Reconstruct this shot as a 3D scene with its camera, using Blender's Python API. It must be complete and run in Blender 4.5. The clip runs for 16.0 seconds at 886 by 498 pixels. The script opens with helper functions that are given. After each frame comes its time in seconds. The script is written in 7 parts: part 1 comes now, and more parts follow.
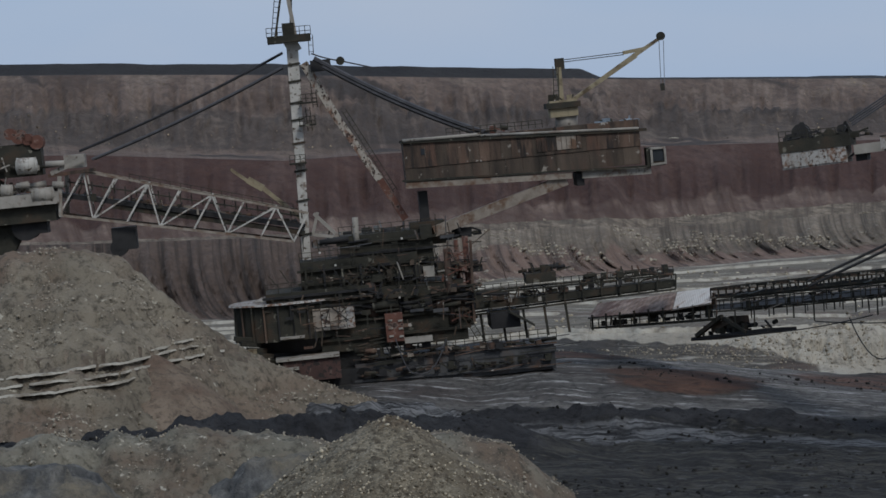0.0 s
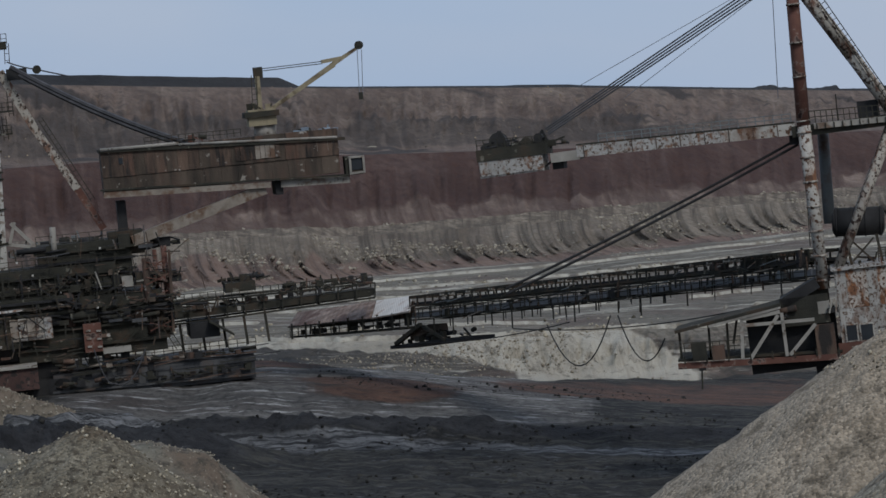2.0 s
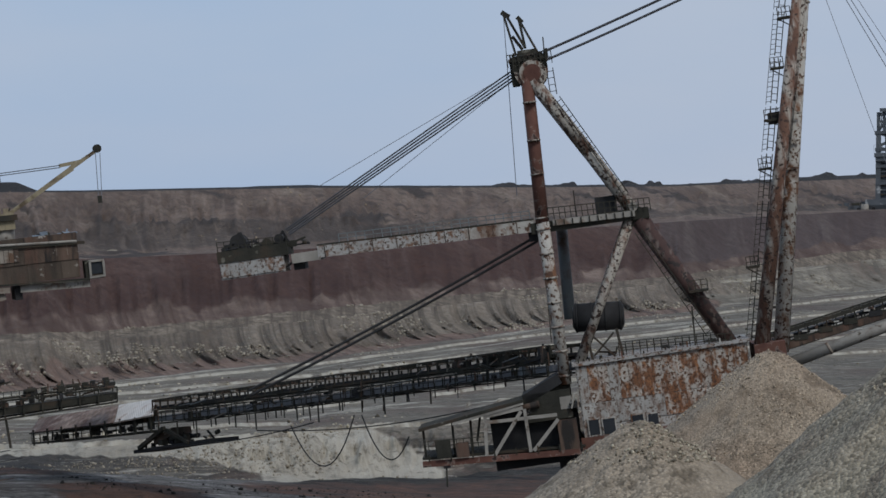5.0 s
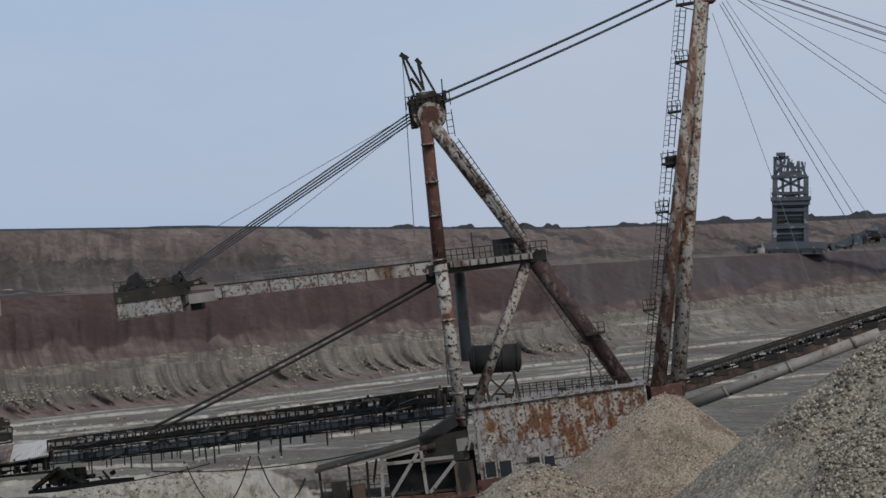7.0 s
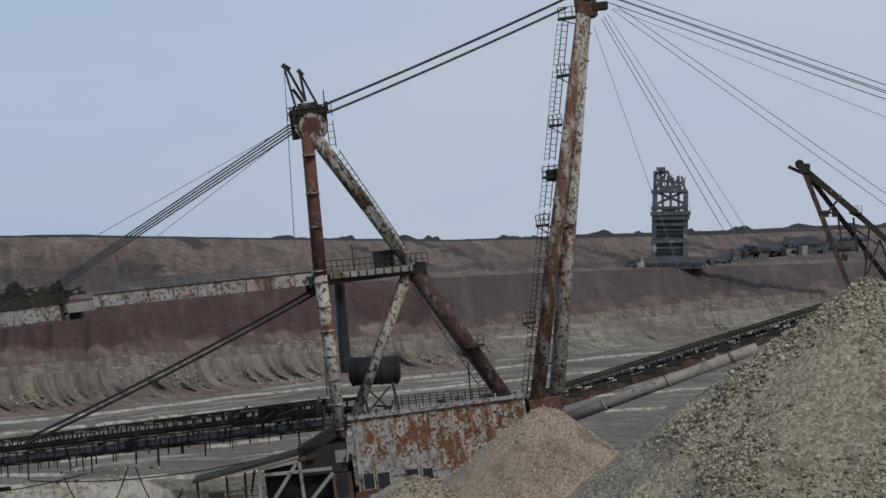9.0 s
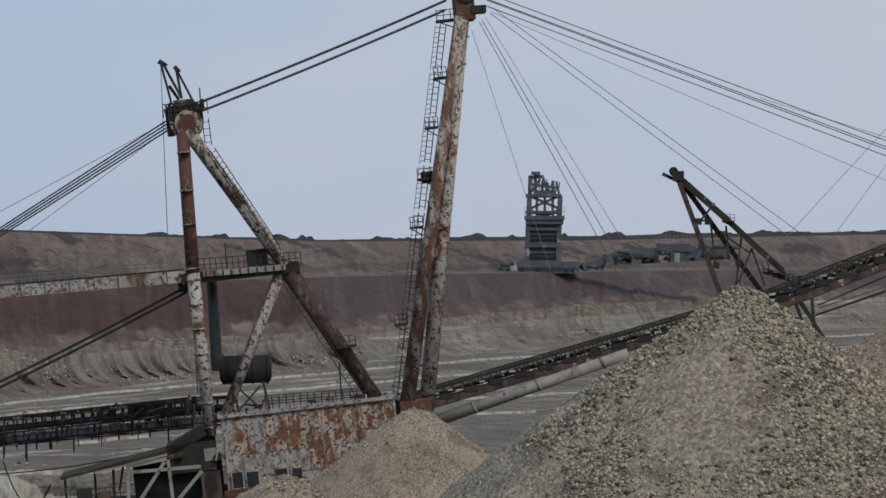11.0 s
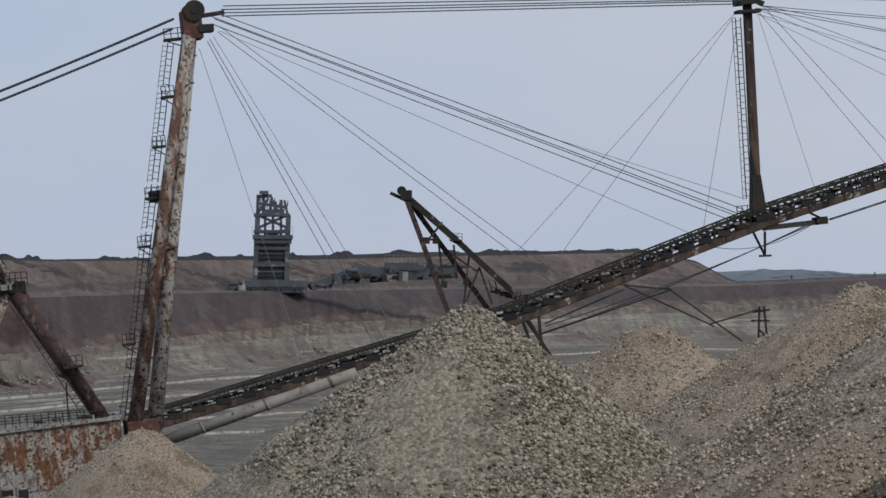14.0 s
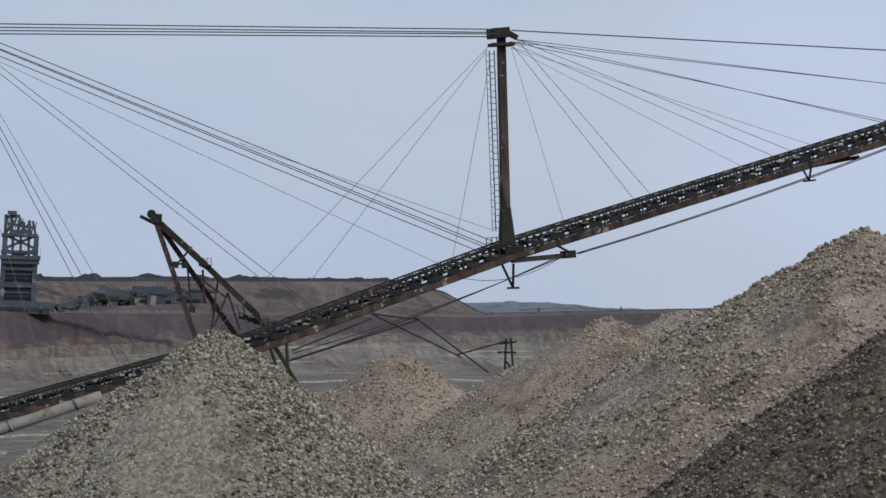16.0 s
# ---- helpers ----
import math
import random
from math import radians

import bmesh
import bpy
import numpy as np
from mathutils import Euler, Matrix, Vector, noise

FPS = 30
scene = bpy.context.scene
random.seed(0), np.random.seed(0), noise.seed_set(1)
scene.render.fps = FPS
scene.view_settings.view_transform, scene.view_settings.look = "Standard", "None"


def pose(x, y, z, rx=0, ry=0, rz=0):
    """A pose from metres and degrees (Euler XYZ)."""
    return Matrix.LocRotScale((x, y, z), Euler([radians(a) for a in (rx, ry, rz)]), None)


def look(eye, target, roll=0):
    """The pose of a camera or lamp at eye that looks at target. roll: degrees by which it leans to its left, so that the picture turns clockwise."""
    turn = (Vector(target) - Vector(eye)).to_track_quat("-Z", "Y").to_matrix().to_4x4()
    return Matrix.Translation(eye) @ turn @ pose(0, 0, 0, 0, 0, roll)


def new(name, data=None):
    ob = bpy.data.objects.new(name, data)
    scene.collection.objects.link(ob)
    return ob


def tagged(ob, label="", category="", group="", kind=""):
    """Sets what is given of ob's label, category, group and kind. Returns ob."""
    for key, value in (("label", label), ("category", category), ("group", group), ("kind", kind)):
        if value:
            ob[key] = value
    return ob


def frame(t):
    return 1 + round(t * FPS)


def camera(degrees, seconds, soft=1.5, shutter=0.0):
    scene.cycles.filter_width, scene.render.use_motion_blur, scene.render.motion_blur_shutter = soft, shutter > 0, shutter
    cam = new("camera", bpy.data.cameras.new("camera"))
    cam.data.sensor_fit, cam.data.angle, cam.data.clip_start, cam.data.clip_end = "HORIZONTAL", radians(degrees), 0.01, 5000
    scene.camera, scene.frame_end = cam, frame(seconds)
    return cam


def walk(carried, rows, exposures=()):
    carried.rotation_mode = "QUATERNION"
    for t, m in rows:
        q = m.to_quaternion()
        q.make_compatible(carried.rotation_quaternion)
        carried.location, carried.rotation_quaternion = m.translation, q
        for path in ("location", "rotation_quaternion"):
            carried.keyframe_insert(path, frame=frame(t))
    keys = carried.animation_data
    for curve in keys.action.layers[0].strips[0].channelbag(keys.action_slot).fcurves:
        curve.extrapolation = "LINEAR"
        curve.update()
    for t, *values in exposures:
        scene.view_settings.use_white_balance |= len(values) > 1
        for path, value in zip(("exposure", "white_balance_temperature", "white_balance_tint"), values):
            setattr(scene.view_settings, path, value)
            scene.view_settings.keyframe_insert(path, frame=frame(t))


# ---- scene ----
# One hand-held pan from a fixed stand with a long lens
cam = camera(16.0, 16.0, 1.55)
EYE = 35.0
ROWS = [
    (0, 12.638, -2.488, 0.859),
    (0.5, 11.719, -2.661, 1.145),
    (1, 10.413, -2.774, 1.219),
    (1.5, 8.783, -2.670, 1.033),
    (2, 7.168, -2.409, 0.891),
    (2.5, 5.845, -2.136, 0.778),
    (3, 4.818, -1.885, 0.711),
    (3.5, 4.003, -1.738, 0.807),
    (4, 3.391, -1.632, 1.117),
    (4.5, 2.919, -1.353, 1.518),
    (5, 2.451, -0.696, 1.765),
    (5.2, 2.260, -0.425, 1.904),
    (7.3, 0.229, 0.094, 1.672),
    (7.5, 0.005, 0.149, 2.083),
    (8, -0.490, 0.125, 2.018),
    (8.5, -1.006, 0.150, 1.516),
    (9, -1.585, 0.179, 0.910),
    (11.5, -4.536, 0.203, -0.249),
    (12, -5.253, 0.345, -0.213),
    (12.5, -6.041, 0.452, -0.100),
    (13, -6.892, 0.484, -0.050),
    (13.5, -7.820, 0.516, -0.062),
    (14, -8.820, 0.549, -0.087),
    (14.5, -9.878, 0.618, -0.191),
    (15, -10.976, 0.773, -0.577),
    (15.5, -12.106, 0.945, -1.026),
    (16, -13.390, 1.110, -1.389)
]
walk(cam, [(t, pose(0, 0, EYE, 90 + pitch, roll, yaw)) for t, yaw, pitch, roll in ROWS],
     [(0.0, -0.15, 6340, 9), (4.0, -0.1, 6350, 9), (7.5, -0.01, 6590, 10), (12.5, 0.0, 6700, 10), (14.5, 0.01, 6500, 10), (16.0, 0.03, 6320, 10)])

# ---- overcast daylight ----
world = bpy.data.worlds.new("overcast_sky")
scene.world = world
world.use_nodes = True
wt = world.node_tree
bg = wt.nodes["Background"]
sky = wt.nodes.new("ShaderNodeTexSky")
sky.sky_type = 'NISHITA'
sky.sun_disc = False
sky.sun_elevation = radians(38)
sky.sun_rotation = radians(150)
sky.air_density, sky.dust_density, sky.ozone_density = 1.2, 2.0, 2.0
cloud = wt.nodes.new("ShaderNodeTexNoise")
cloud.inputs["Scale"].default_value = 3.2
cloud.inputs["Detail"].default_value = 5
cmap = wt.nodes.new("ShaderNodeMapping")
cmap.inputs["Scale"].default_value = (1, 1, 3.0)
ctex = wt.nodes.new("ShaderNodeTexCoord")
wt.links.new(ctex.outputs["Generated"], cmap.inputs["Vector"])
wt.links.new(cmap.outputs["Vector"], cloud.inputs["Vector"])
cramp = wt.nodes.new("ShaderNodeValToRGB")
cramp.color_ramp.elements[0].position, cramp.color_ramp.elements[0].color = 0.25, (3.65, 4.7, 6.4, 1)
cramp.color_ramp.elements[1].position, cramp.color_ramp.elements[1].color = 0.6, (4.7, 5.2, 6.25, 1)
bright = cramp.color_ramp.elements.new(0.74)
bright.color = (4.95, 5.6, 7.0, 1)
wsep = wt.nodes.new("ShaderNodeSeparateXYZ")
wt.links.new(ctex.outputs["Generated"], wsep.inputs["Vector"])
wside = wt.nodes.new("ShaderNodeMapRange")
for key, val in (("From Min", -0.35), ("From Max", 0.36), ("To Min", -0.28), ("To Max", 0.15)):
    wside.inputs[key].default_value = val
wt.links.new(wsep.outputs["X"], wside.inputs["Value"])
wadd = wt.nodes.new("ShaderNodeMath")
wt.links.new(cloud.outputs["Fac"], wadd.inputs[0])
wt.links.new(wside.outputs["Result"], wadd.inputs[1])
wt.links.new(wadd.outputs["Value"], cramp.inputs["Fac"])
wmix = wt.nodes.new("ShaderNodeMix")
wmix.data_type = 'RGBA'
wmix.inputs["Factor"].default_value = 0.94
wt.links.new(sky.outputs["Color"], wmix.inputs["A"])
wt.links.new(cramp.outputs["Color"], wmix.inputs["B"])
wt.links.new(wmix.outputs["Result"], bg.inputs["Color"])
bg.inputs["Strength"].default_value = 0.105
sun = new("sun", bpy.data.lights.new("sun", 'SUN'))
sun.data.energy, sun.data.angle, sun.data.color = 1.5, radians(15), (1.0, 0.97, 0.935)
sun.matrix_world = look((0, 0, 300), (-80, 130, 140))


# ---- materials ----
def coat(tree, b, dark, light, scale=1.0, stretch=(1, 1, 1), rough=0.9, spot=None, spot_scale=0.4, spot_at=0.58, spot_soft=0.08,
             spot_stretch=(1, 1, 1), fleck=None, fleck_scale=3.0, fleck_at=0.68, bump=0.3, bump_scale=6.0, local=False, metal=0.0, vary=0.0, contrast=0.5,
             streak=None, streak_scale=0.5, streak_at=0.55, streak_soft=0.1, streak_stretch=(1, 0.1, 1), grain=None, grain_scale=1.0, grain_soft=0.16, grain_at=0.56, island=False,
             late=None, late_scale=0.02, late_at=0.55, late_stretch=(1, 1, 1), pebbles=0.0, warp=0.4):
    """Two tones mixed by noise, patches of a third, flecks of a fourth, and fine relief, on the shader b of a node tree."""
    n, l = tree.nodes, tree.links
    b.inputs["Roughness"].default_value, b.inputs["Metallic"].default_value = rough, metal
    b.inputs["Specular IOR Level"].default_value = 0.25
    if local:
        src = n.new("ShaderNodeTexCoord").outputs["Object"]
    else:
        src = n.new("ShaderNodeNewGeometry").outputs["Position"]

    def field(sc, st, detail=7, rgh=0.6):
        mp = n.new("ShaderNodeMapping")
        mp.inputs["Scale"].default_value = st
        l.new(src, mp.inputs["Vector"])
        t = n.new("ShaderNodeTexNoise")
        t.inputs["Scale"].default_value, t.inputs["Detail"].default_value, t.inputs["Roughness"].default_value = sc, detail, rgh
        l.new(mp.outputs["Vector"], t.inputs["Vector"])
        return t.outputs["Fac"]

    def along(sc, st):
        mp = n.new("ShaderNodeMapping")
        mp.inputs["Scale"].default_value = st
        l.new(n.new("ShaderNodeTexCoord").outputs["UV"], mp.inputs["Vector"])
        t = n.new("ShaderNodeTexNoise")
        t.inputs["Scale"].default_value, t.inputs["Detail"].default_value, t.inputs["Roughness"].default_value = sc, 5, 0.6
        t.inputs["Distortion"].default_value = warp
        l.new(mp.outputs["Vector"], t.inputs["Vector"])
        return t.outputs["Fac"]

    def ramp(f, at, soft):
        r = n.new("ShaderNodeMapRange")
        r.inputs["From Min"].default_value, r.inputs["From Max"].default_value = at - soft, at + soft
        l.new(f, r.inputs["Value"])
        return r.outputs["Result"]

    def mix(f, a, c):
        x = n.new("ShaderNodeMix")
        x.data_type = 'RGBA'
        l.new(f, x.inputs["Factor"])
        for s, v in (("A", a), ("B", c)):
            if isinstance(v, tuple):
                x.inputs[s].default_value = (*v, 1)
            else:
                l.new(v, x.inputs[s])
        return x.outputs["Result"]

    col = mix(ramp(field(scale, stretch), 0.5, 0.5 - 0.45 * contrast), dark, light)
    if spot:
        col = mix(ramp(field(spot_scale, spot_stretch, 6), spot_at, spot_soft), col, spot)
    if streak:
        col = mix(ramp(along(streak_scale, streak_stretch), streak_at, streak_soft), col, streak)
    if grain:
        col = mix(ramp(field(grain_scale, (1, 1, 1), 9, 0.75), grain_at, grain_soft), col, grain)
    if late:
        col = mix(ramp(field(late_scale, late_stretch, 5), late_at, 0.05), col, late)
    if island:
        x = n.new("ShaderNodeMapRange")
        l.new(n.new("ShaderNodeNewGeometry").outputs["Random Per Island"], x.inputs["Value"])
        col = mix(x.outputs["Result"], dark, light)
    if fleck:
        col = mix(ramp(field(fleck_scale, (1, 1, 1), 3), fleck_at, 0.03), col, fleck)
    cells = None
    if pebbles:
        cells = n.new("ShaderNodeTexVoronoi")
        cells.inputs["Scale"].default_value = pebbles
        l.new(src, cells.inputs["Vector"])
        tone = n.new("ShaderNodeMapRange")
        tone.inputs["To Min"].default_value, tone.inputs["To Max"].default_value = 0.4, 1.55
        l.new(cells.outputs["Color"], tone.inputs["Value"])
        hv = n.new("ShaderNodeHueSaturation")
        l.new(tone.outputs["Result"], hv.inputs["Value"])
        l.new(col, hv.inputs["Color"])
        col = mix(ramp(field(0.11, (1, 1, 1), 4), 0.43, 0.08), col, hv.outputs["Color"])
    if vary:
        oi = n.new("ShaderNodeObjectInfo")
        hs = n.new("ShaderNodeHueSaturation")
        mr = n.new("ShaderNodeMapRange")
        mr.inputs["To Min"].default_value, mr.inputs["To Max"].default_value = 1 - vary, 1 + vary
        l.new(oi.outputs["Random"], mr.inputs["Value"])
        l.new(mr.outputs["Result"], hs.inputs["Value"])
        l.new(col, hs.inputs["Color"])
        col = hs.outputs["Color"]
    l.new(col, b.inputs["Base Color"])
    if bump:
        bp = n.new("ShaderNodeBump")
        bp.inputs["Strength"].default_value, bp.inputs["Distance"].default_value = bump, 0.6 / bump_scale
        if cells:
            bp.inputs["Distance"].default_value = 0.5 / pebbles
            bp.invert = True
            l.new(cells.outputs["Distance"], bp.inputs["Height"])
        else:
            l.new(field(bump_scale, (1, 1, 1), 8, 0.65), bp.inputs["Height"])
        l.new(bp.outputs["Normal"], b.inputs["Normal"])


SPEC = {}


def material(name, *tones, **more):
    m = bpy.data.materials.new(name)
    m.use_nodes = True
    coat(m.node_tree, m.node_tree.nodes["Principled BSDF"], *tones, **more)
    SPEC[name] = tones, more
    return m


def blended(name, mats, scale=0.25, wobble=0.9, soft=0.16):
    """Soils that run into one another: the shares w0, w1, ... of the ground's corners, frayed by noise, choose between the coats."""
    m = bpy.data.materials.new(name)
    m.use_nodes = True
    n, l = m.node_tree.nodes, m.node_tree.links
    out = n["Material Output"]
    pos = n.new("ShaderNodeNewGeometry").outputs["Position"]
    fray = n.new("ShaderNodeTexNoise")
    fray.inputs["Scale"].default_value, fray.inputs["Detail"].default_value, fray.inputs["Roughness"].default_value = scale, 8, 0.65
    l.new(pos, fray.inputs["Vector"])
    centred = n.new("ShaderNodeMath")
    centred.operation = 'MULTIPLY_ADD'
    centred.inputs[1].default_value, centred.inputs[2].default_value = wobble, -0.5 * wobble
    l.new(fray.outputs["Fac"], centred.inputs[0])
    shader = None
    for i, soil in enumerate(mats):
        b = n["Principled BSDF"] if i == 0 else n.new("ShaderNodeBsdfPrincipled")
        tones, more = SPEC[soil.name]
        coat(m.node_tree, b, *tones, **more)
        if i == 0:
            shader = b.outputs["BSDF"]
            continue
        share = n.new("ShaderNodeAttribute")
        share.attribute_name = "w%d" % i
        add = n.new("ShaderNodeMath")
        l.new(share.outputs["Fac"], add.inputs[0])
        l.new(centred.outputs["Value"], add.inputs[1])
        edge = n.new("ShaderNodeMapRange")
        edge.inputs["From Min"].default_value, edge.inputs["From Max"].default_value = 0.5 - soft, 0.5 + soft
        l.new(add.outputs["Value"], edge.inputs["Value"])
        mx = n.new("ShaderNodeMixShader")
        l.new(edge.outputs["Result"], mx.inputs["Fac"])
        l.new(shader, mx.inputs[1])
        l.new(b.outputs["BSDF"], mx.inputs[2])
        shader = mx.outputs["Shader"]
    l.new(shader, out.inputs["Surface"])
    return m


COAL = material("coal_floor", (0.011, 0.011, 0.011), (0.034, 0.0325, 0.029), 0.12, (0.3, 1.6, 1), 0.9, spot=(0.066, 0.063, 0.055), spot_scale=0.16,
                spot_at=0.58, spot_soft=0.06, spot_stretch=(0.3, 1.5, 1), bump=1.0, bump_scale=0.7,
                streak=(0.13, 0.132, 0.138), streak_scale=1.0, streak_at=0.65, streak_soft=0.05, streak_stretch=(0.2, 9.0, 1), warp=0.1, fleck=(0.3, 0.3, 0.29), fleck_scale=0.35, fleck_at=0.745,
                late=(0.058, 0.055, 0.046), late_scale=0.7, late_at=0.56, late_stretch=(0.5, 1.2, 1), grain=(0.011, 0.011, 0.0115), grain_scale=1.2, grain_soft=0.08, grain_at=0.54, contrast=0.8)
TRACK = material("wet_haul_track", (0.06, 0.06, 0.061), (0.22, 0.22, 0.22), 0.12, (0.2, 1.8, 1), 0.75, streak=(0.012, 0.012, 0.013), streak_scale=1.0, streak_at=0.52, streak_soft=0.05,
                 streak_stretch=(0.12, 22.0, 1), warp=0.1, grain=(0.03, 0.03, 0.03), grain_scale=0.8, grain_soft=0.08, bump=0.9, bump_scale=0.6, contrast=0.8)
BANK = material("pale_clay_bank", (0.26, 0.232, 0.185), (0.5, 0.462, 0.38), 0.1, (1, 1, 0.7), spot=(0.44, 0.41, 0.345), spot_scale=0.06, bump=0.9, bump_scale=0.5,
                late=(0.16, 0.145, 0.115), late_scale=0.4, late_at=0.635, late_stretch=(0.09, 0.09, 1.8), streak=(0.27, 0.24, 0.19), streak_scale=0.9, streak_at=0.64, grain=(0.15, 0.135, 0.11), grain_scale=0.45, grain_at=0.59, grain_soft=0.07)
CLAY = material("grey_clay_bench", (0.095, 0.083, 0.066), (0.26, 0.233, 0.184), 0.16, (0.22, 1.6, 1), spot=(0.13, 0.095, 0.078), spot_scale=0.05, bump=0.9, bump_scale=0.5,
                grain=(0.085, 0.075, 0.06), grain_scale=0.6, grain_soft=0.1, contrast=0.7, warp=0.12,
                streak=(0.43, 0.4, 0.33), streak_scale=0.7, streak_at=0.6, streak_soft=0.05, streak_stretch=(0.05, 8.0, 1))
TERRACE = material("layered_grey_clay", (0.16, 0.142, 0.112), (0.34, 0.305, 0.242), 0.12, (0.1, 0.1, 2.5), contrast=0.75, bump=0.9, bump_scale=0.3, spot=(0.17, 0.128, 0.1), spot_scale=0.03, spot_at=0.57,
                   late=(0.36, 0.33, 0.265), late_scale=0.3, late_at=0.61, late_stretch=(0.06, 0.06, 2.6), streak=(0.12, 0.105, 0.085), streak_scale=0.6, streak_at=0.58, streak_soft=0.12, streak_stretch=(1, 0.1, 1), grain=(0.11, 0.096, 0.075), grain_scale=0.4, grain_soft=0.1)
# its dark streaks are gully shade put into the colour
FAN = material("gully_fan_soil", (0.155, 0.104, 0.081), (0.26, 0.186, 0.146), 0.05, spot=(0.12, 0.08, 0.066), spot_scale=0.05, spot_at=0.56, bump=0.9, bump_scale=0.3,
               streak=(0.075, 0.054, 0.044), streak_scale=0.7, streak_at=0.55, streak_soft=0.09, streak_stretch=(1, 0.1, 1), grain=(0.31, 0.28, 0.22), grain_scale=0.35, grain_at=0.62, grain_soft=0.05)
CONESOIL = material("olive_brown_spoil", (0.1, 0.085, 0.06), (0.2, 0.175, 0.128), 0.3, spot=(0.09, 0.07, 0.047), spot_scale=0.16, spot_at=0.55, spot_stretch=(1, 1, 0.4),
                    late=(0.075, 0.062, 0.044), late_scale=1.5, late_at=0.57, grain=(0.3, 0.27, 0.21), grain_scale=3.5, grain_soft=0.06, grain_at=0.61, bump=1.0, pebbles=5.0)
FANSOIL = material("brown_fan_soil", (0.12, 0.092, 0.067), (0.22, 0.172, 0.128), 0.3, spot=(0.13, 0.09, 0.065), spot_scale=0.2, spot_at=0.56, bump=0.9, bump_scale=1.2, grain=(0.08, 0.062, 0.046), grain_scale=1.4, grain_soft=0.08)
STRATA = material("layered_dark_clay", (0.05, 0.045, 0.04), (0.2, 0.178, 0.145), 0.35, (0.1, 0.1, 3.5), contrast=0.85, spot=(0.12, 0.075, 0.058), spot_scale=0.06, spot_at=0.6, bump=0.9, bump_scale=0.5,
                  late=(0.36, 0.335, 0.285), late_scale=0.5, late_at=0.61, late_stretch=(0.15, 0.15, 4.0), grain=(0.07, 0.062, 0.05), grain_scale=0.5, grain_soft=0.08)
LEDGE = material("pale_seam", (0.15, 0.119, 0.09), (0.32, 0.265, 0.2), 0.22, (1, 1, 1), grain=(0.085, 0.068, 0.052), grain_scale=0.45, grain_at=0.53, grain_soft=0.08, bump=0.8, bump_scale=0.6, spot=(0.13, 0.11, 0.085), spot_scale=0.16, spot_at=0.55,
                 streak=(0.1, 0.078, 0.06), streak_scale=0.9, streak_at=0.54, streak_stretch=(1, 0.5, 1))
# dark streaks paint the shade of the gullies, bending with the slope's UVs
GULLY = material("gullied_clay", (0.19, 0.153, 0.116), (0.37, 0.308, 0.24), 0.06, (1, 1, 0.4), spot=(0.15, 0.115, 0.09), spot_scale=0.028, spot_at=0.56,
                 streak=(0.083, 0.065, 0.05), streak_scale=1.05, streak_at=0.545, streak_soft=0.11, streak_stretch=(1, 0.06, 1),
                 fleck=(0.38, 0.345, 0.27), fleck_scale=0.5, fleck_at=0.7, grain=(0.1, 0.087, 0.066), grain_scale=0.5, bump=1.0, bump_scale=0.3)
MAROON = material("maroon_clay", (0.047, 0.0255, 0.021), (0.095, 0.054, 0.043), 0.05, (1, 1, 0.35), spot=(0.13, 0.088, 0.073), spot_scale=0.035, spot_at=0.63,
                  streak=(0.11, 0.072, 0.06), streak_scale=0.42, streak_at=0.6, streak_stretch=(1, 0.12, 1), grain=(0.045, 0.026, 0.024), grain_scale=0.4, bump=0.8, bump_scale=0.3)
PINK = material("maroon_debris", (0.08, 0.05, 0.042), (0.25, 0.188, 0.152), 0.06, (1, 1, 1.4), bump=0.8, bump_scale=0.3, streak=(0.065, 0.038, 0.032), streak_scale=0.4,
                streak_at=0.53, streak_stretch=(1, 0.2, 1), grain=(0.1, 0.07, 0.055), grain_scale=0.4, contrast=0.8)
BROWN = material("brown_overburden", (0.1, 0.073, 0.06), (0.215, 0.16, 0.13), 0.06, (0.5, 0.5, 1.2), spot=(0.25, 0.2, 0.16), spot_scale=0.06, spot_at=0.62,
                 streak=(0.24, 0.185, 0.15), streak_scale=0.5, streak_at=0.6, streak_stretch=(1, 0.16, 1),
                 fleck=(0.06, 0.05, 0.045), fleck_scale=0.045, fleck_at=0.585, grain=(0.07, 0.055, 0.047), grain_scale=0.4, bump=0.9, bump_scale=0.3, contrast=0.7)
DARKBROWN = material("dark_brown_overburden", (0.062, 0.05, 0.044), (0.135, 0.107, 0.09), 0.06, (0.5, 0.5, 1.2), spot=(0.2, 0.165, 0.138), spot_scale=0.08, spot_at=0.63,
                     streak=(0.17, 0.135, 0.112), streak_scale=0.5, streak_at=0.61, streak_stretch=(1, 0.16, 1), grain=(0.05, 0.042, 0.037), grain_scale=0.4, bump=0.9, bump_scale=0.3, contrast=0.7)
RIM = material("dark_rim_soil", (0.015, 0.015, 0.017), (0.045, 0.042, 0.04), 0.05, bump=0.8, bump_scale=0.3)
# fields and trees with the blue of distance haze mixed into their colours
FIELD = material("hazed_fields", (0.1, 0.12, 0.14), (0.19, 0.205, 0.215), 0.008, (0.3, 1, 1), bump=0, fleck=(0.05, 0.062, 0.065), fleck_scale=0.03, fleck_at=0.58)
GRAVEL = material("grey_gravel", (0.175, 0.153, 0.11), (0.3, 0.266, 0.195), 0.3, spot=(0.235, 0.198, 0.142), spot_scale=0.1, spot_at=0.49, spot_soft=0.06,
                  late=(0.165, 0.136, 0.1), late_scale=0.5, late_at=0.57, grain=(0.4, 0.355, 0.28), grain_scale=7.0, grain_soft=0.08, grain_at=0.6, bump=1.0, pebbles=7.5)
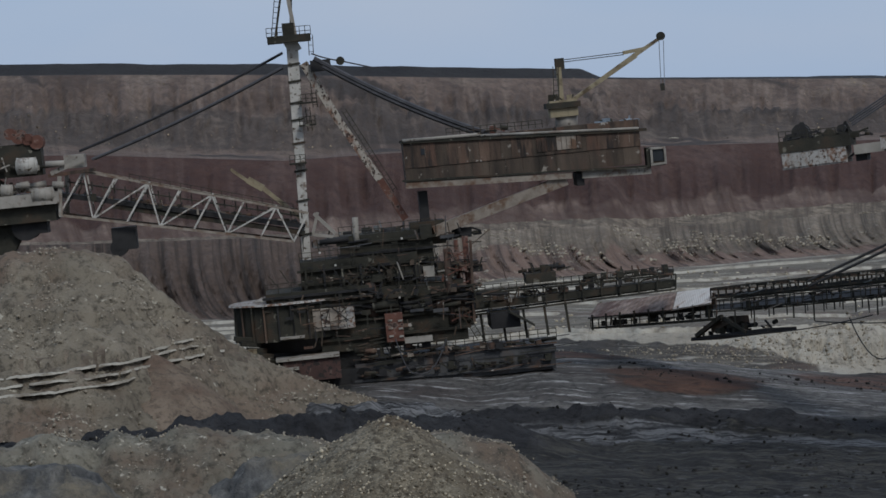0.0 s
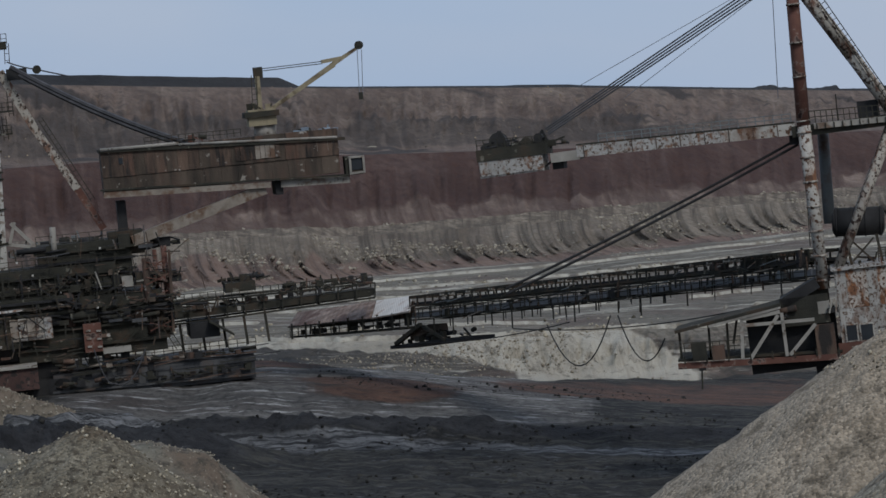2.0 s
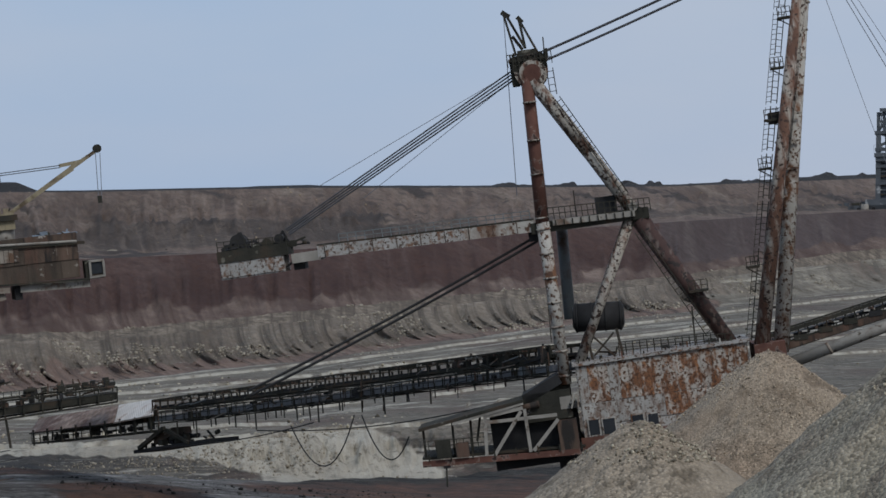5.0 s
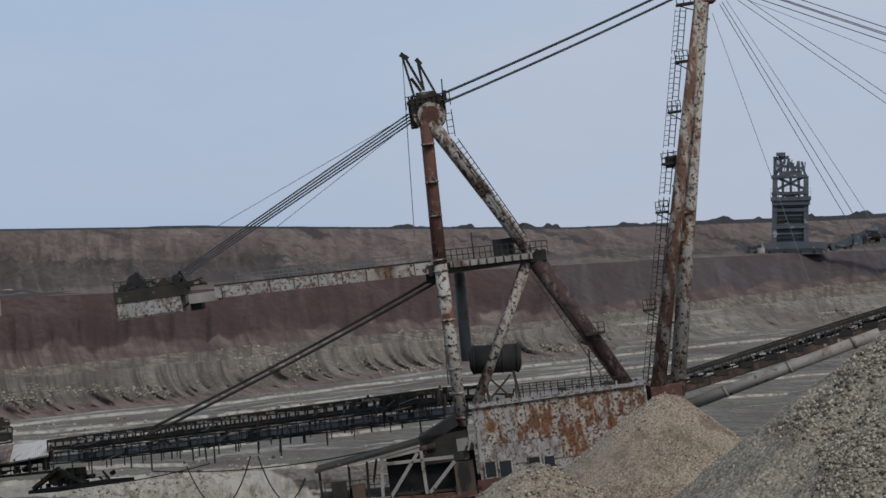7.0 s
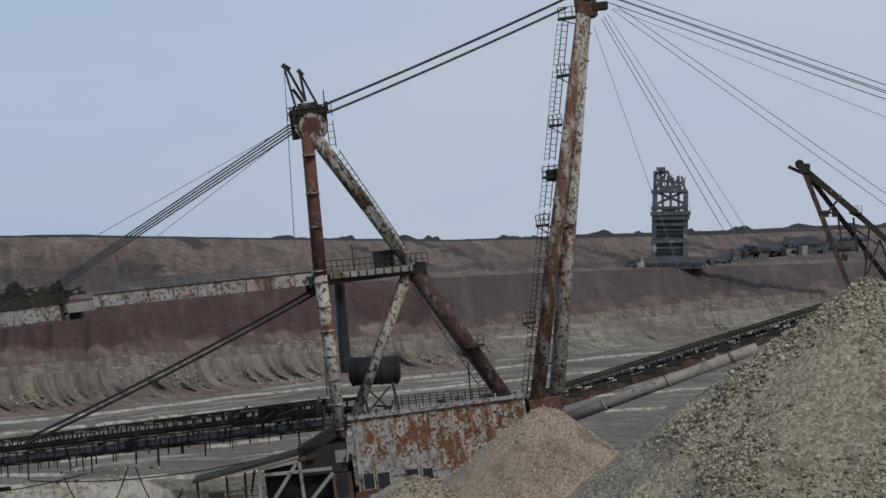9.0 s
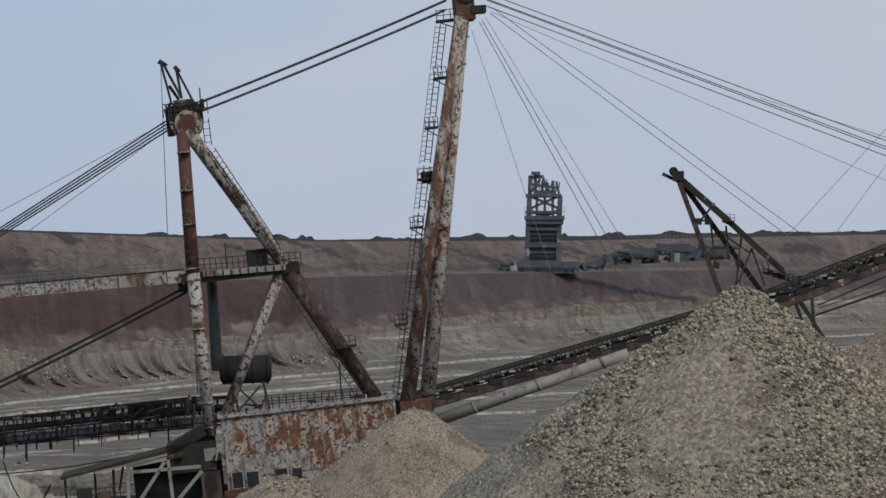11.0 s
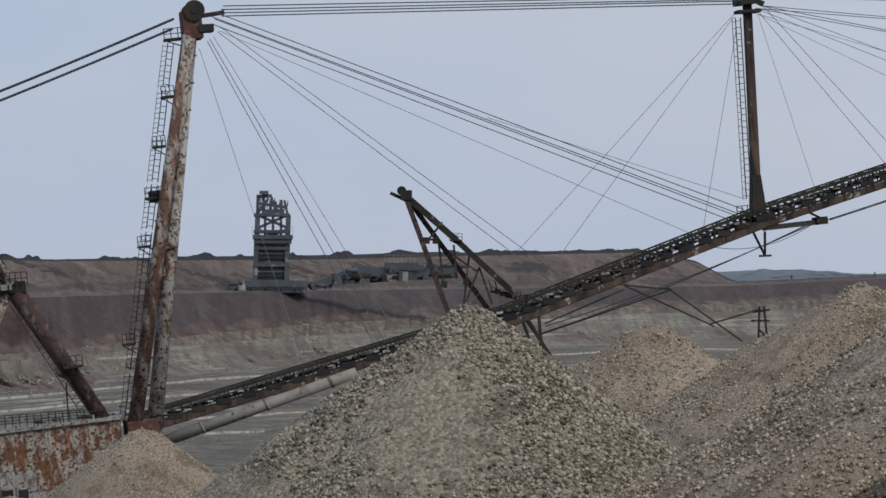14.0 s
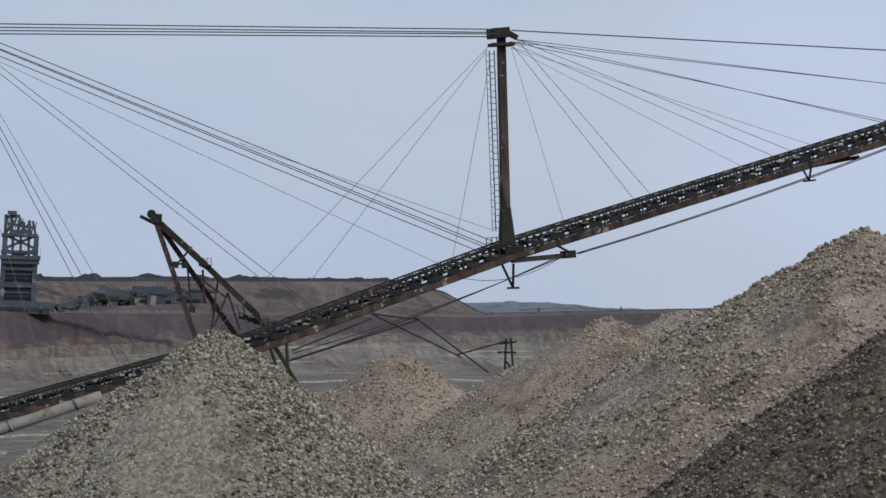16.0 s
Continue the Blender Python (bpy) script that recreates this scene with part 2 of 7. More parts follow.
SOIL = material("brown_spoil", (0.2, 0.157, 0.111), (0.34, 0.275, 0.2), 0.25, spot=(0.25, 0.183, 0.125), spot_scale=0.1, spot_at=0.55,
                late=(0.17, 0.13, 0.09), late_scale=0.4, late_at=0.57, grain=(0.38, 0.315, 0.235), grain_scale=8.0, grain_soft=0.08, grain_at=0.61, bump=1.0, pebbles=9.0)
DARKSOIL = material("dark_brown_spoil", (0.1, 0.073, 0.046), (0.2, 0.153, 0.102), 0.3, spot=(0.085, 0.063, 0.042), spot_scale=0.2, spot_at=0.53,
                    late=(0.055, 0.044, 0.031), late_scale=2.5, late_at=0.57, grain=(0.25, 0.215, 0.16), grain_scale=6.0, grain_soft=0.06, grain_at=0.6, bump=1.0, pebbles=11.0)
GREYSOIL = material("grey_brown_spoil", (0.2, 0.162, 0.118), (0.33, 0.277, 0.208), 0.25, spot=(0.24, 0.19, 0.135), spot_scale=0.1, spot_at=0.55,
                    late=(0.15, 0.122, 0.088), late_scale=0.6, late_at=0.57, grain=(0.4, 0.345, 0.265), grain_scale=7.0, grain_soft=0.08, grain_at=0.6, bump=1.0, pebbles=6.5)
HILL = material("beige_spoil", (0.14, 0.12, 0.09), (0.26, 0.227, 0.172), 0.12, (1, 1, 0.6), spot=(0.165, 0.122, 0.09), spot_scale=0.06, spot_at=0.55, spot_soft=0.08,
                fleck=(0.43, 0.4, 0.32), fleck_scale=0.9, fleck_at=0.68, grain=(0.078, 0.066, 0.049), grain_scale=1.0, grain_soft=0.07, grain_at=0.56, bump=1.0, bump_scale=0.9, contrast=0.75)
LOWHILL = material("grey_beige_spoil", (0.105, 0.098, 0.077), (0.25, 0.233, 0.184), 0.3, (1, 1, 0.6), spot=(0.15, 0.115, 0.085), spot_scale=0.12, spot_at=0.55, fleck=(0.42, 0.39, 0.32), fleck_scale=1.1, fleck_at=0.66,
                   grain=(0.065, 0.058, 0.045), grain_scale=0.9, grain_soft=0.07, grain_at=0.56, bump=1.0, bump_scale=0.9, contrast=0.75)
BLUECLAY = material("blue_grey_cut_clay", (0.05, 0.052, 0.054), (0.2, 0.198, 0.185), 0.7, (1, 1, 0.3), contrast=0.8, spot=(0.2, 0.175, 0.13), spot_scale=0.14, spot_at=0.5, bump=1.0, bump_scale=0.7,
                    grain=(0.06, 0.06, 0.06), grain_scale=0.9)
MUD = material("bedded_clay_floor", (0.072, 0.069, 0.066), (0.185, 0.176, 0.163), 0.16, (0.12, 1.8, 1), spot=(0.07, 0.06, 0.055), spot_scale=0.1, spot_at=0.56, spot_stretch=(0.4, 1, 1), bump=1.0, bump_scale=0.6, contrast=0.8,
               streak=(0.38, 0.375, 0.365), streak_scale=1.0, streak_at=0.6, streak_soft=0.05, streak_stretch=(0.1, 17.0, 1), warp=0.08, grain=(0.035, 0.034, 0.033), grain_scale=0.9, grain_soft=0.09, grain_at=0.56)
BLACKCOAL = material("black_coal_ridge", (0.009, 0.009, 0.01), (0.04, 0.04, 0.042), 0.3, (0.4, 1.4, 1), spot=(0.06, 0.06, 0.062), spot_scale=0.3, spot_at=0.62, bump=1.0, bump_scale=0.8, grain=(0.006, 0.006, 0.007), grain_scale=1.2, grain_soft=0.08)
REDSOIL = material("red_brown_spill", (0.07, 0.038, 0.027), (0.145, 0.08, 0.055), 0.2, spot=(0.04, 0.034, 0.03), spot_scale=0.2, spot_at=0.56, spot_stretch=(0.4, 1.6, 1), bump=1.0, bump_scale=0.8, grain=(0.05, 0.03, 0.024), grain_scale=0.9, grain_soft=0.08)
# the maroon clay again, greyed to put distance haze into its colour
HAZEMAROON = material("hazed_maroon_clay", (0.062, 0.044, 0.042), (0.105, 0.08, 0.075), 0.05, (1, 1, 0.35), spot=(0.13, 0.105, 0.095), spot_scale=0.035, spot_at=0.63,
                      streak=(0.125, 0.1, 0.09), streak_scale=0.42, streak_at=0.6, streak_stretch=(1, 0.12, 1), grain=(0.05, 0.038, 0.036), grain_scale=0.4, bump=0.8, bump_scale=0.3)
SEAM = material("hard_pale_rock", (0.27, 0.25, 0.205), (0.47, 0.44, 0.37), 0.5, spot=(0.18, 0.155, 0.12), spot_scale=0.4, spot_at=0.56, bump=0.8, bump_scale=2)
# gully shade is painted here too, as near-black streaks
DARKGULLY = material("dark_gullied_clay", (0.085, 0.06, 0.048), (0.16, 0.118, 0.094), 0.06, (1, 1, 0.4), streak=(0.04, 0.032, 0.027), streak_scale=0.7, streak_at=0.53, streak_soft=0.06,
                     streak_stretch=(1, 0.09, 1), grain=(0.06, 0.045, 0.037), grain_scale=0.5, bump=1.0, bump_scale=0.3)
STAINED = material("rust_stained_pale_paint", (0.25, 0.24, 0.22), (0.44, 0.43, 0.4), 0.5, local=True, rough=0.75, spot=(0.16, 0.085, 0.05), spot_scale=1.7, spot_at=0.56, spot_soft=0.07, fleck=(0.09, 0.06, 0.045), fleck_scale=4.0, fleck_at=0.58, bump=0.4, bump_scale=5)
ZINC = material("bright_sheet_metal", (0.42, 0.4, 0.37), (0.68, 0.65, 0.61), 0.5, local=True, rough=0.6, spot=(0.3, 0.22, 0.17), spot_scale=0.5, spot_at=0.62, bump=0.3)
TIN = material("rusty_tin_roof", (0.11, 0.07, 0.052), (0.3, 0.225, 0.18), 0.7, local=True, rough=0.7, contrast=0.8, spot=(0.1, 0.05, 0.033), spot_scale=0.5, spot_at=0.55, bump=0.3)
RUBBLE = material("grey_rubble", (0.2, 0.172, 0.13), (0.36, 0.32, 0.25), 0.9, bump=0.4, bump_scale=4, island=True)
STONE = material("pale_stones", (0.065, 0.055, 0.039), (0.5, 0.44, 0.328), 0.9, bump=0.4, bump_scale=8, island=True)
STONE2 = material("brown_stones", (0.1, 0.078, 0.054), (0.6, 0.492, 0.355), 0.9, bump=0.4, bump_scale=8, island=True)
STONE3 = material("dark_brown_stones", (0.035, 0.026, 0.017), (0.38, 0.3, 0.205), 0.9, bump=0.4, bump_scale=8, island=True)

# steel in its states of paint and rust
WHITE = material("peeling_white_paint", (0.3, 0.285, 0.25), (0.48, 0.455, 0.405), 0.5, local=True, rough=0.75, spot=(0.16, 0.078, 0.042), spot_scale=0.75, spot_at=0.56, spot_soft=0.05,
                 spot_stretch=(1, 1, 0.6), fleck=(0.085, 0.045, 0.028), fleck_scale=2.6, fleck_at=0.57, late=(0.12, 0.066, 0.04), late_scale=0.12, late_at=0.6, bump=0.4, bump_scale=5)
PALE = material("dirty_pale_paint", (0.17, 0.158, 0.135), (0.38, 0.355, 0.31), 0.4, local=True, rough=0.7, spot=(0.15, 0.1, 0.07), spot_scale=0.5, spot_at=0.62, spot_soft=0.06,
                 fleck=(0.1, 0.08, 0.06), fleck_scale=1.1, fleck_at=0.64, bump=0.4, bump_scale=5)
CREAM = material("weathered_cream_paint", (0.3, 0.29, 0.26), (0.56, 0.54, 0.49), 0.6, local=True, rough=0.7, spot=(0.16, 0.12, 0.09), spot_scale=0.8, spot_at=0.6, spot_soft=0.05,
                 fleck=(0.1, 0.08, 0.06), fleck_scale=1.8, fleck_at=0.62, bump=0.4, bump_scale=5)
RUST = material("red_rusted_steel", (0.075, 0.035, 0.027), (0.165, 0.078, 0.056), 0.6, local=True, rough=0.85, spot=(0.3, 0.26, 0.22), spot_scale=1.2, spot_at=0.6, spot_soft=0.05,
                fleck=(0.05, 0.03, 0.025), fleck_scale=1.2, fleck_at=0.62, bump=0.4, bump_scale=6)
MOTTLE = material("rust_and_white_steel", (0.1, 0.055, 0.038), (0.2, 0.115, 0.08), 0.6, local=True, rough=0.8, spot=(0.36, 0.33, 0.28), spot_scale=1.1, spot_at=0.465, spot_soft=0.05, spot_stretch=(1, 1, 0.5),
                  fleck=(0.05, 0.033, 0.026), fleck_scale=2.8, fleck_at=0.56, bump=0.4, bump_scale=6)
RUSTMAST = material("streaked_rusty_mast", (0.085, 0.047, 0.034), (0.19, 0.1, 0.066), 0.7, (1, 1, 0.3), local=True, rough=0.8, spot=(0.36, 0.32, 0.27), spot_scale=1.0, spot_at=0.535, spot_soft=0.06, spot_stretch=(1, 1, 0.35),
                    fleck=(0.05, 0.033, 0.026), fleck_scale=2.8, fleck_at=0.58, bump=0.4, bump_scale=6)
DARK = material("grimy_dark_steel", (0.016, 0.016, 0.013), (0.058, 0.055, 0.042), 0.35, local=True, rough=0.9, spot=(0.06, 0.04, 0.027), spot_scale=0.35, spot_at=0.6,
                fleck=(0.16, 0.15, 0.12), fleck_scale=0.9, fleck_at=0.68, bump=0.5, bump_scale=4)
HULL = material("blue_black_hull_plate", (0.034, 0.036, 0.04), (0.105, 0.104, 0.102), 0.3, (1, 1, 0.4), local=True, rough=0.8, contrast=0.7, spot=(0.1, 0.065, 0.047), spot_scale=0.35, spot_at=0.58, fleck=(0.16, 0.15, 0.13), fleck_scale=1.0, fleck_at=0.68, bump=0.4, bump_scale=4)
BLACK = material("black_steel", (0.012, 0.012, 0.013), (0.035, 0.034, 0.033), 0.5, local=True, rough=0.7, bump=0.3)
BROWNP = material("rusty_brown_panel", (0.035, 0.027, 0.022), (0.13, 0.088, 0.064), 0.5, (1, 1, 0.2), contrast=0.85, local=True, rough=0.85, spot=(0.11, 0.064, 0.046), spot_scale=0.5, spot_at=0.57, spot_stretch=(1.6, 1, 0.35),
                  fleck=(0.36, 0.33, 0.29), fleck_scale=0.8, fleck_at=0.66, late=(0.03, 0.026, 0.023), late_scale=0.6, late_at=0.56, late_stretch=(1.6, 1, 0.25), bump=0.4, bump_scale=4, vary=0.12)
HOUSEPAINT = material("flaking_white_house_paint", (0.27, 0.26, 0.235), (0.45, 0.43, 0.39), 0.8, (1, 1, 0.4), local=True, rough=0.75, spot=(0.15, 0.09, 0.06), spot_scale=1.5, spot_at=0.565, spot_soft=0.08, spot_stretch=(1, 1, 0.4),
                      fleck=(0.1, 0.062, 0.042), fleck_scale=4.5, fleck_at=0.58, bump=0.4, bump_scale=5, vary=0.12)
RUSTWALL = material("rust_eaten_house_paint", (0.3, 0.27, 0.23), (0.5, 0.46, 0.4), 0.8, (1, 1, 0.4), local=True, rough=0.8, spot=(0.17, 0.08, 0.042), spot_scale=1.3, spot_at=0.5, spot_soft=0.06, spot_stretch=(1, 1, 0.55),
                    fleck=(0.09, 0.045, 0.026), fleck_scale=3.6, fleck_at=0.55, late=(0.26, 0.115, 0.05), late_scale=2.8, late_at=0.6, late_stretch=(1, 1, 0.6), bump=0.4, bump_scale=5, vary=0.12)
MAROONP = material("maroon_paint", (0.04, 0.025, 0.022), (0.1, 0.056, 0.047), 0.8, (1, 1, 0.4), local=True, rough=0.75, spot=(0.2, 0.165, 0.14), spot_scale=1.1, spot_at=0.62, spot_stretch=(1, 1, 0.4), fleck=(0.03, 0.025, 0.023), fleck_scale=1.6, fleck_at=0.57, bump=0.4, bump_scale=5)
TAN = material("rusty_tan_paint", (0.15, 0.122, 0.095), (0.34, 0.3, 0.25), 0.7, local=True, rough=0.75, spot=(0.13, 0.08, 0.053), spot_scale=0.8, spot_at=0.55, bump=0.3)
OLIVE = material("grimy_brown_panel", (0.036, 0.03, 0.024), (0.105, 0.08, 0.06), 0.5, (1, 1, 0.2), local=True, contrast=0.8, rough=0.85, spot=(0.085, 0.055, 0.041), spot_scale=0.5, spot_at=0.58, spot_stretch=(1.6, 1, 0.35), fleck=(0.25, 0.225, 0.19), fleck_scale=0.9, fleck_at=0.66, bump=0.4, bump_scale=4, vary=0.12)
YELLOW = material("faded_yellow_paint", (0.2, 0.168, 0.105), (0.38, 0.325, 0.215), 0.5, local=True, rough=0.75, spot=(0.09, 0.065, 0.04), spot_scale=0.5, spot_at=0.57, bump=0.3)
GREYP = material("grey_green_paint", (0.1, 0.115, 0.12), (0.19, 0.205, 0.205), 0.4, local=True, rough=0.7, spot=(0.09, 0.06, 0.045), spot_scale=0.4, bump=0.3)
# steel of the far machines, distance haze put into its pale blue-grey
FARSTEEL = material("haze_paled_steel", (0.055, 0.062, 0.07), (0.12, 0.132, 0.145), 0.12, local=True, rough=0.8, fleck=(0.3, 0.31, 0.31), fleck_scale=0.3, fleck_at=0.68, bump=0)
BELT = material("grey_belt", (0.15, 0.155, 0.165), (0.27, 0.275, 0.285), 0.3, local=True, rough=0.8, bump=0.2)
TARP = material("blue_grey_sheet", (0.1, 0.13, 0.16), (0.27, 0.32, 0.37), 0.9, local=True, rough=0.6, bump=0.6, bump_scale=2)
ROPE = material("steel_rope", (0.035, 0.035, 0.038), (0.09, 0.09, 0.096), 1.0, local=True, rough=0.6, bump=0)
LIGHTROPE = material("weathered_steel_rope", (0.08, 0.083, 0.09), (0.14, 0.143, 0.155), 1.0, local=True, rough=0.6, bump=0)
THINROPE = material("thin_steel_rope", (0.14, 0.145, 0.16), (0.2, 0.205, 0.22), 1.0, local=True, rough=0.5, bump=0)
GLASS = material("dark_window_glass", (0.02, 0.023, 0.027), (0.04, 0.045, 0.05), 0.5, local=True, rough=0.15, bump=0)


# ---- mesh helpers ----
def mesh_ob(name, verts, faces, mats, parent=None, slots=None, smooth=False):
    me = bpy.data.meshes.new(name)
    me.from_pydata(verts, [], faces)
    for m in mats:
        me.materials.append(m)
    if slots is not None:
        me.polygons.foreach_set("material_index", slots)
    if smooth:
        me.polygons.foreach_set("use_smooth", [True] * len(me.polygons))
    me.update()
    ob = new(name, me)
    if parent:
        ob.parent = parent
    return ob


def part(name, bm, mat, parent, label=""):
    me = bpy.data.meshes.new(name)
    bmesh.ops.recalc_face_normals(bm, faces=bm.faces)
    bm.to_mesh(me)
    bm.free()
    me.materials.append(mat)
    ob = new(name, me)
    ob.parent = parent
    return tagged(ob, label)


def thing(name, m, label, category, group="", kind=""):
    ob = new(name)
    ob.matrix_world = m
    return tagged(ob, label, category, group, kind)


def axes(p, q):
    d = (q - p).normalized()
    side = d.cross(Vector((0, 1, 0)))
    side = side.normalized() if side.length > 0.05 else Vector((1, 0, 0))
    return d, side, d.cross(side).normalized()


def beam(bm, p, q, w, h=None, w2=None):
    """A bar from p to q, w in the plane of its frame and h across it, tapering to w2."""
    p, q = Vector(p), Vector(q)
    h = w if h is None else h
    w2 = w if w2 is None else w2
    d, s, u = axes(p, q)
    ring = [[bm.verts.new(c + s * (i * ww / 2) + u * (j * h / 2)) for i, j in ((-1, -1), (1, -1), (1, 1), (-1, 1))] for c, ww in ((p, w), (q, w2))]
    bm.faces.new(ring[0][::-1]), bm.faces.new(ring[1])
    for k in range(4):
        bm.faces.new((ring[0][k], ring[0][(k + 1) % 4], ring[1][(k + 1) % 4], ring[1][k]))
    return bm


def tube(bm, p, q, r, r2=None, n=12):
    p, q = Vector(p), Vector(q)
    r2 = r if r2 is None else r2
    d, s, u = axes(p, q)
    ring = [[bm.verts.new(c + (s * math.cos(2 * math.pi * k / n) + u * math.sin(2 * math.pi * k / n)) * rr) for k in range(n)] for c, rr in ((p, r), (q, r2))]
    bm.faces.new(ring[0][::-1]), bm.faces.new(ring[1])
    for k in range(n):
        f = bm.faces.new((ring[0][k], ring[0][(k + 1) % n], ring[1][(k + 1) % n], ring[1][k]))
        f.smooth = True
    return bm


def block(bm, lo, hi, skew=0.0):
    """A box from corner lo to corner hi; skew lifts its far x end."""
    (x0, y0, z0), (x1, y1, z1) = lo, hi
    v = [bm.verts.new((x, y, z + (skew if x == x1 else 0))) for z in (z0, z1) for x, y in ((x0, y0), (x1, y0), (x1, y1), (x0, y1))]
    for f in ((3, 2, 1, 0), (4, 5, 6, 7), (0, 1, 5, 4), (1, 2, 6, 5), (2, 3, 7, 6), (3, 0, 4, 7)):
        bm.faces.new([v[i] for i in f])
    return bm


def B():
    return bmesh.new()


def bar(name, p, q, w, mat, parent, label="", h=None, w2=None):
    return part(name, beam(B(), p, q, w, h, w2), mat, parent, label)


def pipe(name, p, q, r, mat, parent, label="", r2=None, n=12):
    return part(name, tube(B(), p, q, r, r2, n), mat, parent, label)


def box(name, lo, hi, mat, parent, label="", skew=0.0):
    lo2, hi2 = [min(a, b) for a, b in zip(lo, hi)], [max(a, b) for a, b in zip(lo, hi)]
    return part(name, block(B(), lo2, hi2, skew), mat, parent, label)


def at(p, q, f):
    return tuple(a + (b - a) * f for a, b in zip(p, q))


def off(p, dx=0.0, dy=0.0, dz=0.0):
    return (p[0] + dx, p[1] + dy, p[2] + dz)


def sweep(bm, pts, r, n=6):
    """One unbroken round rod through all the points."""
    pts = [Vector(p) for p in pts]
    rings = []
    for i, c in enumerate(pts):
        d, s, u = axes(pts[max(0, i - 1)], pts[min(len(pts) - 1, i + 1)])
        rings.append([bm.verts.new(c + (s * math.cos(2 * math.pi * k / n) + u * math.sin(2 * math.pi * k / n)) * r) for k in range(n)])
    bm.faces.new(rings[0][::-1]), bm.faces.new(rings[-1])
    for a, b in zip(rings, rings[1:]):
        for k in range(n):
            bm.faces.new((a[k], a[(k + 1) % n], b[(k + 1) % n], b[k]))
    return bm


def cable(p, q, r, parent, mat=None, sag=0.0, name="cable", label=""):
    n = 12 if sag else 1
    pts = [Vector(at(p, q, i / n)) - Vector((0, 0, sag * 4 * (i / n) * (1 - i / n))) for i in range(n + 1)]
    return part(name, sweep(B(), pts, r), mat or ROPE, parent, label)


def ladder(p, q, parent, width=0.5, mat=None, cage=False):
    """Two stringers and their rungs, with hoops where it is caged."""
    bm = B()
    p, q = Vector(p), Vector(q)
    d, s, u = axes(p, q)
    for k in (-1, 1):
        beam(bm, p + s * k * width / 2, q + s * k * width / 2, 0.09)
    n = max(2, int((q - p).length / 0.6))
    for i in range(n):
        c = p + (q - p) * ((i + 0.5) / n)
        beam(bm, c - s * width / 2, c + s * width / 2, 0.06)
    return part("ladder", bm, mat or DARK, parent)


def railing(p, q, parent, height=1.1, n=8, mat=None, up=(0, 0, 1)):
    """Single posts under two rails."""
    mat = mat or DARK
    upv = Vector(up)
    p, q = Vector(p), Vector(q)
    for f in (0.5, 1.0):
        bar("rail", p + upv * height * f, q + upv * height * f, 0.07, mat, parent)
    for i in range(n + 1):
        c = p + (q - p) * (i / n)
        bar("railing_post", c, c + upv * height, 0.08, mat, parent)


def fbm(x, y, z=0.0, octaves=4):
    return noise.fractal(Vector((x, y, z)), 1.0, 2.0, octaves)


# ---- the pit: floor, benches and plateau, on rings round the stand ----
# azimuth, widening, then heights of: bank toe, bank top, foot and crest of the gullied slope, foot and crest of the maroon face, foot and crest of the brown face, rim heap
STATIONS = [
    (-19.14, 1.0, 1.0, 3.6, -0.31, 12.08, 12.22, 27.63, 28.55, 44.28, 46.97),
    (-15.57, 1.0, 1.0, 4.2, 0.45, 12.66, 12.91, 25.9, 26.62, 43.68, 46.24),
    (-11.46, 1.05, 1.0, 5.8, 5.21, 12.16, 13.32, 27.88, 28.52, 42.56, 45.08),
    (-10.13, 1.07, 1.0, 6.2, 4.87, 12.21, 13.47, 27.88, 28.52, 42.44, 44.88),
    (-9.77, 1.07, 1.0, 6.2, 5.03, 12.38, 13.64, 27.94, 28.58, 42.23, 42.77),
    (-8.96, 1.1, 1.0, 6.4, 5.12, 11.13, 12.66, 26.91, 27.66, 42.17, 42.71),
    (-4.87, 1.15, 1.0, 6.5, 6.93, 12.83, 14.72, 27.32, 28.03, 41.85, 42.56),
    (1.78, 1.35, 1.0, 6.0, 10.52, 15.59, 17.02, 30.18, 31.2, 40.13, 40.74),
    (6.44, 1.7, 0.5, 4.0, 10.52, 17.33, 20.67, 31.06, 31.66, 42.23, 44.09),
    (12.39, 2.0, 0.5, 3.0, 14.12, 22.63, 25.39, 31.85, 32.62, 46.86, 48.35),
    (13.41, 2.05, 0.5, 3.0, 13.65, 22.78, 25.61, 32.25, 33.07, 42.6, 43.51),
    (14.12, 2.1, 0.5, 3.0, 13.17, 22.51, 25.63, 32.44, 33.04, 33.69, 33.93),
    (18.67, 2.3, 0.5, 3.0, 22.06, 27.83, 31.32, 37.44, 38.36, 39.44, 39.82),
]
REACH = (540, 575, 582, 620, 650, 695, 708)
ST = np.array(STATIONS)


def station(az):
    return [np.interp(az, ST[:, 0], ST[:, c]) for c in range(1, ST.shape[1])]


def toe(az):
    return float(np.interp(az, (-20, -7, -3, 2, 8, 20), (395, 388, 405, 440, 520, 620)))


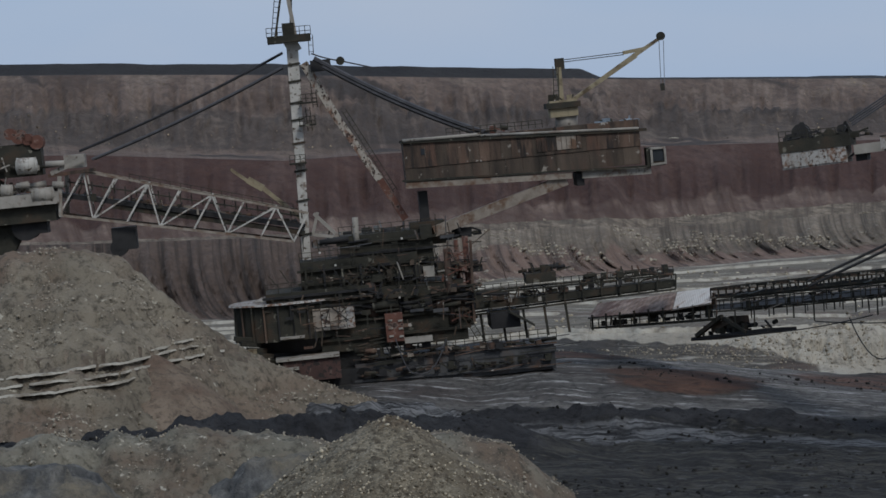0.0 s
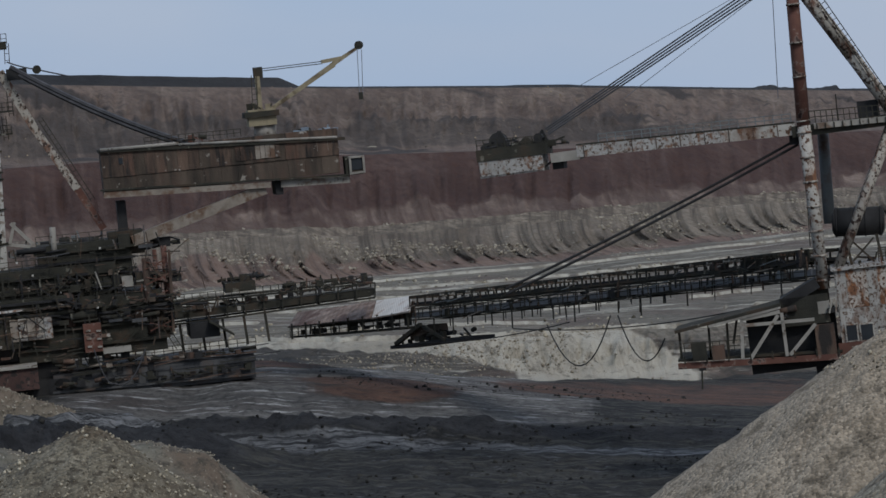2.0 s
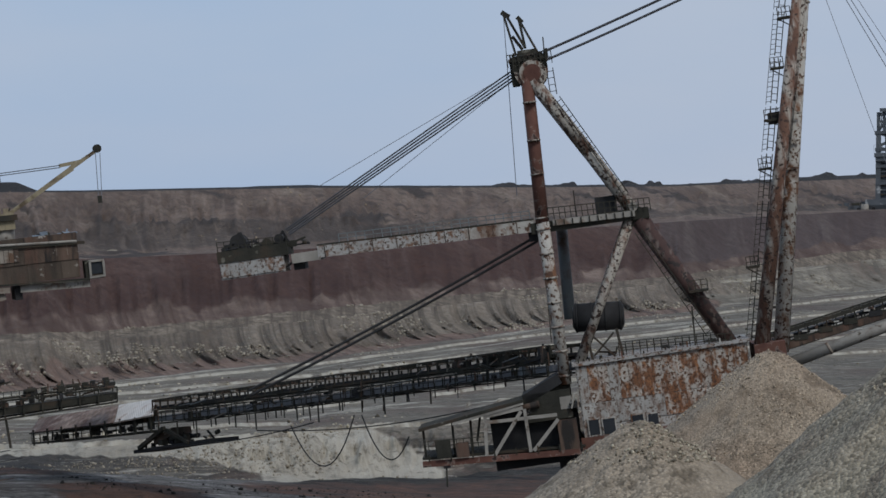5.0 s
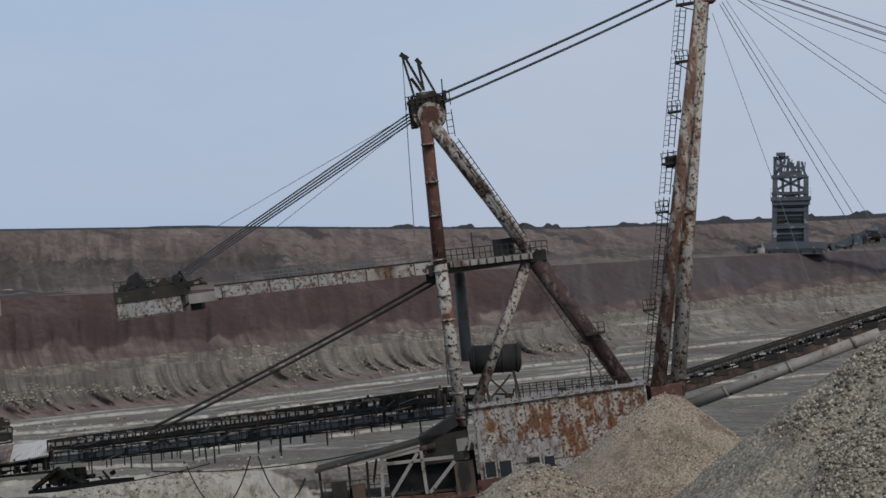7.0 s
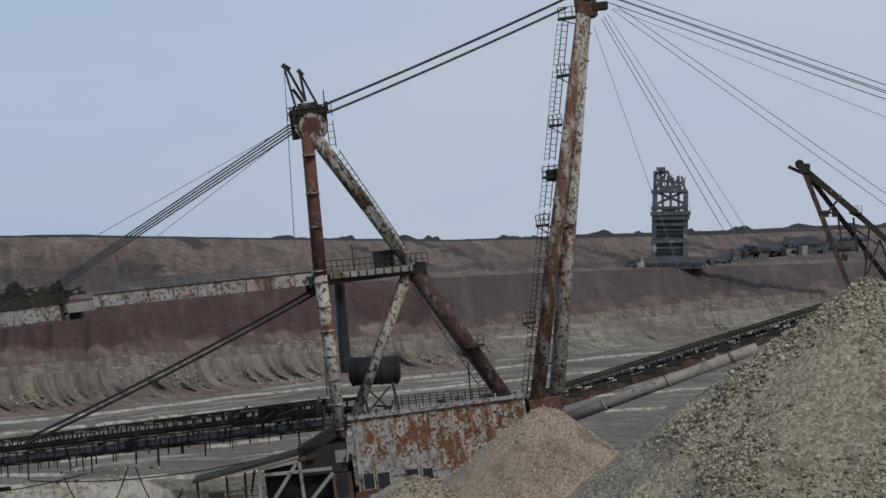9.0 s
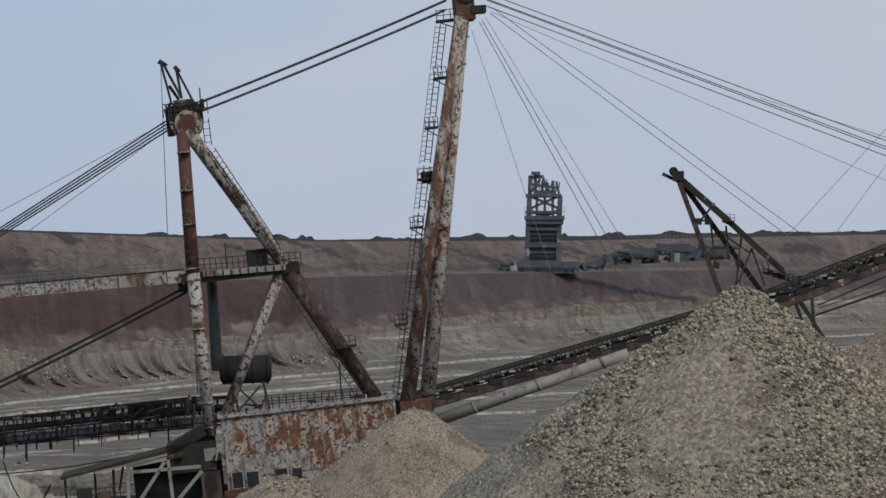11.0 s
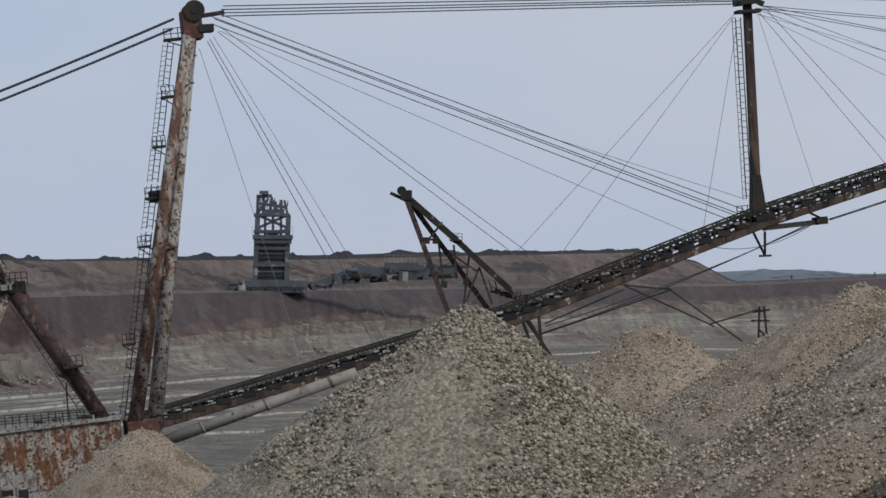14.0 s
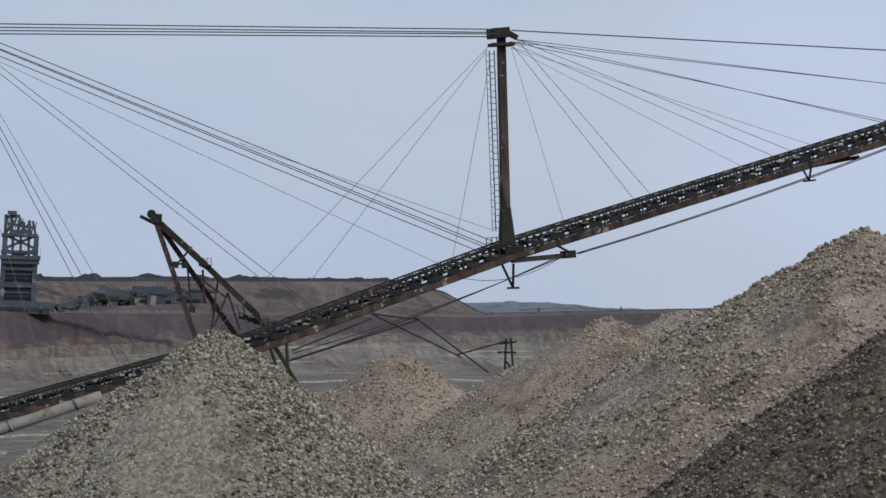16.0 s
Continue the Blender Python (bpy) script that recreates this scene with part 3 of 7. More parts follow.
def floor_height(x, y):
    """The trodden and dug floor of the pit, and the dump on which the camera stands."""
    d = math.hypot(x, y)
    az = math.degrees(math.atan2(x, y))
    z = 0.45 * fbm(x * 0.02, y * 0.05) + 0.3 * fbm(x * 0.11, y * 0.16, 3.0) + 0.34 * fbm(x * 0.35, y * 0.45, 7.0, 4)
    z *= 1 - 0.7 * max(0.0, min(1.0, (d - 340) / 8))
    z += 3.0 * math.exp(-((d - float(np.interp(az, (-20, -17, -14, -10), (302, 306, 317, 326))) - 2 * fbm(az * 0.5, 0)) / 6) ** 2) * float(np.interp(az, (-20.5, -17, -14.5, -11.5, -10), (1.1, 2.0, 1.8, 1.0, 0))) * (1 + 0.25 * fbm(x * 0.08, y * 0.08, 5) + 0.22 * fbm(x * 0.4, y * 0.4, 9))
    z += 1.5 * math.exp(-((d - 341 - 3 * fbm(az * 0.5, 0)) / 3.2) ** 2) * max(0.25, min(1, (-4 - az) / 4)) * (1 + 0.8 * fbm(x * 0.1, y * 0.1, 5) + 0.5 * fbm(x * 0.5, y * 0.5, 9))
    z += float(np.interp(az, (-30, -18, -15.5, -14.2, -10.7, -9, -7, -6, -4.5, -3, 0), (1, 2.6, 3.6, 4.3, 5.2, 4.5, 3.3, 2.6, 1.7, 1.0, 0.3))) * max(0, min(1, (d - float(np.interp(az, (-14, -12), (328, 334)))) / float(np.interp(az, (-14, -12), (24, 26))) + 0.12 * fbm(x * 0.1, y * 0.05, 4)))
    dump = 33.3 - max(0, d - 6.5) * 0.7
    return max(z, dump + 0.12 * fbm(x * 0.5, y * 0.5))


RED = ((-8.3, 363, 1.4, 10), (-10.6, 384, 1.4, 6), (-4.9, 379, 1.4, 9), (-2.4, 381, 2.2, 13))


def floor_soil(az, d):
    """Which soil lies on the floor: coal, wet haul track, trampled clay or spilled red soil."""
    wav = fbm(az * 0.8, d * 0.02, 2.2)
    for a0, d0, wa, wd in RED:
        if ((az - a0) / wa) ** 2 + ((d - d0) / wd) ** 2 < 1 + 0.5 * fbm(az * 1.3, d * 0.12, 5.1):
            return 17
    ridge = float(np.interp(az, (-20, -17, -14, -10), (302, 306, 317, 326)))
    if (az < -11 and abs(d - ridge + 1) < 6 + 3 * wav) or (az > -12.5 and abs(d - 341) < 3 + 1.5 * wav):
        return 21
    if -15.5 < az < -8.5 and ridge + 6 < d < 346 + 6 * wav:
        return 18
    if -12 < az < 2 and abs(d - float(np.interp(az, (-19, -12, -7, 2), (317, 335, 334, 318))) - 2 * wav) < 2.6:
        return 18
    if d > 345 + 8 * wav and -14.2 < az < -5.0 + 1.2 * wav:
        return 15
    return 0


def pit_rings():
    azs = list(np.arange(-22, 24.001, 0.05))
    azs = list(np.arange(-180, -22, 3.0)) + azs + list(np.arange(24.5, 178, 3.0))
    dist = [0.01, 2, 4, 6, 8, 12, 20, 30, 42, 56, 80, 120, 160, 200, 225] + list(np.arange(235, 381, 1.5))
    cols = []
    bands = []
    for i, az in enumerate(azs):
        k, zt, zb, *h = station(az)
        a = radians(az)
        sx, cy = math.sin(a), math.cos(a)
        col = []
        tag = []

        def put(d, z, b):
            col.append((d * sx, d * cy, z))
            tag.append(b)
        t0 = toe(az)
        for d in dist:
            sh = 1.2 * max(0.0, 1 - d / 6)
            col.append((d * sx - sh, d * cy - sh, floor_height(d * sx - sh, d * cy - sh)))
            tag.append(floor_soil(az, d) if d > 232 else 13)
        s = az * 5.5
        wob = 5 * fbm(az * 0.45, 1.7) + 2.5 * fbm(az * 1.9, 2.7)
        zf = floor_height((t0 - 4) * sx, (t0 - 4) * cy)
        put(t0 - 3 + wob, min(zf, zb - 1), floor_soil(az, t0 - 3))
        for j in range(1, 15):
            f = j / 14
            rid = fbm(s * 0.9, f * 1.2, 4.0) * 1.6 + 1.3 * fbm(s * 1.3, f * 5, 6.0)
            rid *= 0.35 if az < -6.5 else 1.0
            low = float(np.interp(az, (-12, -11, -7.6, -6.6, -5.8, -5.2), (1.0, 0.66, 0.5, 0.34, 0.1, -0.2))) + 0.14 * fbm(az * 2.2, 4.4)
            put(t0 + wob + 15 * f - rid * math.sin(f * math.pi), zf + (zb - zf) * f ** 0.8 + 0.5 * rid * math.sin(f * math.pi), 1 if f > low and az < -3.28 + 0.8 - 1.4 * f else 11)
        put(t0 + wob + 15.6, zb + (0.6 + 0.25 * fbm(s * 2, 3.0) if az < -1 else 0), 3)
        # bench with low seams
        d0, z0, d1, z1 = t0 + wob + 15, zb, REACH[0] * k, h[0]
        m = 22
        for j in range(1, m):
            f = j / m
            w2 = 3 * fbm(az * 0.8, j * 3.1)
            zz = z0 + (z1 - z0) * f + 0.3 * fbm(s * 0.15, j * 2.2)
            dd = d0 + (d1 - d0) * f
            strong = j in (15, 19)
            seam = j in (3, 6, 9, 12, 15, 19) and fbm(az * 0.5, j * 7.7) > (-0.6 if strong else 0.0)
            w2 *= 0.4 if strong else 1
            put(dd + w2, zz - (0.25 if seam else 0), 2)
            put(dd + w2 + 0.6, zz + (0.2 + 0.07 * fbm(s * 2.5, j * 1.3) if seam else -0.1), 3 if seam else 2)
        # the gullied slope
        n = 16
        for j in range(n + 1):
            f = j / n
            sweep = 1.5 * (1 - f) ** 2
            g = 1 - abs(fbm(s * 0.5 - sweep, f * 0.5, 9.0, 3)) * 2
            g2 = fbm(s * 2.0 - 4 * sweep, f * 0.6, 11.0, 3)
            bulge = math.sin(f * math.pi)
            fan = f < float(np.interp(az, (-11.5, -9, -6), (0.72, 0.5, 0.22))) + 0.3 * fbm(s * 0.5 - sweep, 2.0, 9.0, 2) + 0.08 * g2
            dd = REACH[0] + (REACH[1] - REACH[0]) * f
            zz = h[0] + (h[1] - h[0]) * (0.25 * f + 0.75 * f ** 1.7)
            put(k * dd - (g * 7.5 + g2 * 2.6) * bulge + 2 * fbm(az * 0.6, 3.3), zz + 0.5 * g2 * bulge, (16 if az > 2.5 + 1.2 * fbm(az * 3, f * 3) else 14 if fan else 4) if az > -13.2 + 0.5 * fbm(az * 2, f) else 12)
        put(k * REACH[2] + 1.5, h[2] + 0.3 * fbm(s, 5.5), 5)
        n = 12
        for j in range(1, n + 1):
            f = j / n
            g = fbm(s * 0.7 + f, f * 0.4, 15.0, 3)
            g2 = fbm(s * 2.5, f * 0.5, 17.0, 2)
            bulge = math.sin(min(1, f * 1.1) * math.pi)
            dd = REACH[2] + (REACH[3] - REACH[2]) * f
            # tag 19 is the haze-greyed maroon, right of azimuth 1.5
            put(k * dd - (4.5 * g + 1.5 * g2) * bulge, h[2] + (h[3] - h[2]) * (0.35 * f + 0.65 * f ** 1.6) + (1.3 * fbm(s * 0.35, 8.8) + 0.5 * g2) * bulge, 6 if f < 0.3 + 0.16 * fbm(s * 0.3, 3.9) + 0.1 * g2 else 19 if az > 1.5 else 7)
        put(k * REACH[4], h[4] + 0.5 * fbm(s * 0.5, 6.1), 8)
        n = 14
        for j in range(1, n + 1):
            f = j / n
            g = fbm(s * 0.6 + f, f * 0.9, 21.0, 4)
            g2 = fbm(s * 1.8, f * 3, 23.0, 3)
            bulge = math.sin(f * math.pi)
            dd = REACH[4] + (REACH[5] - REACH[4]) * (f if f < 0.5 else 0.5 + (f - 0.5) * 0.9 + 0.05)
            put(k * dd - (5 * g + 2.5 * g2) * bulge, h[4] + (h[5] - h[4]) * f + (0.8 * g2 * bulge), 20 if f < float(np.interp(az, (-16, -12, -8, 2), (0.52, 0.5, 0.42, 0.2))) + 0.25 * fbm(s * 0.2, f * 2, 8.1) else 8)
        put(k * REACH[5] + 6, h[5] + 0.2, 9)
        lumps = max(0.0, min(1.0, (az + 3) / 4)) * max(0.0, min(1.0, (13.4 - az)))
        heap = 1.0 + 0.1 * fbm(s * 0.2, 31.0, 0, 3) + max(0.0, 0.9 * fbm(s * 0.12, 37.0, 0, 2)) * max(0, min(1, (az + 9) / 3))
        put(k * REACH[6], h[5] + (h[6] - h[5]) * min(1.25, heap) + lumps * max(0.0, 2.6 * fbm(s * 0.35, 51.0, 0, 3) + 1.0 * fbm(s * 1.6, 53.0, 0, 3)), 9)
        put(k * REACH[6] + 25, h[5] + (h[6] - h[5]) * min(1.25, heap) - 0.5, 9)
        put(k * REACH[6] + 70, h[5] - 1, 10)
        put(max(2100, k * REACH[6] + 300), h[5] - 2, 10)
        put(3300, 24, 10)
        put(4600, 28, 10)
        cols.append(col)
        bands.append(tag)
    return azs, cols, bands


azs, cols, bands = pit_rings()
NAMES = {0: ("ground", COAL, "black coal and grey clay floor of the open pit", "ground"),
         1: ("bank_wall", BANK, "pale crumbling clay bank at the edge of the coal", "bank"),
         2: ("bench_ground", CLAY, "grey-brown clay bench with pale seams", "bench"),
         4: ("gully_wall", GULLY, "grey clay slope cut by curved rain gullies", "slope"),
         6: ("maroon_wall", MAROON, "dark maroon clay bench face with pinkish debris foot", "slope"),
         8: ("brown_wall", BROWN, "brown overburden face under the pit rim", "slope"),
         9: ("plateau_ground", RIM, "dark soil rim and fields behind the pit", "ground")}
GROUPS = {0: (0, (0, 13, 15, 18, 17, 21)), 1: (1, (1, 11)), 2: (2, (2, 3)), 4: (4, (4, 5, 12, 14, 16)), 6: (6, (6, 7, 19)), 8: (8, (8, 20)), 9: (9, (9, 10))}
SLOT = {0: COAL, 1: BANK, 2: CLAY, 3: SEAM, 4: GULLY, 5: LEDGE, 6: PINK, 7: MAROON, 8: BROWN, 9: RIM, 10: FIELD, 11: STRATA, 12: DARKGULLY, 13: DARKSOIL, 14: FAN, 15: MUD, 16: TERRACE, 17: REDSOIL, 18: TRACK, 19: HAZEMAROON, 20: DARKBROWN, 21: BLACKCOAL}
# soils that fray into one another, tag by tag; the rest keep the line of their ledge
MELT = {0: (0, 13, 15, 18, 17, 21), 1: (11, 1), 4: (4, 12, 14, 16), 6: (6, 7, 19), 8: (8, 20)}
nrow = len(cols[0])
LAND = {}
for key, (_, tags) in GROUPS.items():
    rows_in = [r for r in range(1, nrow) if bands[0][r] in tags or (bands[0][r] in (2, 3) and key == 2) or (bands[0][r] in (6, 7) and key == 6)]
    r0, r1 = rows_in[0] - 1, rows_in[-1]
    na, nr = len(cols), r1 - r0 + 1
    verts = [cols[i][r] for i in range(na) for r in range(r0, r1 + 1)]
    faces, slots = [], []
    for i in range(na):
        i2 = (i + 1) % na
        for r in range(nr - 1):
            faces.append((i * nr + r, i * nr + r + 1, i2 * nr + r + 1, i2 * nr + r))
            slots.append(tags.index(bands[i][r0 + r + 1]) if bands[i][r0 + r + 1] in tags else 0)
    nm, _, lab, cat = NAMES[key]
    if key in MELT:
        melt = MELT[key]
        tg = np.array([[bands[i][r] for r in range(r0, r1 + 1)] for i in range(na)])
        tg[:, 0] = tg[:, 1]
        tg[~np.isin(tg, melt)] = 4 if key == 4 else melt[0]
        shares = np.stack([(tg == t).astype(np.float32) for t in melt], 2)
        hop = 1 if key else 3
        for _ in range(5 if key else 24):
            shares = (np.roll(shares, hop, 0) + 2 * shares + np.roll(shares, -hop, 0)) / 4
        pad = np.pad(shares, ((0, 0), (1, 1), (0, 0)), mode="edge")
        shares = (pad[:, :-2] + 2 * pad[:, 1:-1] + pad[:, 2:]) / 4
        slots = [1 if tags[q] == 5 else 0 for q in slots]
        coats = [blended(nm + "_soils", [SLOT[t] for t in melt], wobble=0.55 if key == 1 else 0.9)] + ([SLOT[5]] if key == 4 else [])
    else:
        coats = [SLOT[t] for t in tags]
    ob = mesh_ob(nm, verts, faces, coats, None, slots, True)
    if key in MELT:
        for q in range(1, len(melt)):
            share = ob.data.attributes.new("w%d" % q, 'FLOAT', 'POINT')
            share.data.foreach_set("value", np.ascontiguousarray(shares[:, :, q]).ravel())
    lay = ob.data.uv_layers.new(name="along")
    vi = np.empty(len(ob.data.loops), dtype=np.int64)
    ob.data.loops.foreach_get("vertex_index", vi)
    v = (vi % nr) / (nr - 1) * 10.0
    u = np.array(azs)[vi // nr] * 10.0 - (0.055 if key == 4 else 0.02) * (10 - v) ** 2
    lay.data.foreach_set("uv", np.stack([u, v], 1).astype(np.float32).ravel())
    tagged(ob, lab, cat, "", "structure")
    LAND[nm] = ob


# ---- far hills beyond the pit ----
def far_hills():
    v, f = [], []
    az0, az1, n = 11.0, 26.0, 160
    for i in range(n + 1):
        az = az0 + (az1 - az0) * i / n
        a = radians(az)
        top = 44 + 6 * fbm(az * 0.5, 2.0) + 1.6 * fbm(az * 4, 5.0) + 2 * math.exp(-((az - 14.7) / 0.9) ** 2)
        for d, z in ((3600, 20), (3700, 24 + 0.5 * (top - 24)), (3900, top), (4200, top - 6)):
            v.append((d * math.sin(a), d * math.cos(a), z))
    for i in range(n):
        for j in range(3):
            f.append((i * 4 + j, i * 4 + j + 1, i * 4 + 5 + j, i * 4 + 4 + j))
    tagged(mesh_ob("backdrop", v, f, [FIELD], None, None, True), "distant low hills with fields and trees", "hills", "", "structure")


far_hills()


# ---- spoil heaps ----
HEAPS = []


def heap(peak, radius, slope, mat, label, seed, flat=1.5, rough=0.6, name="spoil_cone", squash=1.0, turn=0.0, step=1.0):
    """A tipped cone of spoil at its angle of rest, with a rounded top and slumped sides."""
    px, py, pz = peak
    n = 200 if radius > 15 else 36
    rings = [0.0] + [0.28 * i for i in range(1, 57) if 0.28 * i < radius] + [16 + 1.2 * i for i in range(1, 60) if 16 + 1.2 * i < radius]
    ct, st_ = math.cos(radians(turn)), math.sin(radians(turn))

    def height(r, a):
        cx, cy = math.cos(a), math.sin(a)
        lob = 1 + 0.05 * fbm(cx * 1.1 + seed, cy * 1.1) + 0.04 * fbm(cx * 4 + seed, cy * 4)
        z = pz - slope * lob * (math.sqrt(r * r + flat * flat) - flat)
        wx, wy = r * cx, r * cy
        return z + rough * (fbm(wx * 0.09 + seed, wy * 0.09) * min(1, r / 6) + 0.35 * fbm(wx * 0.5, wy * 0.5, seed) * min(1, r / 2)) + 0.13 * fbm(wx * 1.6, wy * 1.6, seed, 3)
    v = [(px, py, height(0, 0))]
    f = []
    for j, r in enumerate(rings[1:]):
        for i in range(n):
            a = 2 * math.pi * i / n
            ux, uy = r * math.cos(a), r * math.sin(a) * squash
            v.append((px + ux * ct - uy * st_, py + ux * st_ + uy * ct, height(r, a)))
    for i in range(n):
        f.append((0, 1 + i, 1 + (i + 1) % n))
    for j in range(len(rings) - 2):
        for i in range(n):
            a, b = 1 + j * n + i, 1 + j * n + (i + 1) % n
            f.append((a, a + n, b + n, b))
    ob = mesh_ob(name, v, f, [mat], None, None, True)
    HEAPS.append((ob, peak, radius, height, squash, turn))
    return tagged(ob, label, "spoil heap", "spoil heaps along the dump")


heap((19.50, 118.41, 34.01), 56, 0.74, GRAVEL, "large cone of coarse grey gravel", 1.0, 0.4, 0.4)
heap((11.56, 194.66, 25.76), 44, 0.76, SOIL, "small smooth cone of brown gravel beside the machine house", 2.0, 0.8, 0.4)
heap((2.57, 149.98, 24.72), 40, 0.74, GREYSOIL, "broad cone of beige gravel before the machine house", 3.0, 0.8, 0.4)
heap((-55.62, 228.32, 12.38), 24, 0.66, CONESOIL, "brown cone of spoil on the pit floor", 4.0, 0.9, 0.6)
heap((43.66, 195.18, 32.1), 52, 0.66, SOIL, "brown cone of gravel beyond the grey one", 5.0, 1.0, 0.5)
heap((59.06, 222.29, 31.13), 54, 0.66, SOIL, "small brown cone in the row of heaps", 6.0, 1.0, 0.5)
heap((48.14, 163.05, 34.80), 58, 0.64, SOIL, "brown gravel cone in the row of heaps", 7.0, 0.5, 0.5)
heap((55.75, 173.25, 35.32), 58, 0.64, SOIL, "rounded brown gravel cone in the row of heaps", 8.0, 1.6, 0.5)
heap((40.26, 104.51, 38.17), 60, 0.66, SOIL, "tall brown gravel ridge with stony crest", 9.0, 0.8, 0.5)
heap((27.49, 55.57, 38.04), 42, 0.74, DARKSOIL, "dark gravel bank close to the camera", 15.0, 1.0, 0.3)


SPURS = []


def spur(name, base, profile, depth, slope, mats, label, seed, rough=0.7, step=0.6, cut=None, seams=()):
    """A long bank seen from its side: a crest line that rises and falls, a narrow top and eroded slopes to both sides."""
    bx, by = base
    ang = math.atan2(bx, by)
    ca, sa = math.cos(ang), math.sin(ang)
    xs = np.arange(profile[0][0], profile[-1][0] + 0.01, step)
    ys = np.arange(-depth, depth + 0.01, step * 1.3)
    px, pz = [p[0] for p in profile], [p[1] for p in profile]
    v, f, sl = [], [], []
    for x in xs:
        crest = float(np.interp(x, px, pz)) + 0.5 * rough * fbm(x * 0.25, seed, 0, 4)
        for y in ys:
            run = max(0.0, abs(y + 1.5 * fbm(x * 0.1, seed + 3)) - 1.6)
            g = fbm(x * 0.22 + 0.3 * y, y * 0.1, seed, 4)
            z = crest - slope * run + rough * (g * min(1, run / 3) + 0.3 * fbm(x, y, seed))
            if cut and y < 0:
                z -= cut * (1 if math.sin(z * 1.5 + 2 * fbm(x * 0.08, seed)) > 0.75 else 0)
            v.append((bx + x * ca + y * sa, by - x * sa + y * ca, z))
    ny = len(ys)
    for i in range(len(xs) - 1):
        for j in range(ny - 1):
            a = i * ny + j
            f.append((a, a + ny, a + ny + 1, a + 1))
            zc, xc = v[a][2], xs[i]
            hit = any(abs(zc - zs - 0.05 * xc - 0.5 * fbm(xc * 0.3, zs)) < th and fbm(xc * 0.15, zs, 2.0) > -0.35 for zs, th in seams) and ys[j] < 0
            sl.append(1 if hit else 0)
    ob = mesh_ob(name, v, f, mats, None, sl, True)
    SPURS.append(ob)
    return tagged(ob, label, "spoil bank", "", "")


HX = (-105.02, 329.68, 10.62)
spur("spoil_hill", (HX[0], HX[1]), [(-26, 19.52), (-18.5, 20.16), (-12.4, 20.78), (-5.3, 19.71), (-1.9, 16.67), (1.9, 13.56),
     (6.2, 10.5), (11.2, 7.6), (18.6, 4.53), (24, 3.0)], 30, 0.62, [HILL, LEDGE], "beige eroded spoil hill with rusty streaks and pale ledges", 10.0, 1.2, 0.42, 0.6,
     ((10.43, 0.3), (8.93, 0.28), (7.91, 0.22)))
BX = (-81.53, 255.30, 6.49)
spur("cut_bank", (BX[0], BX[1]), [(-20, 7.52), (-14.4, 7.27), (-10, 7.96), (-6, 7.13), (-4.5, 7.96), (2, 8.18), (7, 7.88),
     (12, 7.3), (15, 6.42), (19, 3.68)], 14, 0.8, [LOWHILL], "low beige bank on the pit floor", 12.0, 1.3, 0.42, 0.5)
spur("clay_bank", (BX[0] + 2, BX[1] - 7), [(-20, 5.57), (-14, 6.11), (-8, 6.32), (-5.6, 5.51), (-4.4, 3.88), (-2, 2.49), (0, 0)], 7, 1.3, [BLUECLAY],
     "blue-grey cut clay bank in steps", 13.0, 0.7, 0.35, 0.6)
spur("clay_bank", (BX[0] + 12, BX[1] - 3), [(-10, 0.0), (-7, 4.2), (-4, 6.2), (0, 6.7), (4, 6.4), (6, 4.2), (8.5, 0.0)], 5, 1.5, [BLUECLAY], "blue-grey slumped clay bank", 14.0, 1.5, 0.35, 0.4)
CX = (-59.01, 278.82, 4.14)
spur("cut_bank", (CX[0], CX[1]), [(-9, 6.06), (-3, 5.83), (2, 4.74), (6, 1.5), (9, -0.6), (12, -2.5)], 9, 0.7, [LOWHILL], "low beige bank behind the brown cone", 16.0, 0.7, 0.45)




def ledges():
    """Broken courses of hard pale rock standing out of the hill's face."""
    prof = [(-26, 19.52), (-12.4, 20.78), (-5.3, 19.71), (-1.9, 16.67), (1.9, 13.56), (6.2, 10.5), (11.2, 7.6)]
    ang = math.atan2(HX[0], HX[1])
    ca, sa = math.cos(ang), math.sin(ang)
    for k, (zs, x0, x1) in enumerate(((10.04, -2, 7.5), (9.36, -25, 7), (8.5, -25, 5), (7.59, -25, -8))):
        x = x0
        while x < x1:
            length = random.uniform(3, 15)
            v, f = [], []
            n = max(3, int(length / 0.35))
            for i in range(n + 1):
                xx = x + length * i / n
                crest = float(np.interp(xx, [p[0] for p in prof], [p[1] for p in prof]))
                z = zs + 0.085 * (xx + 6.2) + 0.2 * fbm(xx * 0.2, k * 5.3) + 0.08 * fbm(xx, k)
                if z > crest - 1.2:
                    break
                y = -(1.6 + max(0.0, crest - z) / 0.62) - 0.55 + 0.2 * fbm(xx * 0.9, k, 3)
                h = (0.14 + 0.09 * fbm(xx * 0.7, k * 3.1, 7)) * (0.5 if i in (0, n) else 1)
                for dy, dz in ((1.6, h * 0.8), (0.1, h), (-0.1, -h * 0.4), (0.9, -h)):
                    v.append((HX[0] + xx * ca + (y + dy) * sa, HX[1] - xx * sa + (y + dy) * ca, z + dz))
            n = len(v) // 4 - 1
            if n < 4:
                break
            for i in range(n):
                for q in range(3):
                    f.append((i * 4 + q, i * 4 + q + 1, i * 4 + 5 + q, i * 4 + 4 + q))
            ob = mesh_ob("rock_ledge", v, f, [SEAM], SPURS[0])
            x += length + random.uniform(0.05, 0.7)


ledges()
heap((-102.45, 316.6, 9.9), 15, 0.74, FANSOIL, "small fan of brown soil on the hill", 21.0, 0.6, 0.3, "soil_fan")

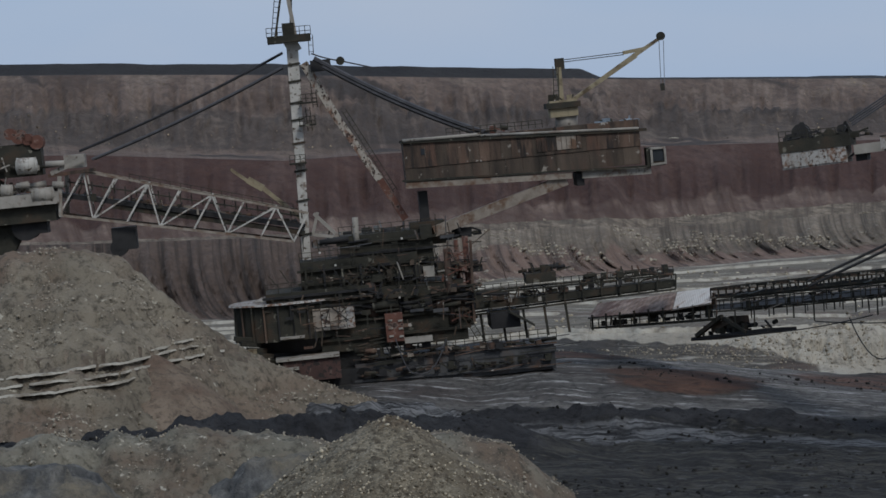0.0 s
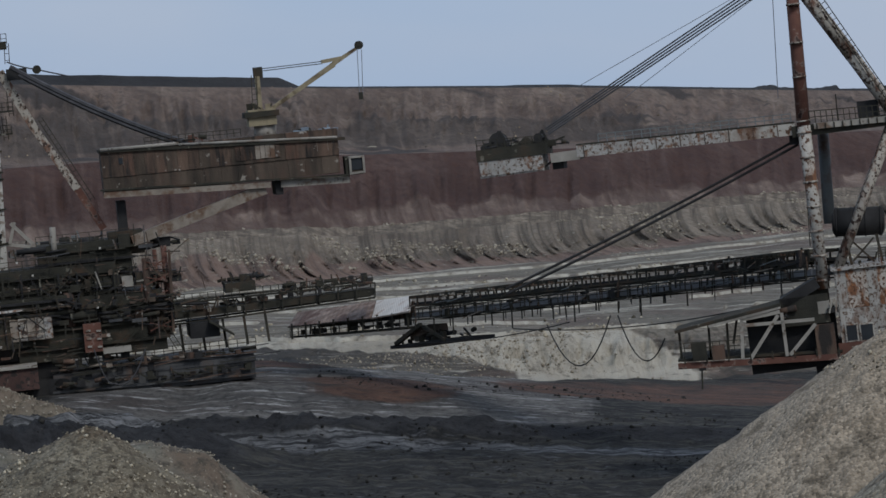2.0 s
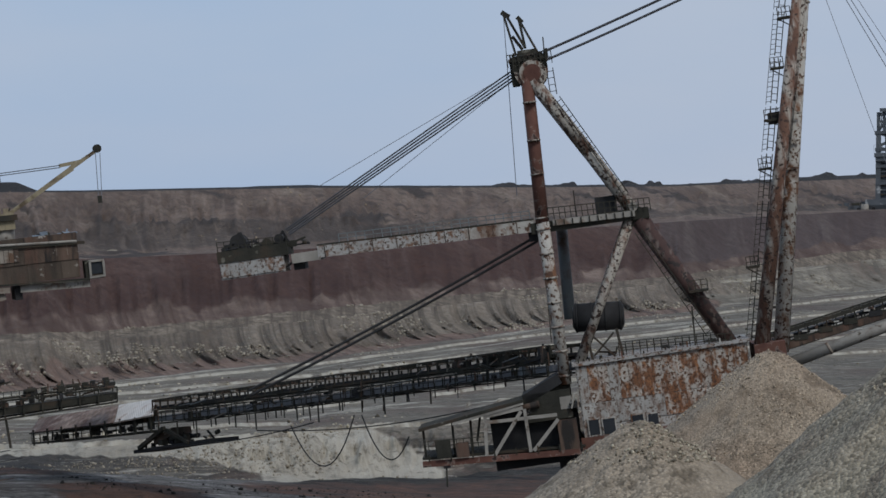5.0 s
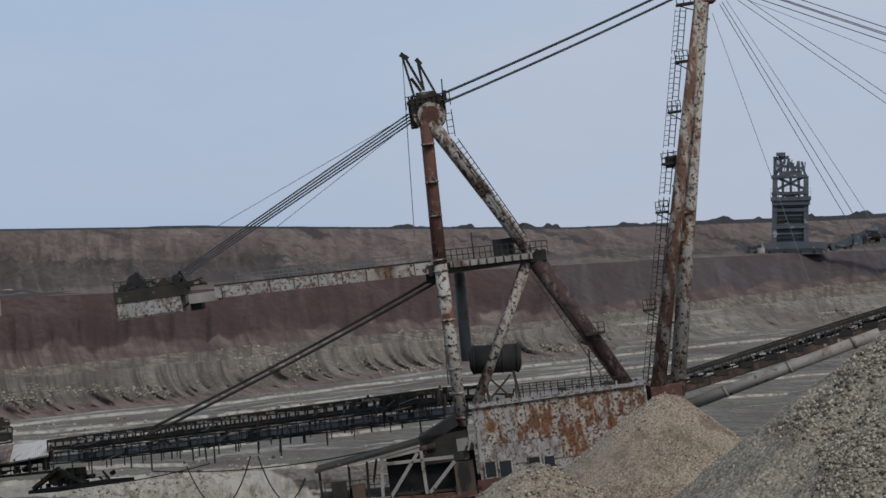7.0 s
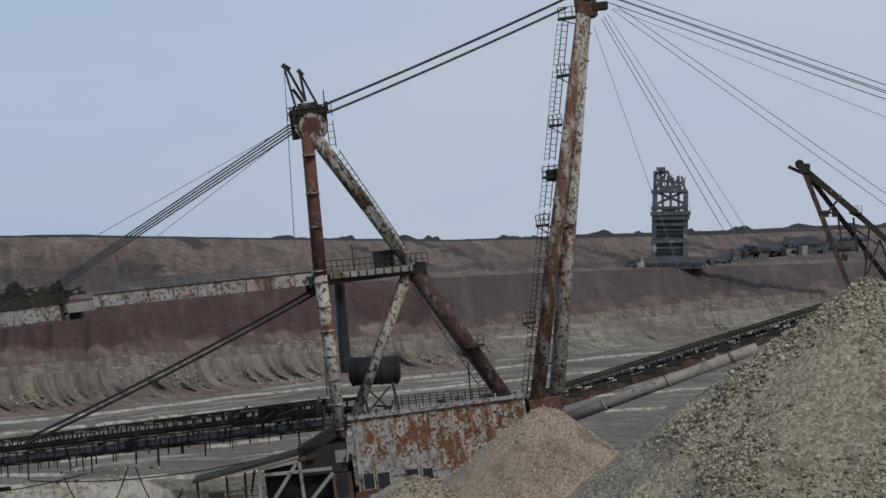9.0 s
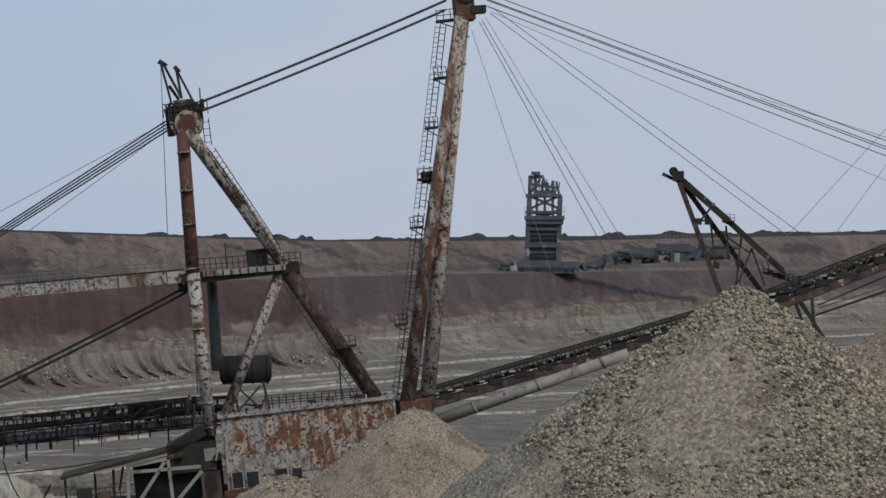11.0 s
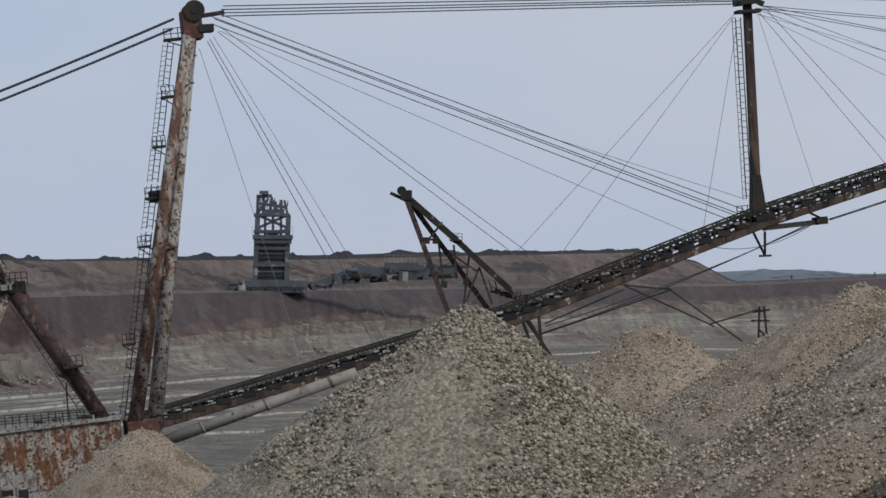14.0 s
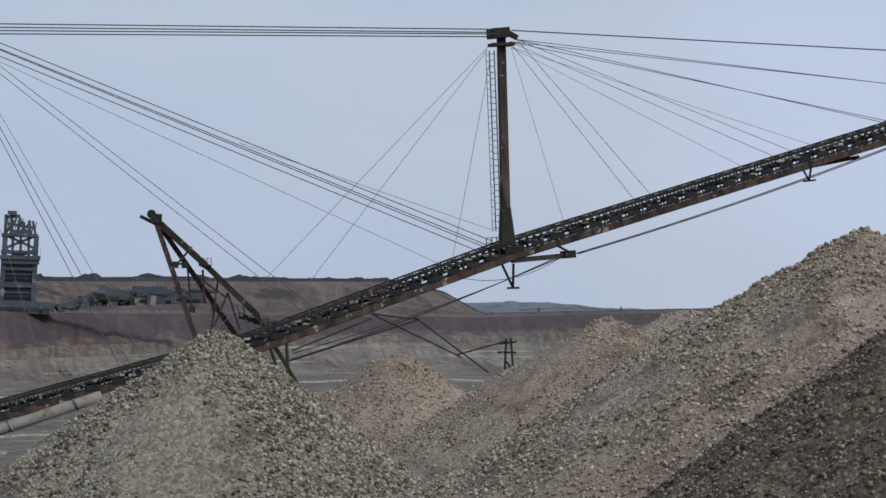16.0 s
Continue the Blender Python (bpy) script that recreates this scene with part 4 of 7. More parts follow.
# ---- small heaps on the rim, pale rubble on the berm ----
for spot, rad in (((14.84, 944.88, 42.41), 5), ((-38.80, 871.14, 41.2), 2.4), ((92.23, 1146.30, 42.6), 6)):
    heap(spot, rad, 0.5, RIM, "dark heap of soil on the rim of the pit", spot[0], 1.0, 0.3, "soil_mound")
for spot, wide in (((-186.36, 627.93, 28.26), 3.2), ((-204.07, 619.24, 28.01), 3.0), ((25.95, 879.62, 30.47), 8.0), ((-186.14, 627.99, 28.09), 2.5), ((-101.51, 682.49, 28.78), 1.2)):
    heap(spot, wide, 0.28, STONE, "patch of pale rubble on the berm", spot[0], 0.6, 0.3, "rubble_heap")


def power_pylon(foot, height, label):
    r = thing("power_pylon", Matrix.Translation(foot), label, "pylon", "power line behind the pit")
    for sx in (-1, 1):
        for sy in (-1, 1):
            bar("leg", (sx * height * 0.09, sy * height * 0.09, 0), (sx * 0.3, sy * 0.3, height), 0.3, FARSTEEL, r)
    for f, w in ((0.7, 0.16), (0.85, 0.12), (0.97, 0.08)):
        bar("cross_arm", (-height * w, 0, height * f), (height * w, 0, height * f), 0.3, FARSTEEL, r)
    for k in range(5):
        a, b = 0.18 * k, 0.18 * (k + 1)
        bar("brace", (-height * 0.09 * (1 - a), -0.3, height * a), (height * 0.09 * (1 - b), -0.3, height * b), 0.2, FARSTEEL, r)


for (x, y, top), ground in (((-457.55, 1428.51, 64.43), 41.0), ((843.77, 2826.76, 53.33), 26.0), ((870.12, 2766.39, 51.96), 26.0), ((931.65, 2799.02, 57.63), 26.0), ((769.98, 2847.74, 48.67), 26.0)):
    power_pylon((x, y, ground - 1), 0.6 * (top - ground) + 1, "thin steel lattice power pylon on the skyline")


# ---- building blocks of the mining machines ----
def slab(name, p, q, y0, y1, mat, parent, label=""):
    """A box whose front face has the corners p and q, from depth y0 to y1."""
    return box(name, (p[0], y0, p[2]), (q[0], y1, q[2]), mat, parent, label)


def panels(name, p, q, y, n, mat, parent, label="", gap=0.06, thick=0.08):
    """Upright sheets side by side on a wall, each a little out of line."""
    x0, x1, z0, z1 = min(p[0], q[0]), max(p[0], q[0]), min(p[2], q[2]), max(p[2], q[2])
    for i in range(n):
        coat = random.choice(mat) if isinstance(mat, tuple) else mat
        a, b = x0 + (x1 - x0) * i / n + gap / 2, x0 + (x1 - x0) * (i + 1) / n - gap / 2
        j = 0.04 * random.random()
        box(name, (a, y - thick - j, z0 + 0.05 * random.random()), (b, y, z1 - 0.05 * random.random()), coat, parent, label)


def truss(parent, a, b, c, d, n, y0, y1, w, mat, chord_mat=None, cross=False, diagonals=True):
    """A lattice girder: top chord a-b and bottom chord c-d in two planes, with posts, diagonals and cross ties, each a bar."""
    cm = chord_mat or mat
    for y in (y0, y1):
        s = lambda p: (p[0], y, p[2])
        bar("top_chord", s(a), s(b), w * 1.3, cm, parent)
        bar("bottom_chord", s(c), s(d), w * 1.4, cm, parent)
        for i in range(n + 1):
            t, u = s(at(a, b, i / n)), s(at(c, d, i / n))
            bar("post", t, u, w, mat, parent)
            if i < n and diagonals:
                t2, u2 = s(at(a, b, (i + 1) / n)), s(at(c, d, (i + 1) / n))
                if i % 2 == 0 or cross:
                    bar("diagonal", t, u2, w * 0.85, mat, parent)
                if i % 2 == 1 or cross:
                    bar("diagonal", u, t2, w * 0.85, mat, parent)
    for i in range(0, n + 1, 2):
        for p, q in ((a, b), (c, d)):
            m = at(p, q, i / n)
            bar("cross_tie", (m[0], y0, m[2]), (m[0], y1, m[2]), w * 0.8, mat, parent)


def drum(name, c, r, y0, y1, mat, parent, label="", n=20):
    """A round drum, wheel or pulley with a raised hub, its axle running across the machine."""
    bm = tube(B(), (c[0], y0, c[2]), (c[0], y1, c[2]), r, n=n)
    tube(bm, (c[0], y0 - 0.12, c[2]), (c[0], y1 + 0.12, c[2]), r * 0.35, n=12)
    for y in (y0, y1):
        tube(bm, (c[0], y - 0.05, c[2]), (c[0], y + 0.05, c[2]), r * 1.1, n=n)
    return part(name, bm, mat, parent, label)


def cylinder_drum(name, p, q, r, mat, parent, label=""):
    """A lying vessel with rims and dished ends."""
    ob = part(name, tube(B(), p, q, r, n=20), mat, parent, label)
    for f in (0.03, 0.35, 0.65, 0.97):
        part("rim", tube(B(), at(p, q, f - 0.015), at(p, q, f + 0.015), r * 1.06, n=20), mat, ob)
    for a, b in ((p, at(p, q, -0.06)), (q, at(p, q, 1.06))):
        part("end_cap", tube(B(), a, b, r, r * 0.6, 20), mat, ob)
    return ob


def clutter(parent, p, q, y0, y1, n, mats, size=(0.3, 1.4), seed=1):
    """Motors, ducts and brackets bolted along a stretch of deck."""
    rnd = random.Random(seed)
    for i in range(n):
        c = at(p, q, rnd.random())
        y = rnd.uniform(y0, y1)
        w, h = rnd.uniform(*size), rnd.uniform(*size)
        k = rnd.random()
        m = rnd.choice(mats)
        if k < 0.4:
            box("motor_box", (c[0] - w / 2, y, c[2] - 0.05), (c[0] + w / 2, y + w, c[2] + h), m, parent)
        elif k < 0.6:
            pipe("duct", (c[0] - w, y, c[2] + h * 0.6), (c[0] + w, y, c[2] + h * 0.6 + rnd.uniform(-0.2, 0.2)), h * 0.3, m, parent)
        elif k < 0.8:
            bar("bracket", (c[0], y, c[2] - 0.05), (c[0] + rnd.uniform(-0.6, 0.6), y, c[2] + h * 1.4), 0.16, m, parent)
        else:
            bar("brace", (c[0] - w, y, c[2] + rnd.random()), (c[0] + w, y, c[2] + rnd.random() * h), 0.18, m, parent)


def prism(name, foot, rx, ry, height, taper, mat, parent, label="", n=28):
    """An oval drum standing on foot, narrowing by taper to its other end."""
    bm = B()
    rings = []
    for z, k in ((0, 1), (height, taper)):
        rings.append([bm.verts.new((foot[0] + rx * k * math.cos(2 * math.pi * i / n), foot[1] + ry * k * math.sin(2 * math.pi * i / n), foot[2] + z)) for i in range(n)])
    bm.faces.new(rings[0][::-1]), bm.faces.new(rings[1])
    for i in range(n):
        bm.faces.new((rings[0][i], rings[0][(i + 1) % n], rings[1][(i + 1) % n], rings[1][i]))
    return part(name, bm, mat, parent, label)


def crawler(parent, x, y, z, length, height, width, mat):
    """A crawler track: rounded belt, shoes and road wheels."""
    t = B()
    block(t, (x - length / 2 + height / 2, y, z), (x + length / 2 - height / 2, y + width, z + height))
    for k in (-1, 1):
        tube(t, (x + k * (length - height) / 2, y, z + height / 2), (x + k * (length - height) / 2, y + width, z + height / 2), height / 2, n=16)
    ob = part("crawler", t, mat, parent)
    for i in range(5):
        cx = x + (i - 2) * (length - height) / 5
        part("road_wheel", tube(B(), (cx, y - 0.15, z + height * 0.4), (cx, y + width + 0.15, z + height * 0.4), height * 0.28, n=14), BLACK, ob)


# ---- the bucket-wheel excavator ----
def excavator():
    r = thing("bucket_wheel_excavator", pose(-95.48, 352.29, 6.34, 0, -4.8, 15.165), "derelict dark rusty excavator with pale mast and lattice boom", "excavator")
    # undercarriage and hull
    slab("hull", (5.33, -6, -0.4), (28.25, -6, -3.21), -6, 6, HULL, r, "long dark riveted hull girder")
    bar("hull_edge", (5.18, -6.3, 0.1), (28.52, -6.3, -0.22), 0.16, BROWNP, r, "", 0.3)
    bar("hull_edge", (5.13, -6.3, -2.37), (27.94, -6.3, -2.76), 0.24, HULL, r, "", 0.3)
    panels("hull_plate", (5.44, -6.1, -0.6), (28.43, -6.1, -1.26), -6.02, 14, HULL, r, "", 0.03)
    for i in range(5):
        p = at((9.33, -6.2, -0.47), (16.46, -6.2, -0.55), i / 4)
        box("hull_opening", off(p, -0.35, -0.12, -0.5), off(p, 0.35, 0.1, 0.5), BLACK, r)
    railing((5.41, -6, 0.44), (28.6, -6, 0.41), r, 1.0, 22)
    crawler(r, (1.46, -5, -1.58)[0], -6.2, (1.34, -5, -2.74)[2] - 0.3, 12, 2.2, 2.6, BLACK)
    crawler(r, (12.45, -5, -2.19)[0], -4.5, (12.35, -5, -3.22)[2] - 0.3, 16, 2.2, 2.6, BLACK)
    crawler(r, (6.06, 5, -2.89)[0], 3.5, (5.91, 5, -4.35)[2] - 0.3, 20, 2.4, 2.6, BLACK)
    clutter(r, (5.94, -6.4, -1.92), (28, -6.4, -2.11), -7.2, -6.2, 50, (DARK, BLACK, BROWNP, DARK), (0.2, 0.9), 42)
    clutter(r, (6.13, -6.4, -0.12), (28.19, -6.4, -0.17), -7.0, -5, 50, (DARK, BLACK, BROWNP, TAN, DARK), (0.2, 0.9), 43)
    for k in range(26):
        p0 = off(at((6.02, -6.8, -1.05), (27.73, -6.8, -1.14), random.random()), 0, 0, random.uniform(-1.6, 1.8))
        bar("side_pipe", p0, off(p0, random.uniform(2, 6), 0, random.uniform(0, 0.5)), 0.09, random.choice((DARK, DARK, BROWNP, BLACK)), r)
    # round slewing house with a pale roof
    c, e = (-8.15, -5, 7.21), (5.95, -5, 3.04)
    mid, half = (c[0] + e[0]) / 2, (e[0] - c[0]) / 2
    prism("slewing_house", (mid, 0, e[2]), half, 6.6, c[2] - e[2], 0.97, DARK, r, "round dark slewing house")
    prism("lower_house", (mid + 1.2, 0, e[2]), half - 0.9, 5.6, -(e[2] - (-8.09, -5, 1.48)[2]), 0.82, BLACK, r)
    for i in range(9):
        a = radians(200 + 14 * i)
        x, y = mid + half * 1.005 * math.cos(a), 6.65 * math.sin(a)
        bar("wall_rib", (x, y, e[2]), (x, y, c[2]), 0.2, random.choice((BLACK, DARK, BROWNP)), r)
    panels("white_sheet", (1.08, -6.2, 6.35), (5.87, -6.2, 3.78), -6.1, 5, (STAINED, TAN, MOTTLE), r, "flaking pale sheet panel")
    prism("house_roof", (mid, 0, c[2]), half + 0.4, 7.1, 0.22, 0.98, STAINED, r, "pale sheet roof with rust stains")
    prism("roof_crown", (mid + 1, 0, c[2] + 0.3), half - 1.5, 4.5, 0.45, 0.8, MOTTLE, r)
    clutter(r, (-7.33, -5, 7.65), (5.91, -5, 7.21), -6, 3, 10, (RUST, BROWNP, DARK), (0.15, 0.5), 3)
    for i in range(6):
        p = at((-8.03, -5.5, 3.86), (-4.82, -5.5, 0.41), i / 5)
        bar("hull_rib", p, off(p, 2.2, 1.0, -0.4), 0.5, DARK, r)
    slab("hull_bow", (-6.94, -4, 1.55), (6.07, -4, -1.09), -4, 5, BLACK, r)
    slab("awning", (-2.81, -7.2, 3.57), (-0.02, -7.2, 3.36), -8.2, -6, PALE, r, "small pale sheet awning")
    slab("shed_roof", (-3.54, -8, 1.22), (3.69, -8, 0.92), -9, -5, PALE, r, "pale flat shed roof")
    slab("shed", (-2.81, -8, 0.92), (3.7, -8, -1.56), -8.6, -5, MAROONP, r)
    slab("step_plate", (-3.76, -8.5, 0.2), (-1.03, -8.5, -0.1), -9.4, -8.4, PALE, r)
    slab("yellow_motor", (-6.79, -6.5, 2.51), (-5.61, -6.5, 1.48), -7, -6, YELLOW, r)
    slab("red_cabinet", (9.23, -6.5, 5.02), (11.24, -6.5, 1.83), -7.6, -5.8, RUST, r, "rust-red steel cabinet with pale marks")
    for i in range(6):
        p = at((9.78, -7.7, 4.39), (10.93, -7.7, 4.27), i % 2)
        box("vent_mark", off(p, -0.25, -0.06, -0.2 - 0.9 * (i // 2)), off(p, 0.25, 0.1, 0.0 - 0.9 * (i // 2)), PALE, r)
    slab("white_shelf", (11.25, -7, 2.06), (14.42, -7, 1.47), -7.4, -5.5, PALE, r, "pale sheet shelf")
    # stacked decks of the superstructure
    tiers = (((-4.01, -5, 8.48), (8.07, -5, 6.08), -5.5, 5.5), ((0.2, -4, 11.64), (13.7, -4, 6.75), -4.2, 4.2), ((1.78, -5, 8.02), (18.64, -5, 1.09), -4.8, 4.8),
             ((5.01, -3, 14.11), (15.67, -3, 9.77), -3, 3), ((13.7, -4, 6.75), (19.49, -4, 2.57), -4, 4))
    for p, q, y0, y1 in tiers:
        slab("deck_house", p, q, y0, y1, DARK, r)
        for k in range(3):
            f = (k + 0.7) / 3.4
            z = p[2] + (q[2] - p[2]) * f
            box("deck_beam", (p[0] - 0.4, y0 - 0.5, z - 0.14), (q[0] + 0.4, y0 + 0.1, z + 0.14), random.choice((DARK, DARK, BLACK)), r)
        railing((p[0], y0, p[2]), (q[0], y0, p[2]), r, 1.1, max(4, int(abs(q[0] - p[0]) / 1.5)))
    for i in range(7):
        p, q = at((0.82, -5, 11.37), (13.4, -5, 10.61), i / 6), at((0.68, -5, 6.83), (13.35, -5, 6.85), i / 6)
        bar("deck_post", p, q, 0.22, random.choice((DARK, BLACK, DARK)), r)
    clutter(r, (2.29, -4, 13.12), (15.31, -4, 13.11), -4, 3, 46, (DARK, BLACK, BLACK, DARK, GREYP), (0.3, 1.7), 5)
    clutter(r, (4.08, -6, 5.25), (20.23, -6, 4.58), -6, -4, 56, (DARK, BLACK, BLACK, DARK, BROWNP), (0.3, 1.8), 6)
    clutter(r, (7.69, -5, 8.72), (20.69, -5, 8.7), -5.5, -3.5, 64, (DARK, BLACK, BLACK, DARK, DARK, PALE), (0.25, 1.5), 7)
    for k in range(36):
        p0 = at((-4.01, -6.2, 8.35), (20.88, -6.2, 11.34), random.random())
        p0 = off(p0, random.uniform(-3, 3), 0, random.uniform(-5, 3))
        q0 = off(p0, random.uniform(-2.5, 2.5), 0, random.choice((0, 0, 1.2, 2.2, -1.6)))
        bar("deck_stay", p0, q0, 0.1, random.choice((DARK, BLACK, DARK, BROWNP)), r)
    for a0, b0 in (((4.98, -5.5, 7.72), (8.55, -5.5, 10.93)), ((12.79, -6.5, 1.8), (16.35, -6.5, 5)), ((19.85, -6.5, 1.08), (17.96, -6.5, 4.84))):
        ladder(a0, b0, r, 0.6, DARK)
    clutter(r, (6.18, -6, 0.36), (16.59, -6, 0.59), -6.8, -6, 26, (DARK, BLACK, BROWNP), (0.3, 1.3), 8)
    clutter(r, (15.93, -3, 12.36), (21.21, -3, 12.81), -3, 2, 18, (DARK, BLACK, BLACK), (0.4, 1.3), 9)
    for i in range(16):
        p = at((-3.61, -5.6, 6.01), (21.05, -5.6, 6.1), random.random())
        pipe("duct", p, off(p, random.uniform(2, 6), 0, random.uniform(-0.6, 0.6)), random.uniform(0.08, 0.2), random.choice((DARK, BLACK, BLACK)), r)
    pipe("red_pipe", (17.08, -5, 11.67), (17.01, -5, 3.08), 0.42, BROWNP, r, "rust-red upright duct")
    pipe("red_pipe", (19.33, -4, 12.84), (19.29, -4, 7.16), 0.35, RUST, r)
    clutter(r, (16.05, -5, 7.87), (19.85, -5, 9.44), -5.6, -4, 30, (BROWNP, RUST, DARK, DARK), (0.2, 0.8), 46)
    for k in range(10):
        p0 = at((16.93, -5.4, 11.71), (16.85, -5.4, 2.93), (k + 0.5) / 10)
        bar("frame_tie", p0, off(p0, 2.4, 0, 0.9 if k % 2 else -0.7), 0.14, random.choice((RUST, BROWNP)), r)
    bar("frame_post", (19.86, -5.4, 12.38), (19.45, -5.4, 2.99), 0.3, BROWNP, r)
    pipe("red_pipe", (18.29, -3, 12.45), (18.2, -3, 7.55), 0.25, RUST, r)
    pipe("brown_pipe", (8.01, -5, 8.69), (8.07, -5, 4.78), 0.55, BROWNP, r)
    slab("lift_tower", (14.62, -1.5, 18.33), (15.66, -1.5, 12.32), -1.5, 1.5, BLACK, r, "black upright lift tower")
    slab("tower_foot", (13.27, -2, 14.88), (17.27, -2, 12.18), -2, 2, DARK, r)
    pipe("flue", (7.04, -3, 16.19), (6.94, -3, 12.61), 0.35, PALE, r)
    clutter(r, (-3.49, -6.6, 7.03), (20.41, -6.6, 6.74), -6.8, -5.6, 70, (DARK, BLACK, OLIVE, BROWNP, BLACK, OLIVE), (0.15, 0.9), 47)
    clutter(r, (0.91, -4.6, 9.06), (15.02, -4.6, 10.43), -5, -4, 60, (DARK, BLACK, OLIVE, OLIVE, TAN), (0.12, 0.7), 48)
    # mast, its head and the raking leg
    top, foot = (1.84, -0, 36.36), (1.06, 0, 11.76)
    mast = bar("mast", foot, top, 0.95, CREAM, r, "tall pale box mast with dark collars", 1.2, 1.35)
    for f in (0.12, 0.28, 0.42, 0.55, 0.66, 0.74, 0.84, 0.92):
        p = at(foot, top, f)
        bar("collar", off(p, 0.02, 0, -0.12), off(p, 0, 0, 0.12), 1.55, DARK, r, "", 1.5)
    bar("mast_neck", (1.37, 0, 37.59), (2.24, 0, 35.8), 1.5, CREAM, r, "", 1.4)
    bar("raking_leg", (2.95, 0, 34.42), (6.26, 0, 27.54), 0.95, MOTTLE, r, "flaking white raking leg", 1.2)
    bar("raking_leg", (6.26, 0, 27.54), (10.38, -0, 20.17), 0.9, MOTTLE, r, "rusty raking leg", 1.1)
    bar("raking_leg", (10.38, -0, 20.17), (12.92, 0, 15.31), 0.8, RUST, r, "", 1.0)
    ladder((7.02, -0, 28.58), (12.07, 0, 18.68), r, 0.5)
    slab("head_platform", (-0.94, -2.6, 37.75), (4.05, -2.6, 36.94), -2.6, 2.6, DARK, r, "dark round head platform")
    railing((-0.95, -2.6, 37.62), (4.11, -2.6, 37.51), r, 1.1, 8)
    bar("head_strut", (-0, 0, 37.59), (1.51, 0, 44.17), 0.25, DARK, r)
    bar("head_strut", (2.31, 0, 37.76), (1.74, -0, 43.82), 0.45, PALE, r)
    bar("head_strut", (1.86, 0, 37.93), (2.45, 0, 44.41), 0.3, DARK, r)
    ladder((-0.13, 1, 37.76), (0.96, 1, 43.94), r, 0.6)
    slab("winch", (0.88, -1, 39.17), (2.29, -1, 37.6), -1, 1, DARK, r)
    ladder((4.06, 0, 37.58), (3.95, 0, 35.24), r, 0.5)
    for p in ((3.01, -1.2, 29.82), (2.62, -1.2, 27.25), (1.07, -1.2, 22.96)):
        box("landing", off(p, -0.9, -0.8, -0.1), off(p, 1.1, 1.6, 0.1), DARK, r)
        railing(off(p, -0.8, -0.8, 0), off(p, 1.0, -0.8, 0), r, 1.0, 3)
    ladder((3.75, 1, 34.49), (3.81, 1, 29.23), r, 0.5)
    ladder((2.9, 1, 29.32), (2.94, 1, 26.55), r, 0.5)
    slab("sheave_frame", (3.69, -1.4, 34.59), (6.04, -1.4, 33.31), -1.4, 1.4, BLACK, r)
    # ropes
    for y in (-2.5, 2.5):
        cable(at((0.67, 0, 35.82), (0.67, 0, 35.82), 0), (-23.78, 0, 26.86), 0.16, r, sag=0.4)
        cable(off((0.5, 0, 34.14), 0, y), off((-22.26, 0, 25.79), 0, y), 0.16, r, sag=0.4)
        cable(off((4.17, 0, 34.82), 0, y), off((23.3, 0, 24.27), 0, y), 0.28, r, sag=0.6)
        cable(off((5.05, 0, 33.82), 0, y), off((21.86, 0, 24.41), 0, y), 0.2, r, sag=0.5)
    cable((3.91, 0, 35.44), (7.2, 0, 34.27), 0.08, r, sag=0.1)
    cable((7.2, 0, 34.27), (10.89, 0, 33.12), 0.08, r)
    drum("pulley", (7.2, 0, 34.27), 0.45, -0.2, 0.2, DARK, r)
    # lattice boom towards the wheel
    truss(r, (-23.37, 0, 24.53), (1.74, 0, 17.22), (-26.6, 0, 19.81), (-0.22, 0, 14.13), 7, -2.6, 2.6, 0.2, CREAM, TAN)
    bar("conveyor", (-26.23, 0, 22.06), (1.26, 0, 15.69), 0.55, BLACK, r, "dark conveyor trough", 3.6)
    bar("conveyor", (-20.56, 0, 20.18), (1.18, 0, 14.91), 0.5, DARK, r, "", 3.2)
    for i in range(22):
        p = at((-25.05, -2, 22.65), (1, -2, 16.44), i / 21)
        bar("idler_frame", off(p, 0, 0, 0.2), off(p, 0, 0, 1.2), 0.14, DARK, r)
    railing((-18.48, 2.4, 22.54), (0.09, 2.4, 17.18), r, 1.1, 16, DARK)
    bar("boom_tie", (2.38, 0, 17.02), (4.91, 0, 14.14), 0.4, PALE, r)
    bar("boom_tie", (2.84, -0, 17.11), (1.98, 0, 14.43), 0.35, PALE, r)
    bar("boom_tie", (1.68, 0, 14.66), (5.03, 0, 13.99), 0.35, PALE, r)
    clutter(r, (-24.98, 0, 21.61), (0.92, 0, 15.59), -2.2, 1.8, 110, (DARK, BLACK, BROWNP, DARK, TAN), (0.15, 0.9), 41)
    bar("walkway", (-25.56, 1.6, 23.47), (1.36, 1.6, 16.68), 0.16, DARK, r, "", 0.9)
    # wheel-head machinery at the boom's end
    bar("head_frame", (-26.1, -3, 24.27), (-26.39, -3, 19.62), 0.45, PALE, r)
    bar("head_frame", (-25.68, 3, 24.57), (-26.08, 3, 19.39), 0.45, PALE, r)
    bar("head_frame", (-27.03, -3, 24.62), (-23, -3, 26.04), 0.5, PALE, r)
    bar("head_frame", (-27.38, -3, 24.4), (-21.86, -3, 24.62), 0.4, BROWNP, r)
    slab("winch_house", (-25.49, -2, 26.53), (-23.18, -2, 25), -2, 2, PALE, r, "pale winch housing")
    slab("machine_deck", (-34.9, -4, 22.58), (-26.34, -4, 21.2), -4, 4, PALE, r)
    slab("gear_house", (-34.49, -2, 28.34), (-28.09, -2, 24.58), -1, 3, DARK, r, "dark gear house")
    slab("under_deck", (-35.07, -3, 21.92), (-26.94, -3, 19.29), -3, 3, DARK, r)
